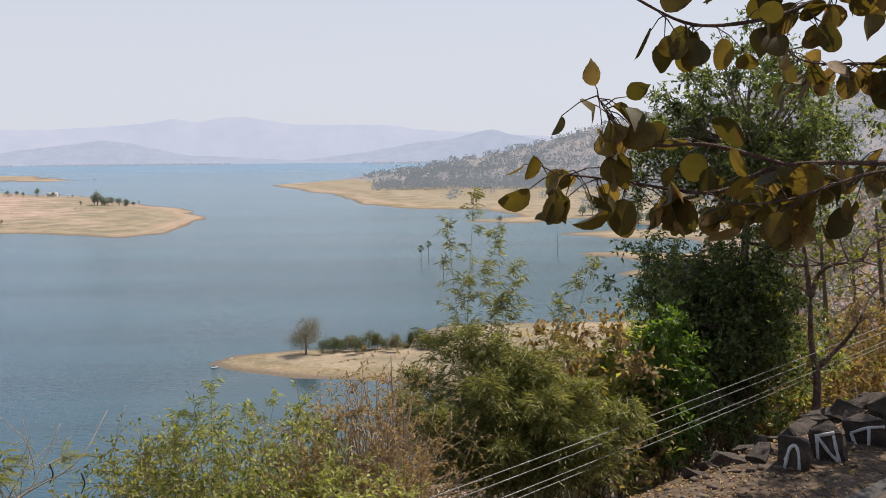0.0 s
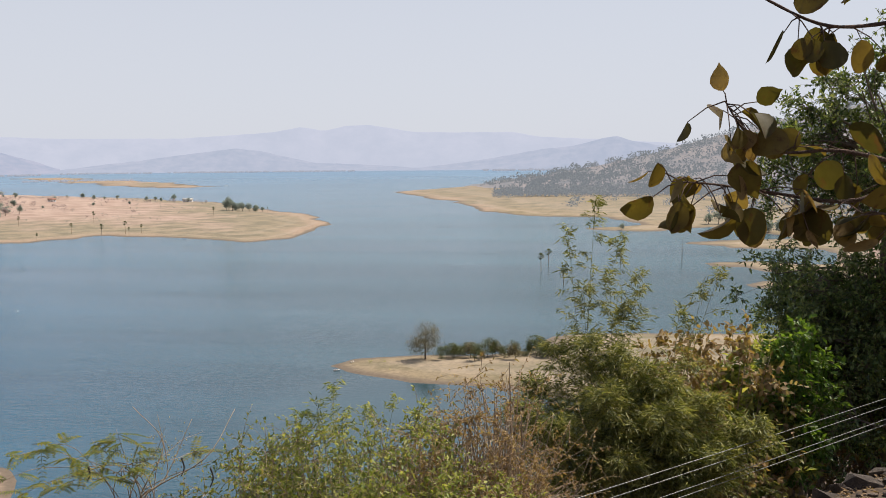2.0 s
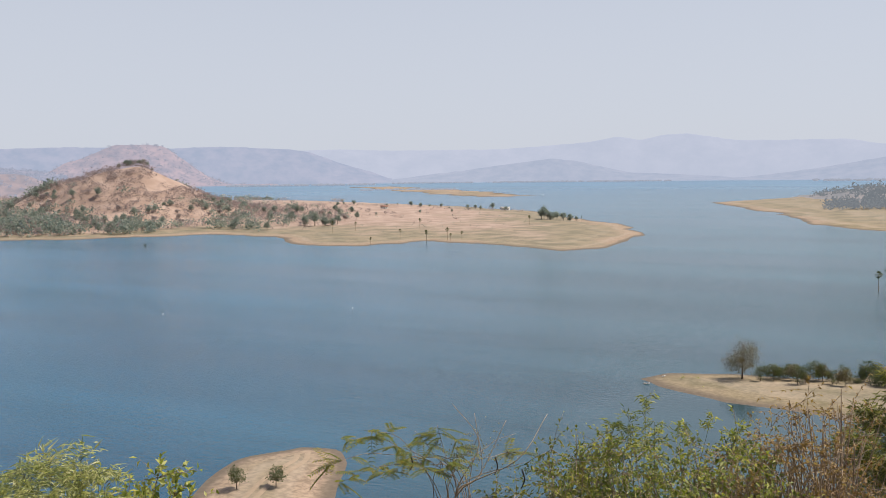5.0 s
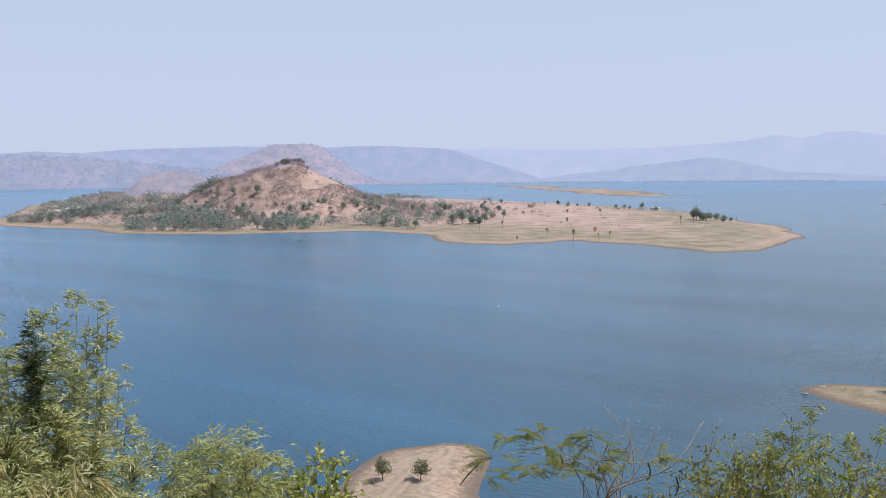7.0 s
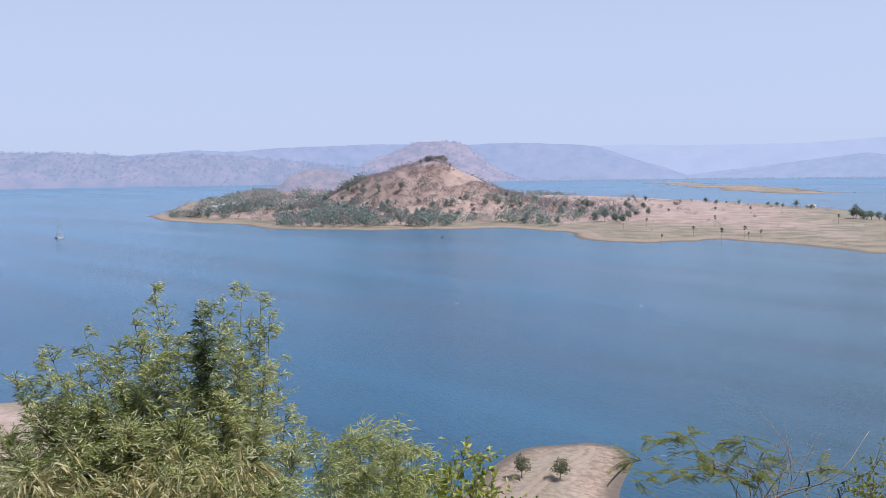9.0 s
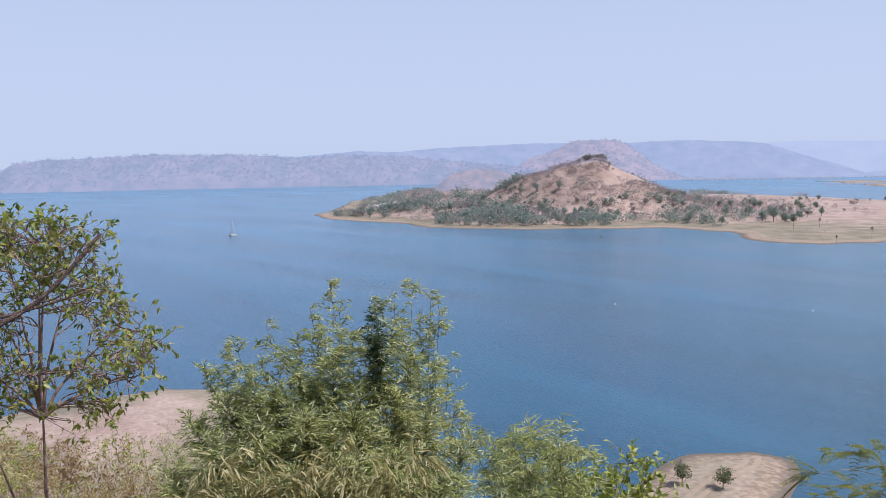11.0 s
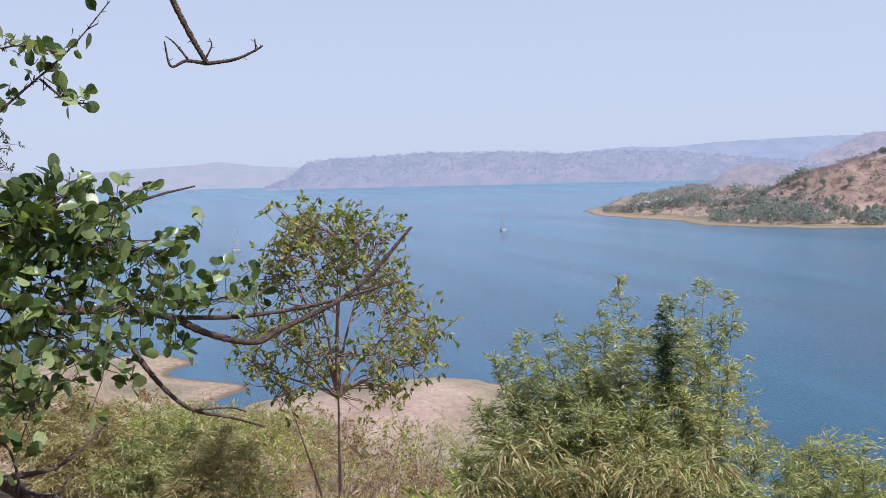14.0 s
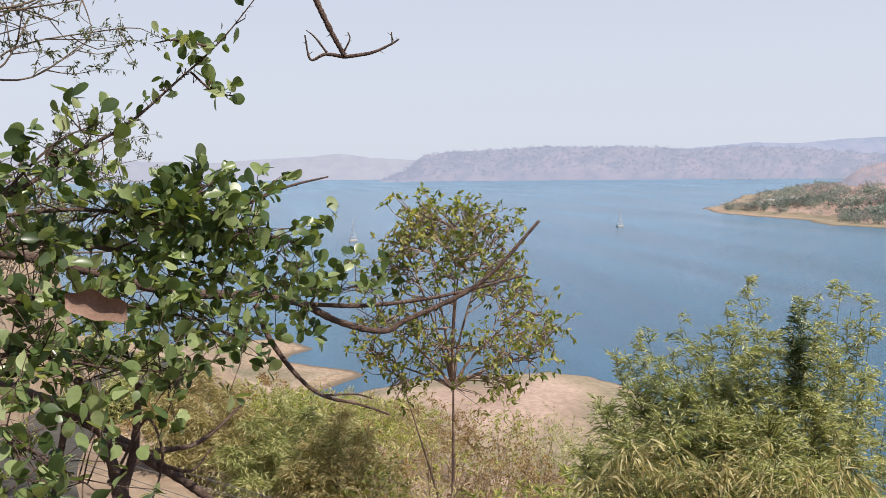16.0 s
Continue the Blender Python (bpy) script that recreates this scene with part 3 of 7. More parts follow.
LOW_SPITS = [(-230, -40), (-300, -30), (-301, 6), (-283, 17), (-270, 6), (-262, 8), (-243, 27), (-230, 16), (-215, 0)]

ROAD_N = np.array([-0.62, 0.785])  # across the road, towards the lake
ROAD_U = np.array([0.785, 0.62])   # along the road
HILL_TOP = (-794.0, 792.0)


def smooth01(t_):
    t_ = np.clip(t_, 0, 1)
    return t_ * t_ * (3 - 2 * t_)


def road_bend(u):
    """How far the road swings out towards the lake beyond the viewpoint."""
    return np.clip(-8 - u, 0, 14) ** 2 * 0.045


def height(x, y):
    """The ground's height over the lake."""
    x, y = np.asarray(x, float), np.asarray(y, float)
    s = x * ROAD_N[0] + y * ROAD_N[1]
    u = x * ROAD_U[0] + y * ROAD_U[1]
    r = np.hypot(x, y)
    # the viewpoint's bank, the road cut below it, then the slope down to the lake
    u = np.clip(u, -90, 120)
    s = s - road_bend(u)
    road = 50.35 + 0.03 * u
    sag = s + bumps(x, y, 60, 3, 9) * np.clip(r / 12, 0, 9)
    down = np.clip((sag - 7.6) / 118, 0, 1.4)
    slope = road * np.sign(1 - down) * np.abs(1 - down) ** 1.35 - np.maximum(down - 1, 0) * 25
    bank = 53.4 + np.clip(-s - 4, 0, 400) * 0.42
    z = np.where(s > 7.2, slope, road)
    z = z + (bank - z) * (1 - smooth01((s - 1.9) / 1.3))
    rough_k = np.where((s > 2.9) & (s < 7.2), 0.1, 1.0) * np.clip(r / 10, 0.1, 1)
    z = z + bumps(x, y, 2.5, 3, 21) * 0.22 * rough_k + bumps(x, y, 14, 3, 22) * 0.6 * rough_k * smooth01((s - 8) / 10)
    # spits and far lands
    wob = bumps(x, y, 45, 4, 3)
    fine = bumps(x, y, 9, 3, 5)
    for shore, top, reach, w_ in ((TREE_SPIT, 1.6, 16, 2.0), (TRACK_SPIT, 1.9, 14, 2.0), (SAND_SPIT, 4.2, 16, 2.5), (LOW_SPITS, 2.0, 14, 3.0)):
        d = inland(x, y, shore) + w_ * (wob * 0.7 + fine * 0.4) + 1.2
        z = np.maximum(z, np.where(d > 0, top * (1 - np.exp(-d / reach)), d * 0.12))
    d = inland(x, y, SANDBAR) + 70 * wob
    z = np.maximum(z, np.where(d > 0, 0.85 * (1 - np.exp(-d / 40)), d * 0.05))
    d = inland(x, y, PENINSULA) + 14 * wob + 5 * fine
    west = smooth01((-420 - x) / 300)
    pen = np.where(d > 0, 2.2 * (1 - np.exp(-d / 25)) + (2 + 6 * west) * (1 - np.exp(-np.maximum(d - 20, 0) / 140)), d * 0.05)
    # the hill: steep to the east, a broad shoulder to the west
    west_ = -0.707 * (x - HILL_TOP[0]) - 0.707 * (y - HILL_TOP[1])
    deep = -0.707 * (x - HILL_TOP[0]) + 0.707 * (y - HILL_TOP[1])
    wob_ = 1 + 0.22 * bumps(x, y, 70, 3, 31)
    dh = np.hypot(west_ * np.where(west_ > 0, 0.75, 1.3), deep) * wob_
    steep = 58 * np.clip(1 - np.maximum(dh - 7, 0) / 205, 0, 1) ** 1.75
    broad = 58 * np.cos(0.5 * math.pi * np.clip(np.hypot(west_, deep * 1.35) * wob_ / 180, 0, 1)) ** 2 + 9 * smooth01(west_ / 120) * smooth01(d / 150)
    hill = steep + (broad - steep) * smooth01((west_ + 20) / 130)
    flank = smooth01(d / 90)
    pen = pen + flank * (hill + 6.0 * bumps(x, y, 60, 5, 33) * smooth01((dh - 10) / 60) * smooth01((260 - dh) / 120))
    z = np.maximum(z, pen)
    d = inland(x, y, EAST_FLATS) + 16 * wob + 5 * fine
    east = np.where(d > 0, 2.0 * (1 - np.exp(-d / 40)) + np.clip(d - 300, 0, 900) * 0.008, d * 0.05)
    z = np.maximum(z, east)
    # the hillside that closes the bay on the near eastern side
    b_ = np.degrees(np.arctan2(x, y))
    k_ = smooth01((b_ - 15.5) / 12) * smooth01((150 - b_) / 40) * smooth01((r - 110) / 170) * smooth01((1100 - r) / 400)
    z = np.where(k_ > 0, np.maximum(z, k_ * (46 + 7 * bumps(x, y, 80, 4, 41))), z)
    return np.maximum(z, -12.0)


def polar_sheet(name, bearings, radii, zfun, mat, label, category):
    """One sheet of ground round the viewpoint, finer near it and where the view goes."""
    a, r = np.meshgrid(np.radians(bearings), radii, indexing="ij")
    x, y = -np.sin(a) * r, np.cos(a) * r
    z = zfun(x, y)
    n, m = a.shape
    v = np.stack([x, y, z], -1).reshape(-1, 3)
    i, j = np.meshgrid(np.arange(n - 1), np.arange(m - 1), indexing="ij")
    q = np.stack([i * m + j, (i + 1) * m + j, (i + 1) * m + j + 1, i * m + j + 1], -1).reshape(-1, 4)
    g = Geo().add(v, None, q[:, ::-1])
    ob = solid(name, g, mat, label, category, kind="structure", smooth=True)
    return ob


BEARINGS = np.concatenate([np.arange(-180, -32, 3.0), np.arange(-32, 110, 0.3), np.arange(110, 181, 3.0)])
BEARINGS[-1] = 180.0
ground = polar_sheet("ground", BEARINGS, np.concatenate([[0.02], np.geomspace(0.6, 4900, 310)]), height, M["ground"],
                     "dry hillside, beaches and flats round a lake", "ground")

g = Geo()
ring = np.radians(np.arange(0, 360, 5))
rr = np.array([20.0, 120, 400, 1200, 2600, 4900])
v = np.array([[math.cos(a) * r_, math.sin(a) * r_, 0] for r_ in rr for a in ring])
k = len(ring)
q = [[i * k + j, i * k + (j + 1) % k, (i + 1) * k + (j + 1) % k, (i + 1) * k + j] for i in range(len(rr) - 1) for j in range(k)]
g.add(v, None, np.array(q)[:, ::-1])
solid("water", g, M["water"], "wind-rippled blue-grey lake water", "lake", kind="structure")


def ridge(name, r_shore, depth, crest, mat, label, rough=9.0, seed=1, step=0.12, shape=0.8):
    """A far range: rises from the shore to a crest given by bearings and elevation angles."""
    az = np.array([c[0] for c in crest])
    hgt = np.array([EYE + (r_shore + depth) * math.tan(radians(c[1])) for c in crest])
    o = np.argsort(az)
    bear = np.arange(az.min(), az.max() + step, step)
    top = np.interp(bear, az[o], hgt[o])
    kern = np.ones(5) / 5
    top = np.convolve(np.pad(top, 2, mode="edge"), kern, "valid")
    f = np.linspace(0, 1, 34)
    a, t_ = np.meshgrid(np.radians(bear), f, indexing="ij")
    r = r_shore + depth * 1.25 * t_
    x, y = -np.sin(a) * r, np.cos(a) * r
    prof = np.clip(t_ / 0.8, 0, 1) ** shape
    z = -1 + (top[:, None] + 1) * prof * np.where(t_ > 0.8, 1 - (t_ - 0.8) * 1.2, 1)
    z = z + rough * bumps(x, y, 170, 5, seed) * np.sin(np.clip(t_ / 0.8, 0, 1) * math.pi) ** 0.6 + rough * 0.28 * bumps(x, y, 35, 3, seed + 9) * prof
    n, m = a.shape
    v = np.stack([x, y, z], -1).reshape(-1, 3)
    i, j = np.meshgrid(np.arange(n - 1), np.arange(m - 1), indexing="ij")
    q = np.stack([i * m + j, (i + 1) * m + j, (i + 1) * m + j + 1, i * m + j + 1], -1).reshape(-1, 4)[:, ::-1]
    return solid(name, Geo().add(v, None, q), mat, label, "hills", kind="structure", smooth=True)


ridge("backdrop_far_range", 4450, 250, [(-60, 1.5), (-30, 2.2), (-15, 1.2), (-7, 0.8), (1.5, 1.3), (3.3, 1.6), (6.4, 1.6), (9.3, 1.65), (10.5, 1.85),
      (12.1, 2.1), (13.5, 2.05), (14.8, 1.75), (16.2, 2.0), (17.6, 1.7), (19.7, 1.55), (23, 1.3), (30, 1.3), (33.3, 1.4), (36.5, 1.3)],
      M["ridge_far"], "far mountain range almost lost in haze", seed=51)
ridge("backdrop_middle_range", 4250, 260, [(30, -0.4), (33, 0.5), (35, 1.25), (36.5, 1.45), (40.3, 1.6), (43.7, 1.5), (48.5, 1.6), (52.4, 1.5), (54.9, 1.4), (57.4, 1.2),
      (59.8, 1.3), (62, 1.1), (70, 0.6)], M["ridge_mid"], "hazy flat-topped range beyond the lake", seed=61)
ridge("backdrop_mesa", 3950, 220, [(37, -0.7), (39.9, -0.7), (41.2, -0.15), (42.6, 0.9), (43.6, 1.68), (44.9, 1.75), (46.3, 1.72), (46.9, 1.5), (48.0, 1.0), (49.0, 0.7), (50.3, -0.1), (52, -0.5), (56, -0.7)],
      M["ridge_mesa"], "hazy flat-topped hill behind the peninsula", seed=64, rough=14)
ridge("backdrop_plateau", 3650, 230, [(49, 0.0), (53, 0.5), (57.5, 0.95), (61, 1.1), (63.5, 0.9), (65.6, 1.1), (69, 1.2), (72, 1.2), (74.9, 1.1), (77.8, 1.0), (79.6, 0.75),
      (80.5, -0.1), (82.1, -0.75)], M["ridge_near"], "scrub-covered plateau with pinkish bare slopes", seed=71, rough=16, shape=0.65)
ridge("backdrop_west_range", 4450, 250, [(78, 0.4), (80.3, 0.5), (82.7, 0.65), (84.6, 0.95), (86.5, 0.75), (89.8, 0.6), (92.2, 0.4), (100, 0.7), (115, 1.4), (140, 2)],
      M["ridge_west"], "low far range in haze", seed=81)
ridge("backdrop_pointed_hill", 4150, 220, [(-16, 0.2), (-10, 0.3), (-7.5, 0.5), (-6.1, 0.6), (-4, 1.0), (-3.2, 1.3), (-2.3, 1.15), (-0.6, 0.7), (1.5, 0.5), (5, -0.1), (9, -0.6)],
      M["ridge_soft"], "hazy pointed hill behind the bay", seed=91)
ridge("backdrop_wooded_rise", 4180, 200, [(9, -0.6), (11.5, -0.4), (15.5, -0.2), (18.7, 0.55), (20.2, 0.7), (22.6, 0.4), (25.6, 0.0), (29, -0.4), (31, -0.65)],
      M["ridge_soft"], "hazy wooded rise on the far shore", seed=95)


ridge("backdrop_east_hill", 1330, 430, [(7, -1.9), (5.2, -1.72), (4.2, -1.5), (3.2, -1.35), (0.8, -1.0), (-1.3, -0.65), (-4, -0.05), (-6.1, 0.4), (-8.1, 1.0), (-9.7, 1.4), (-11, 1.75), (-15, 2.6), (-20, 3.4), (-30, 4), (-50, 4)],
      M["ridge_east"], "hazy wooded hill on the eastern shore", seed=97, rough=14, shape=1.1, step=0.1)

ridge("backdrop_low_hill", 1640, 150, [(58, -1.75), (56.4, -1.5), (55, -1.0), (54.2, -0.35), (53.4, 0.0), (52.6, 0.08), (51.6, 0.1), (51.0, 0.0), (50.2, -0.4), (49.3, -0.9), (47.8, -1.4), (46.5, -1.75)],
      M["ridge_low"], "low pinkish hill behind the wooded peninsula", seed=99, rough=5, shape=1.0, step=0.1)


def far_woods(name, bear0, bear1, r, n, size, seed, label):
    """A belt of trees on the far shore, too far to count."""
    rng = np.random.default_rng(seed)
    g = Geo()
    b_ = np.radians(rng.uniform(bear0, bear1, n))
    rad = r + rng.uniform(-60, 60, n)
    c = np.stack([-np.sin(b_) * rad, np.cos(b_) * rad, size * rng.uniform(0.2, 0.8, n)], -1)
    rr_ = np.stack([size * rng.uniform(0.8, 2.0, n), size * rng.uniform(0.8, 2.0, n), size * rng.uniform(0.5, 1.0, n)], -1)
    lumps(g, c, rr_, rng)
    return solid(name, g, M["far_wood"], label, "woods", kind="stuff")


far_woods("far_woods", 13, 24, 4080, 230, 4.5, 3, "blue-grey belt of trees on the far shore")
far_woods("far_woods", 25, 30, 4080, 110, 4, 9, "blue-grey belt of trees on the far shore")
far_woods("far_woods", 31, 40, 3780, 220, 5, 4, "blue-grey belt of trees on the far shore")
far_woods("far_woods", 26, 32, 2700, 130, 3, 8, "blue-grey belt of trees behind the sandbar")
far_woods("far_woods", 50, 62, 3560, 110, 5, 5, "blue-grey belt of trees on the far shore")
far_woods("far_woods", -3, 5, 3900, 90, 6, 6, "blue-grey belt of trees on the far shore")


def ridge_trees(ob, n, size, seed, mat, label):
    """Scrub and trees scattered over a range."""
    rng = np.random.default_rng(seed)
    co = np.array([v_.co[:] for v_ in ob.data.vertices])
    keep = (np.arange(len(co)) % 34 < 28) & (co[:, 2] > 4)
    c = co[keep][rng.integers(0, keep.sum(), n)] + rng.normal(size=(n, 3)) * [7, 7, 0]
    m = 16
    big = np.repeat(size * rng.uniform(0.5, 1.2, n), m)
    c = np.repeat(c, m, 0) + rng.normal(size=(n * m, 3)) * (big[:, None] * [0.34, 0.34, 0.2]) + np.stack([0 * big, 0 * big, big * 0.35], -1)
    g_ = Geo()
    lance_leaves(g_, c, rand_dirs(rng, n * m), rand_dirs(rng, n * m, 1.5), big * rng.uniform(0.25, 0.5, n * m), big * 0.25)
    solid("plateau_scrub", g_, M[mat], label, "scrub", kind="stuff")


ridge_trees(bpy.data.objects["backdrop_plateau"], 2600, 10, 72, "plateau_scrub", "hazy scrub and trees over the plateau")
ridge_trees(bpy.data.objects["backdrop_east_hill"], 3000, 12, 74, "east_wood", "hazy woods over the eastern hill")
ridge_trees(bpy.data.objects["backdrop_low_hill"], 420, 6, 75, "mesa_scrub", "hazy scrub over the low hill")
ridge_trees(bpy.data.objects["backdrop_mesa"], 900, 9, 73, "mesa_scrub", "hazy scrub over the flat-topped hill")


# ---- trees on the far lands ----
def small_crown(rng, h_, w_, n, size, low=0.12):
    """Crown clumps of a tree seen from far off."""
    g = Geo()
    k = 14
    cc = rand_dirs(rng, k, 0.2) * rng.uniform(0.3, 0.85, (k, 1)) * [w_ / 2, w_ / 2, h_ * 0.42] + [0, 0, h_ * (0.5 + 0.4 * low)]
    c = cc[rng.integers(0, k, n)] + rng.normal(size=(n, 3)) * [w_ * 0.11, w_ * 0.11, h_ * 0.09]
    c[:, 2] = np.maximum(c[:, 2], h_ * max(low, 0.04) * rng.uniform(0.6, 1.6, n))
    lance_leaves(g, c, rand_dirs(rng, n), rand_dirs(rng, n, 1.5), size * rng.uniform(0.7, 1.4, n), size * rng.uniform(0.5, 0.9, n))
    return g


def far_tree(name, h_, w_, mat, label, seed, n=760, leaf=0.72, low=0.12, stem=1.0):
    rng = np.random.default_rng(seed)
    ob = thing(name, (0, 0, -400), label, "tree")
    g = Geo()
    tube(g, [(0, 0, -0.6), (0.1, 0, h_ * 0.3), (0, 0.1, h_ * 0.65)], 0.09 * h_ * 0.35 * stem, 0.03, 5)
    for a in range(4):
        an = a * 1.7 + seed
        tube(g, [(0, 0, h_ * 0.3), (math.cos(an) * w_ * 0.2, math.sin(an) * w_ * 0.2, h_ * 0.5), (math.cos(an) * w_ * 0.34, math.sin(an) * w_ * 0.34, h_ * 0.68)], 0.06 * h_ * 0.25 * stem, 0.02, 4)
    part("trunk", g, M["bark"], ob)
    part("crown", small_crown(rng, h_, w_, n, leaf, low), mat, ob)
    return ob


def palm(label, h_, seed):
    """A palmyra: bare slim trunk and a round head of stiff fans."""
    rng = np.random.default_rng(seed)
    ob = thing("palm_tree", (0, 0, -400), label, "palm tree")
    g = Geo()
    tube(g, [(0, 0, -4), (0.08, 0.05, h_ * 0.4), (0.0, 0.1, h_)], 0.2, 0.13, 7)
    part("trunk", g, M["twig"], ob)
    g = Geo()
    for d in rand_dirs(rng, 26, 0.25):
        tipd = unit(d)
        c = np.array([0, 0.1, h_]) + tipd * 0.9
        side = unit(np.cross(tipd, [0, 0, 1.0]))
        fan = np.linspace(-1.25, 1.25, 9)
        dirs = np.array([tipd * math.cos(a) + side * math.sin(a) for a in fan])
        lance_leaves(g, np.repeat(c[None], 9, 0), dirs, np.repeat(np.cross(tipd, side)[None], 9, 0), 1.0, 0.24)
        tube(g, [(0, 0.1, h_), c], 0.03, 0.02, 3)
    part("fronds", g, M["grey_leaf"], ob)
    return ob


def put(ob, x, y, turn, scale=1.0, sink=0.0, z=None):
    zz = float(height(np.array([x]), np.array([y]))[0]) if z is None else z
    c = copy_thing(ob, Matrix.Translation((x, y, zz - sink)) @ Matrix.Rotation(turn, 4, "Z"))
    c.scale = (scale, scale, scale)
    return c


def discard(obs):
    for ob in obs:
        for o in (*ob.children_recursive, ob):
            bpy.data.objects.remove(o)


rng = np.random.default_rng(17)
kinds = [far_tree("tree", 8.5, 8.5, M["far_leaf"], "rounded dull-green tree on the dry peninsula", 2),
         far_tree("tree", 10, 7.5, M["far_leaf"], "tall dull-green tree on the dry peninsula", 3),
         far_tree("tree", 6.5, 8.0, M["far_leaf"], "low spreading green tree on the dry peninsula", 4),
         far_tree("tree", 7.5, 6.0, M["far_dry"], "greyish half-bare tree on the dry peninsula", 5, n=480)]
places = []
while len(places) < 185:
    b_, r = rng.uniform(32, 64), rng.uniform(640, 1120)
    x, y = -math.sin(radians(b_)) * r, math.cos(radians(b_)) * r
    d = float(inland(np.array([x]), np.array([y]), PENINSULA)[0])
    if d < 26 or d > 330 or x > -430 or math.hypot(x - HILL_TOP[0], y - HILL_TOP[1]) < 95:
        continue
    keep = 1.0 if x < -560 else 0.45
    if rng.uniform() > keep or bumps(np.array([x]), np.array([y]), 120, 2, 77)[0] < -0.25:
        continue
    places.append((x, y))
for x, y in places:
    put(kinds[rng.integers(0, 4)], x, y, rng.uniform(0, 6.28), rng.uniform(0.6, 1.15))["group"] = "trees on the peninsula"
# trees on the hill's top, near the tip and along the open field
for k in range(17):
    put(kinds[k % 3], HILL_TOP[0] + rng.normal() * 11, HILL_TOP[1] + rng.normal() * 9, rng.uniform(0, 6), rng.uniform(0.35, 0.75))["group"] = "trees on the hill top"
for b_, r, sc in ((20.6, 985, 1.5), (20.75, 990, 1.2), (20.4, 980, 1.1), (20.0, 985, 0.9), (25.0, 1250, 1.0), (26.2, 1270, 0.9), (27.8, 1300, 1.0), (28.5, 1310, 0.8), (29.7, 1325, 0.9), (33.0, 1350, 1.1), (33.8, 1340, 1.0), (22.8, 1225, 0.8), (20.2, 980, 1.2), (19.8, 975, 1.0), (19.4, 972, 1.0), (19.0, 970, 1.1), (18.6, 965, 0.6), (23.6, 1230, 1.3), (24.0, 1235, 1.1),
                 (25.5, 1260, 0.8), (27.1, 1290, 0.7), (29.0, 1320, 0.9), (30.2, 1330, 0.7), (31.3, 1340, 1.0), (22.0, 1210, 0.7), (32.5, 1345, 0.8),
                 (34.2, 900, 1.3), (34.8, 890, 1.5), (35.4, 900, 1.4), (33.4, 905, 1.0), (36.2, 950, 1.2), (37.5, 960, 1.1), (38.6, 880, 0.9), (39.5, 930, 1.2), (28.3, 1100, 0.5),
                 (31.0, 1050, 0.4), (32.8, 980, 0.5), (26.3, 1150, 0.5)):
    if r > 1200:
        b_, r, sc = b_ + rng.normal() * 0.25, r + rng.normal() * 30, sc * rng.uniform(0.3, 1.1)
    put(kinds[rng.integers(0, 3)], -math.sin(radians(b_)) * r, math.cos(radians(b_)) * r, rng.uniform(0, 6), sc)["group"] = "trees on the peninsula"



def woods(name, x, y, lo, hi, m, mat, label, category):
    """Trees and bushes too many to count: each a cloud of leaf tufts on the ground."""
    g_ = Geo()
    hs = rng.uniform(lo, hi, len(x)) * rng.uniform(0.6, 1.0, len(x))
    c = np.repeat(np.stack([x, y, height(x, y)], -1), m, 0) + rng.normal(size=(len(x) * m, 3)) * np.repeat(np.stack([hs * 0.38, hs * 0.38, hs * 0.22], -1), m, 0)
    c[:, 2] += np.repeat(hs * 0.5, m)
    lance_leaves(g_, c, rand_dirs(rng, len(c)), rand_dirs(rng, len(c), 1.5), np.repeat(hs * 0.24, m), np.repeat(hs * 0.2, m))
    solid(name, g_, M[mat], label, category, kind="stuff")


def on_peninsula(n, lo, hi):
    b2 = np.radians(rng.uniform(33, 66, n))
    r2 = rng.uniform(640, 1950, n)
    x2, y2 = -np.sin(b2) * r2, np.cos(b2) * r2
    d2 = inland(x2, y2, PENINSULA)
    hill = np.hypot(x2 - HILL_TOP[0], y2 - HILL_TOP[1])
    thick = 0.5 * bumps(x2, y2, 120, 2, 78) + 0.8 * bumps(x2, y2, 38, 3, 79) > rng.uniform(lo, hi, n)
    return x2, y2, (d2 > 22) & ((np.degrees(b2) < 56.5) | (rng.uniform(size=n) < 0.5)) & (rng.uniform(size=n) < np.clip((-x2 - 400) / 330, 0, 1)) & thick, hill


x, y, ok, hill = on_peninsula(17000, -0.15, 0.6)
ok &= (rng.uniform(size=len(x)) < np.where(-x / y > 0.97 * -HILL_TOP[0] / HILL_TOP[1], 0.75, 0.35))
ok &= ((hill > 95) | (rng.uniform(size=len(x)) < np.where(x - y < -1600, 0.85, 0.2)))
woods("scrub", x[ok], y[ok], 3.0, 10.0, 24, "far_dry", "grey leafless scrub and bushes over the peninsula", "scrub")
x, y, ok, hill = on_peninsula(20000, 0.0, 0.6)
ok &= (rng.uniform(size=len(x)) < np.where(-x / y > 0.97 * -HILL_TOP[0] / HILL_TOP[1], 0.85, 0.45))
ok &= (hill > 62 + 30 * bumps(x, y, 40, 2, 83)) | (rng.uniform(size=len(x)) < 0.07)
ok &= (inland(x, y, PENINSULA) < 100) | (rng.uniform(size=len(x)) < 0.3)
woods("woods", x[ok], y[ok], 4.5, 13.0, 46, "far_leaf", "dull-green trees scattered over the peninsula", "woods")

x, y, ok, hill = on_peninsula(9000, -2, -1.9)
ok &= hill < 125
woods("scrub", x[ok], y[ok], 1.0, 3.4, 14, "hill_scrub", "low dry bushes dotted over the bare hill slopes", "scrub")

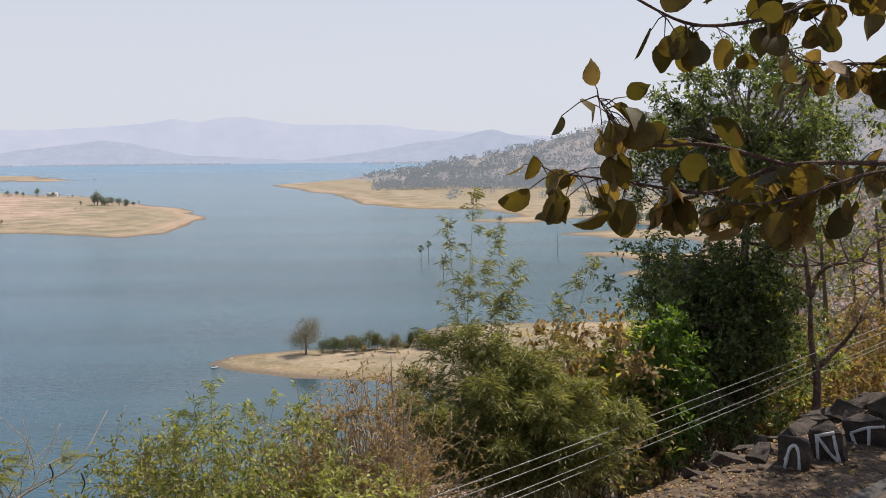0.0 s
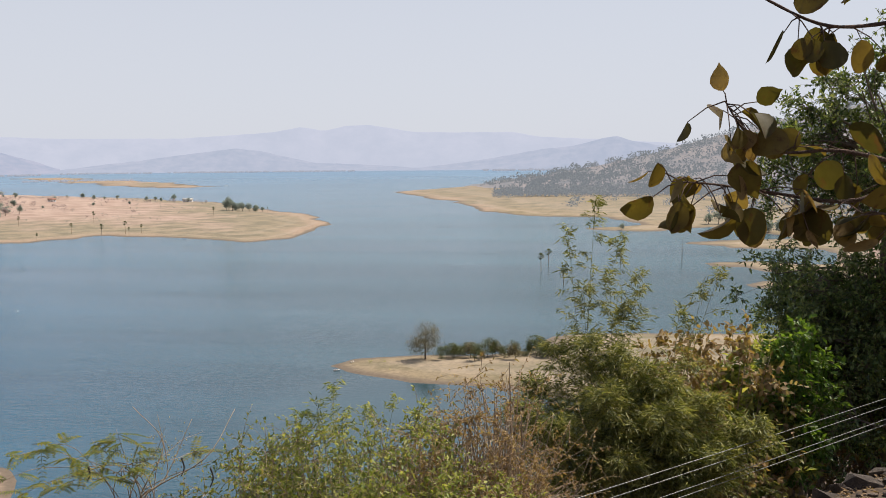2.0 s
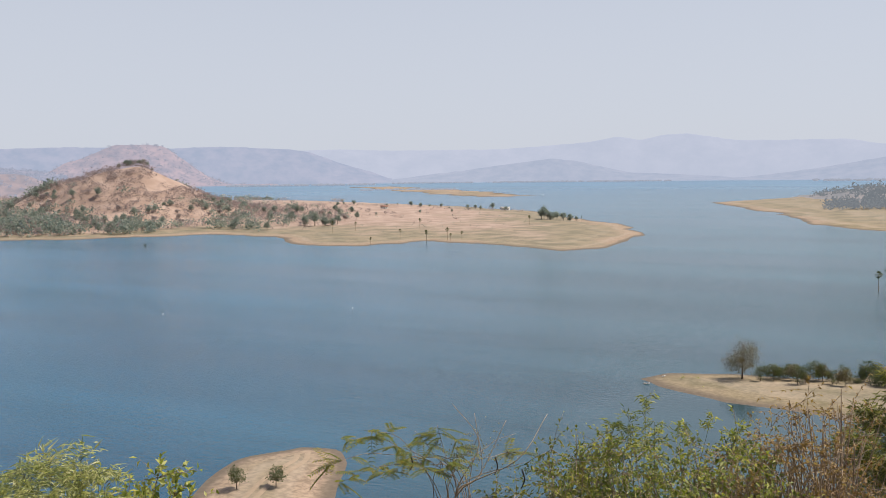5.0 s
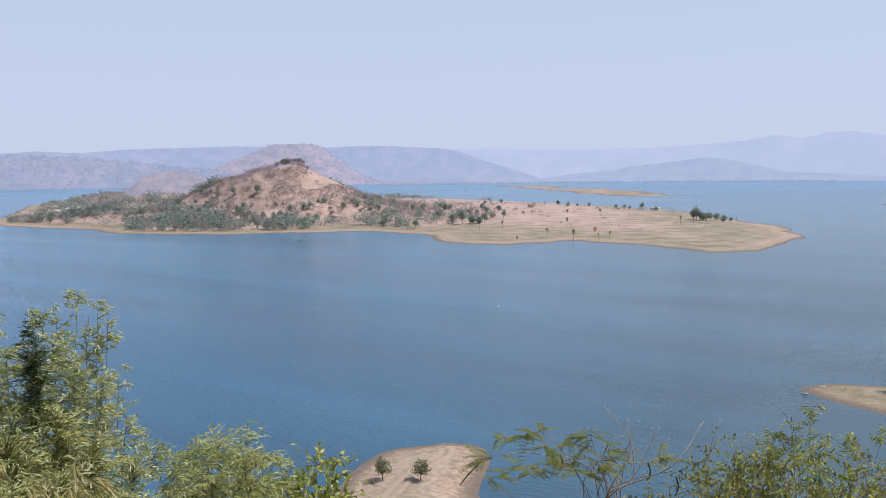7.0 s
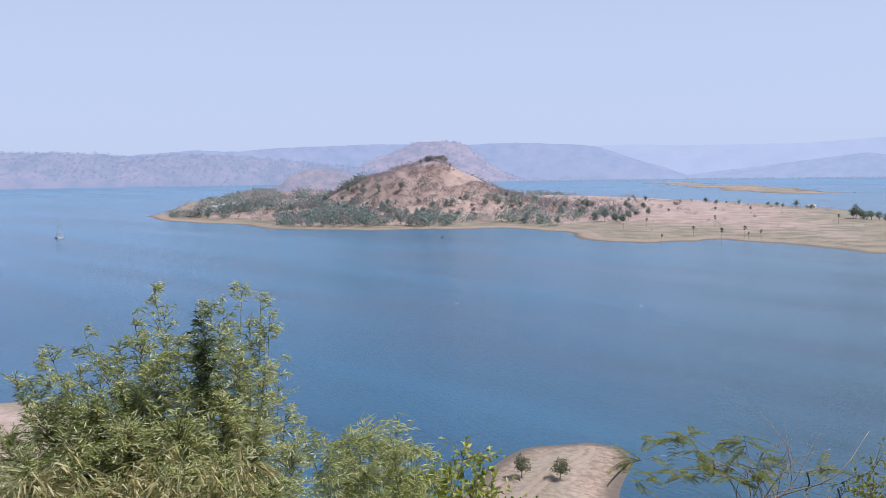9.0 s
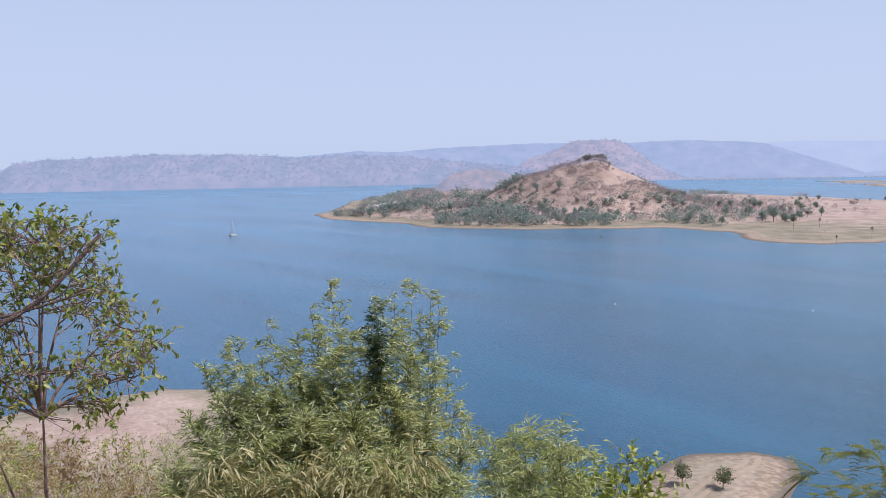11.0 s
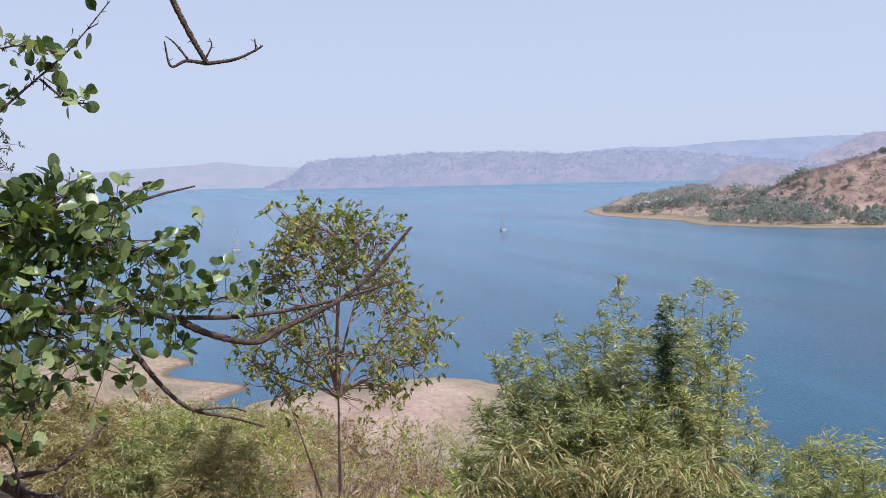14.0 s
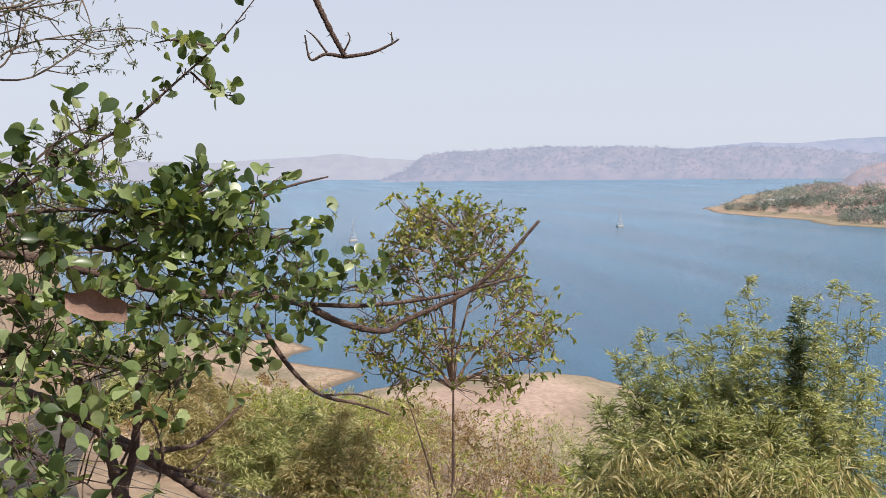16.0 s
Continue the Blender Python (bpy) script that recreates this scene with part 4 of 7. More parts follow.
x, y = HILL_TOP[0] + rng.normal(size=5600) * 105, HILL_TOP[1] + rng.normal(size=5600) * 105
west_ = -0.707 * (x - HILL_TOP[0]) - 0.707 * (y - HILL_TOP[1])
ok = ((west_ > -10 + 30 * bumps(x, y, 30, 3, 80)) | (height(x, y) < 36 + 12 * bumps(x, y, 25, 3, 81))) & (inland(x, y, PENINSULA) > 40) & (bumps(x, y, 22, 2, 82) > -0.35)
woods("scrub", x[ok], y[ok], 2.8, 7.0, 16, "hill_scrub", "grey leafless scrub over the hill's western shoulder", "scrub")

# taller trees over the foot of the hill
belt = np.random.default_rng(84)
x, y = HILL_TOP[0] + belt.normal(size=1500) * 130, HILL_TOP[1] + belt.normal(size=1500) * 130
front, side = 0.707 * (x - HILL_TOP[0]) - 0.707 * (y - HILL_TOP[1]), -0.707 * (x - HILL_TOP[0]) - 0.707 * (y - HILL_TOP[1])
ok = (np.hypot(front, side) > 70) & ((front > 40) | (side > 90)) & (side > -120) & (inland(x, y, PENINSULA) > 24) & (bumps(x, y, 34, 2, 85) > 0.05)
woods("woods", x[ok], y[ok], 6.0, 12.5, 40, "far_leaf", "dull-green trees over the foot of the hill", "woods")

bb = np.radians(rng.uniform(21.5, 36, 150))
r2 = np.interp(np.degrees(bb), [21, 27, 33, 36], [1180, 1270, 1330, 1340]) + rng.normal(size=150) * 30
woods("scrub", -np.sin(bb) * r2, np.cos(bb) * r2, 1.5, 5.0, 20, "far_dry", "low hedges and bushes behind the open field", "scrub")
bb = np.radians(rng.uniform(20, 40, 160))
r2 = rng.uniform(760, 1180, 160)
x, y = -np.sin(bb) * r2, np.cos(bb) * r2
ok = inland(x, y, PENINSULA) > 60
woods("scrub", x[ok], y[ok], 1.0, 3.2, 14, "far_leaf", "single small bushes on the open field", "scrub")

# palms, some of them drowned to the trunk
palm_a = palm("slim palm with a round head by the shore", 8.0, 4)
for b_, e in ((1.41, -7.05), (0.94, -6.74), (0.02, -7.93)):
    r = EYE / math.tan(radians(-e))
    put(palm_a, -math.sin(radians(b_)) * r, math.cos(radians(b_)) * r, b_, 1.0, z=-0.6)["label"] = "slim palm standing drowned in the lake"
for b_, r in ((44.85, 690), (31.4, 690), (29.55, 735), (27.9, 705), (26.6, 725), (26.4, 715), (25.7, 720), (33.7, 800), (28.3, 830), (21.5, 880), (32.3, 820), (18.3, 960)):
    x, y = -math.sin(radians(b_)) * r, math.cos(radians(b_)) * r
    zz = max(float(height(np.array([x]), np.array([y]))[0]), -1.0)
    put(palm_a, x, y, b_, 0.85 + 0.25 * math.sin(r), z=zz)["group"] = "palms by the peninsula"
discard([palm_a])
g = Geo()
tube(g, [(0, 0, -4), (0.1, 0, 4.5), (0.0, 0.1, 10.5)], 0.22, 0.13, 7, 0.1, rng)
solid("dead_palm", g, M["bark"], "bare headless palm trunk standing drowned in the lake", "tree trunk", place=(60.5, 486, 0))

# woods of the eastern shore and hill
n = 5200
x = rng.uniform(-330, 760, n)
y = rng.uniform(420, 1420, n)
d = inland(x, y, EAST_FLATS)
dens = np.where(y > 1230 + 120 * bumps(x, y, 120, 2, 6), 0.9, 0.04 + 0.22 * (x > 150) * (bumps(x, y, 60, 3, 7) > 0))
ok = (d > 30) & (rng.uniform(size=n) < dens) & (x > -0.075 * y)
woods("woods", x[ok], y[ok], 7, 17, 44, "east_wood", "dull-green trees at the foot of the eastern hill", "woods")
for b_, r, sc in ((-3.5, 700, 0.6), (-8.6, 760, 1.0), (-9.2, 765, 1.2), (-9.8, 770, 1.1), (-10.6, 780, 1.2), (-11.4, 690, 1.3), (-12.0, 695, 1.4), (-12.7, 680, 1.2), (-13.2, 700, 1.0), (-7.2, 900, 0.9), (-6.8, 905, 0.8)):
    put(kinds[rng.integers(0, 3)], -math.sin(radians(b_)) * r, math.cos(radians(b_)) * r, rng.uniform(0, 6), sc)["label"] = "rounded green tree on the eastern flats"

# scrub over the near eastern hillside
n = 2600
bb, r2 = np.radians(-rng.uniform(16, 32, n)), rng.uniform(150, 520, n)
x, y = -np.sin(bb) * r2, np.cos(bb) * r2
ok = height(x, y) > 6
woods("scrub", x[ok][::2], y[ok][::2], 2.0, 5.5, 30, "far_dry", "grey leafless scrub over the hillside", "scrub")
woods("woods", x[ok][1::3], y[ok][1::3], 3.0, 8.0, 44, "far_leaf", "haze-paled green trees over the hillside", "woods")

# the tree spit: one grey tree and a hedge of low ones
lone = far_tree("tree", 14.0, 9.0, M["ash_tree"], "dusty grey-brown tree standing alone on the spit", 12, n=3600, leaf=0.3, low=-0.35, stem=0.6)
x, y = -math.sin(radians(8.7)) * 246, math.cos(radians(8.7)) * 246
put(lone, x, y, 0.4)
low = [far_tree("tree", hh, ww, M[mm], lab, 30 + k, n=800, leaf=0.28, low=-0.2, stem=0.6) for k, (hh, ww, mm, lab) in enumerate((
    (4.2, 5.0, "hedge", "low dark green bush in the hedge along the spit"), (5.8, 4.6, "hedge", "dark green tree in the hedge along the spit"),
    (3.2, 5.6, "grey_leaf", "low dull bush in the hedge along the spit"), (4.6, 4.0, "ash_tree", "half-bare grey bush in the hedge along the spit")))]
for k in range(27):
    b_ = 7.7 - k * 0.27 + rng.normal() * 0.1
    r = 248 + rng.normal() * 2.4 + k * 0.14
    put(low[rng.choice(4, p=(0.36, 0.26, 0.2, 0.18))], -math.sin(radians(b_)) * r, math.cos(radians(b_)) * r, k * 1.3, rng.uniform(0.65, 1.2) * (1.25 if k > 21 else 1))["group"] = "hedge on the spit"
bare = far_tree("tree", 9, 4.5, M["grey_leaf"], "slim bare grey tree on the shore", 14, n=350, leaf=0.3)
for b_, r in ((-7.1, 262), (-7.6, 266)):
    put(bare, -math.sin(radians(b_)) * r, math.cos(radians(b_)) * r, b_, 0.85)
# two round bushes on the bare spit
bush = far_tree("bush", 3.6, 3.8, M["grey_leaf"], "spreading grey-green bush on the bare sandy spit", 15, n=700, leaf=0.3, low=0.35)
for b_, r, sc in ((40.0, 158.6, 1.0), (37.6, 157.5, 0.95)):
    put(bush, -math.sin(radians(b_)) * r, math.cos(radians(b_)) * r, b_, sc)["group"] = "bushes on the spit"
discard([lone, *low, bare, bush, *kinds])


# low growth along the spits and a rutted track down the bare one
n = 900
x = rng.uniform(-240, 20, n)
y = rng.uniform(0, 260, n)
ok = np.zeros(n, bool)
for shore, lim in ((TRACK_SPIT, 4.5), (SAND_SPIT, 6), (TREE_SPIT, 9)):
    d = inland(x, y, shore)
    ok |= (d > 1.2) & (d < lim + 4 * bumps(x, y, 12, 2, 15)) & (bumps(x, y, 9, 2, 16) > 0)
woods("scrub", x[ok], y[ok], 0.4, 1.5, 22, "shrub", "low green growth along the spits' edges", "scrub")
for off in (-1.0, 1.0):
    g = Geo()
    line = curve_through([(-86, 92), (-93, 108), (-99, 126), (-101, 138), (-104, 144)], 40)
    nrm_ = unit(np.stack([-np.gradient(line[:, 1]), np.gradient(line[:, 0])], -1))
    rows_ = []
    for e_ in (-0.55, -0.2, 0.2, 0.55):
        xy = line + nrm_ * (off + e_ + 0.12 * bumps(line[:, :1], line[:, 1:], 4, 2, 8))
        rows_.append(np.column_stack([xy, height(xy[:, 0], xy[:, 1]) + 0.06 - 0.03 * (abs(e_) > 0.4)]))
    v = np.stack(rows_, 1).reshape(-1, 3)
    q = [[i * 4 + j, i * 4 + j + 1, (i + 1) * 4 + j + 1, (i + 1) * 4 + j] for i in range(39) for j in range(3)]
    solid("track", g.add(v, None, np.array(q)[:, ::-1]), M["track"], "pale wheel rut down the bare spit", "track", kind="structure")


# ---- built things far off ----
def pylon(b_, r, h_, label):
    """A lattice mast on a drowned footing."""
    ob = thing("pylon", (-math.sin(radians(b_)) * r, math.cos(radians(b_)) * r, 0), label, "pylon", "pylons in the lake")
    foot = Geo()
    bm = bmesh.new()
    bmesh.ops.create_cube(bm, size=1.0, matrix=Matrix.Diagonal((6.0, 6.0, 2.4, 1)))
    bmesh.ops.bevel(bm, geom=bm.edges[:], offset=0.3, segments=2, affect="EDGES")
    me = bpy.data.meshes.new("footing")
    bm.to_mesh(me)
    bm.free()
    me.materials.append(M["concrete"])
    fo = new("footing", me)
    fo.parent = ob

    def corner(k_, t_):
        w_ = 2.2 * (1 - t_) ** 1.4 + 0.12
        return np.array([(1, 1, -1, -1)[k_] * w_, (1, -1, -1, 1)[k_] * w_, 1.5 + t_ * (h_ - 1.5)])

    for k_ in range(4):
        g_ = Geo()
        tube(g_, [corner(k_, t_) for t_ in np.linspace(0, 1, 6)], 0.10, 0.06, 4)
        part("leg", g_, M["steel"], ob)
    g_ = Geo()
    for lv in range(7):
        a, b2 = lv / 7, (lv + 1) / 7
        for k_ in range(4):
            tube(g_, [corner(k_, a), corner((k_ + 1) % 4, b2)], 0.045, 0.045, 4)
            tube(g_, [corner((k_ + 1) % 4, a), corner(k_, b2)], 0.045, 0.045, 4)
            tube(g_, [corner(k_, b2), corner((k_ + 1) % 4, b2)], 0.045, 0.045, 4)
    part("bracing", g_, M["steel"], ob)
    for t_ in (0.72, 0.86):
        g_ = Geo()
        zz = 1.5 + t_ * (h_ - 1.5)
        tube(g_, [(-1.6, 0, zz), (0, 0, zz + 0.3), (1.6, 0, zz)], 0.05, 0.05, 4)
        part("crossarm", g_, M["steel"], ob)
    return ob


pylon(83.95, 700, 16, "grey lattice pylon standing in the lake")
pylon(67.45, 845, 15, "grey lattice pylon standing in the lake")


def cottage(b_, r, wx, wy, h_, turn, label, roof="tile_roof", wall="white_wall"):
    x, y = -math.sin(radians(b_)) * r, math.cos(radians(b_)) * r
    zz = float(height(np.array([x]), np.array([y]))[0])
    ob = thing("house", (x, y, zz), label, "house", "far houses")
    ob.rotation_euler = (0, 0, turn)
    g_ = Geo()
    wv = np.array([(sx * wx / 2, sy * wy / 2, zc) for zc in (-1.0, h_) for sx, sy in ((-1, -1), (1, -1), (1, 1), (-1, 1))] + [(-wx / 2, 0, h_ * 1.5), (wx / 2, 0, h_ * 1.5)])
    g_.add(wv, [[3, 7, 8], [7, 4, 8], [4, 0, 8], [5, 9, 6], [1, 9, 5]][0:0] + [[4, 8, 7], [5, 6, 9]], [[0, 1, 5, 4], [1, 2, 6, 5], [2, 3, 7, 6], [3, 0, 4, 7]])
    part("wall", g_, M[wall], ob)
    g_ = Geo()
    o = 0.5
    for sy in (-1, 1):
        a = np.array([(-wx / 2 - o, sy * (wy / 2 + o), h_ * 0.93), (wx / 2 + o, sy * (wy / 2 + o), h_ * 0.93), (wx / 2 + o, 0, h_ * 1.53), (-wx / 2 - o, 0, h_ * 1.53)])
        g_.add(np.vstack([a, a + [0, 0, 0.2]]), None, [[0, 1, 2, 3], [7, 6, 5, 4], [0, 4, 5, 1], [1, 5, 6, 2], [2, 6, 7, 3], [3, 7, 4, 0]])
    part("roof", g_, M[roof], ob)
    for k_ in range(3):
        g_ = Geo()
        cx = (-0.3 + 0.3 * k_) * wx
        hh = 1.9 if k_ == 1 else 1.0
        z0 = 0.0 if k_ == 1 else 1.0
        bx = np.array([(cx + sx * 0.5, -wy / 2 + dy, z0 + zc) for zc in (0, hh) for sx, dy in ((-1, -0.05), (1, -0.05), (1, 0.05), (-1, 0.05))])
        g_.add(bx, None, [[0, 1, 5, 4], [1, 2, 6, 5], [2, 3, 7, 6], [3, 0, 4, 7], [4, 5, 6, 7], [3, 2, 1, 0]])
        part("door" if k_ == 1 else "window", g_, M["pod"], ob)
    return ob


cottage(58.2, 1180, 9, 5, 2.8, 1.0, "small whitewashed house among the shore trees", roof="white_wall")
for b_, r, wx, turn in ((57.4, 1150, 8, 0.7), (58.7, 1165, 10, 1.2), (59.2, 1140, 7, 0.9), (56.8, 1120, 8, 1.1)):
    cottage(b_, r, wx, 5, 2.8, turn, "small pale house at the wooded end of the peninsula", roof="concrete")
cottage(23.0, 1240, 12, 6, 3.0, 0.3, "low house with a pale roof on the open field", roof="concrete")
cottage(30.5, 1210, 9, 5, 2.6, 0.5, "low clay-roofed hut on the open field")
cottage(-0.1, 1640, 20, 12, 9, 0.2, "white building above the trees of the eastern shore", roof="white_wall")
cottage(3.4, 1480, 9, 6, 3, 0.2, "small pale house on the eastern shore", roof="concrete")
cottage(-2.8, 1290, 9, 6, 3, 0.6, "small pale house on the eastern shore", roof="concrete")


def float_mark(b_, e, stake):
    r = EYE / math.tan(radians(-e))
    ob = thing("buoy", (-math.sin(radians(b_)) * r, math.cos(radians(b_)) * r, 0), "small white float on the open water", "buoy", "floats on the lake")
    g_ = Geo()
    lumps(g_, [(0, 0, 0.15)], [(0.32, 0.32, 0.3)], np.random.default_rng(5))
    part("float", g_, M["white_wall"], ob)
    if stake:
        g_ = Geo()
        tube(g_, [(0, 0, -2), (0, 0, 1.6)], 0.09, 0.07, 5)
        part("stake", g_, M["pod"], ob)


float_mark(44.0, -8.35, True)
float_mark(32.6, -8.45, False)


def boat(b_, r, turn, length, label):
    x, y = -math.sin(radians(b_)) * r, math.cos(radians(b_)) * r
    zz = max(0.0, float(height(np.array([x]), np.array([y]))[0]))
    ob = thing("boat", (x, y, zz), label, "boat", "small boats")
    ob.rotation_euler = (0, 0, turn)
    g_ = Geo()
    st = np.linspace(-1, 1, 9)
    half = (1 - np.abs(st) ** 2.4) * 0.19 * length + 0.02
    rows_ = []
    for s_, w_ in zip(st, half):
        x0 = s_ * length / 2
        sh = 0.18 * length * (0.55 + 0.45 * s_ * s_)
        rows_.append([(x0, -w_, sh), (x0, -w_ * 0.6, 0.0), (x0, w_ * 0.6, 0.0), (x0, w_, sh), (x0, w_ * 0.86, sh - 0.01), (x0, w_ * 0.5, 0.12), (x0, -w_ * 0.5, 0.12), (x0, -w_ * 0.86, sh - 0.01)])
    v_ = np.array(rows_).reshape(-1, 3)
    q_ = [[i * 8 + j, (i + 1) * 8 + j, (i + 1) * 8 + (j + 1) % 8, i * 8 + (j + 1) % 8] for i in range(8) for j in range(8)]
    g_.add(v_, None, q_)
    part("hull", g_, M["white_wall"], ob)
    for f_ in (-0.3, 0.25):
        g_ = Geo()
        bx = np.array([(f_ * length / 2 + sx * 0.1, sy * 0.14 * length, 0.1 * length + zc) for zc in (0, 0.04) for sx, sy in ((-1, -1), (1, -1), (1, 1), (-1, 1))])
        g_.add(bx, None, [[0, 1, 5, 4], [1, 2, 6, 5], [2, 3, 7, 6], [3, 0, 4, 7], [4, 5, 6, 7], [3, 2, 1, 0]])
        part("thwart", g_, M["twig"], ob)


boat(14.3, 238, 0.5, 1.7, "small white boat drawn up at the spit's end")
boat(13.3, 246, 1.2, 1.6, "small white boat drawn up at the spit's end")
boat(20.7, 2000, 0.2, 7.0, "white boat moored off a sandbar")


# ---- plants near the viewpoint ----
LATER = np.array([-0.3, -0.36, 0.0])  # where the viewer has shifted to by the end


def near(b_, e, d, later=False):
    return spot(b_, e, d) + (LATER if later else 0)


def ground_at(b_, d):
    x, y = -math.sin(radians(b_)) * d, math.cos(radians(b_)) * d
    return np.array([x, y, float(height(np.array([x]), np.array([y]))[0])])


def rise(b_, e, d):
    """Height over the ground of a line of sight at elevation e, at distance d."""
    return max(0.5, EYE + d * math.tan(radians(e)) - ground_at(b_, d)[2])


def behind_cables(b_, d):
    """Pushes a place out past the cables, on the lake side."""
    f = -ROAD_N[0] * math.sin(radians(b_)) + ROAD_N[1] * math.cos(radians(b_))
    return max(d, 10.9 / f)


def fans(g, rng, p, d, n, length, width, droop=0.5):
    """Tufts of n slim leaves that fan out from each twig joint and hang at their tips."""
    p, d = np.repeat(p, n, 0), np.repeat(unit(d), n, 0)
    m_ = len(p)
    side = unit(np.cross(d, [0.05, 0.03, 1.0]))
    a = rng.uniform(-1.15, 1.15, (m_, 1))
    dd = unit(d * np.cos(a) + side * np.sin(a) + rng.normal(size=(m_, 3)) * 0.28 + np.array([0, 0, -droop]) * rng.uniform(0.2, 1.3, (m_, 1)))
    lance_leaves(g, p + rng.normal(size=(m_, 3)) * length * 0.22, dd, rand_dirs(rng, m_, 1.4), length * rng.uniform(0.5, 1.25, m_), width * rng.uniform(0.7, 1.2, m_), waist=0.36)


def twiglets(leaves, stems, rng, start, count, reach, n, leaf, ratio, up=0.25, droop=0.2, broad=False):
    """Short leafy twigs out of one point: leaves stand along each of them."""
    for _ in range(count):
        out = unit(rng.normal(size=3) + [0, 0, up])
        ln_ = reach * rng.uniform(0.5, 1.3)
        bend = rng.normal(size=3) * 0.18 * ln_
        f_ = np.sort(rng.uniform(0.1, 1.0, n))[:, None]
        pp = start + out * ln_ * f_ + bend * f_ * f_ + np.array([0, 0, -0.12]) * ln_ * f_ * f_
        tube(stems, [start, start + out * ln_ * 0.5 + bend * 0.25, pp[-1]], 0.0035, 0.0015, 3)
        dd = unit(out * 0.7 + rng.normal(size=(n, 3)) * 0.65 + [0, 0, -droop])
        sz = leaf * rng.uniform(0.55, 1.25, n)
        if broad:
            broad_leaves(leaves, pp, dd, rand_dirs(rng, n, 1.6), sz, sz * ratio, rng)
        else:
            lance_leaves(leaves, pp, dd, rand_dirs(rng, n, 1.6), sz, sz * ratio, waist=0.45)


def bamboo(b_, d, tips, leaf, mat, label, seed, n_sprays=900, per=11, spread=1.0, low=0.15, later=False, tip_reach=0.16, droop=0.55, thin=0.125):
    """A clump of bamboo: arching culms with leafy side twigs; tips are (bearing, elevation, distance, thickness) of its culm ends."""
    rng = np.random.default_rng(seed)
    base = ground_at(b_, d)
    ob = thing("bamboo_clump", base, label, "bamboo", "bamboo clumps")
    leaves = Geo()
    twigs = Geo()
    for (tb, te, td, w_) in tips:
        tip = near(tb, te, td, later) - base
        fx = tip[:2] * rng.uniform(0.3, 0.5) + rng.normal(size=2) * 0.25 * spread
        foot = np.array([fx[0], fx[1], float(height(np.array([base[0] + fx[0]]), np.array([base[1] + fx[1]]))[0]) - base[2] - 0.15])
        mid = foot * 0.55 + tip * 0.45 + np.array([0, 0, 0.16 * np.linalg.norm(tip[:2] - foot[:2]) + 0.15])
        path = curve_through([foot, mid, tip], 26)
        g_ = Geo()
        path[:, 2] -= 0.10 * spread * np.linspace(0, 1, 26) ** 5
        tube(g_, path, 0.009, 0.0015, 6)
        part("culm", g_, M["culm"], ob)
        slim = w_ < 0.5
        k = max(8, int((0.4 if slim else 0.62) * n_sprays / len(tips) * w_))
        f = rng.uniform(low, 1.0, k) ** (0.65 if slim else 0.8)
        f[:4] = (1.0, 0.985, 0.97, 0.95)
        on_culm = np.stack([np.interp(f * 25, np.arange(26), path[:, c_]) for c_ in range(3)], -1)
        joints, ways = [], []
        for p, ff in zip(on_culm, f):
            reach = (tip_reach * (0.4 + 0.9 * (1.0 - ff) ** 0.5 if slim else 1.0) + spread * (1.02 - ff) ** 0.75 * rng.uniform(0.2, 1.15)) * (0.8 if slim else w_ ** 0.5)
            out = unit(rng.normal(size=3) * [1, 1, 0.45] + [0, 0, 0.35 + 0.5 * ff])
            sag = np.array([0, 0, -0.3 * reach])
            tube(twigs, [p, p + out * reach * 0.5 + sag * 0.25, p + out * reach + sag], 0.004, 0.0015, 3)
            for q_ in (0.28, 0.46, 0.64, 0.82, 1.0):
                joints.append(p + out * reach * q_ + sag * q_ * q_)
                ways.append(unit(out + sag * q_ / reach + rng.normal(size=3) * 0.25))
        fans(leaves, rng, np.array(joints), np.array(ways), max(2, per // 3), leaf, leaf * thin, droop)
    tagged(part("twig_tangle", twigs, M["culm"], ob), kind="stuff")
    part("foliage", leaves, M[mat], ob)
    return ob


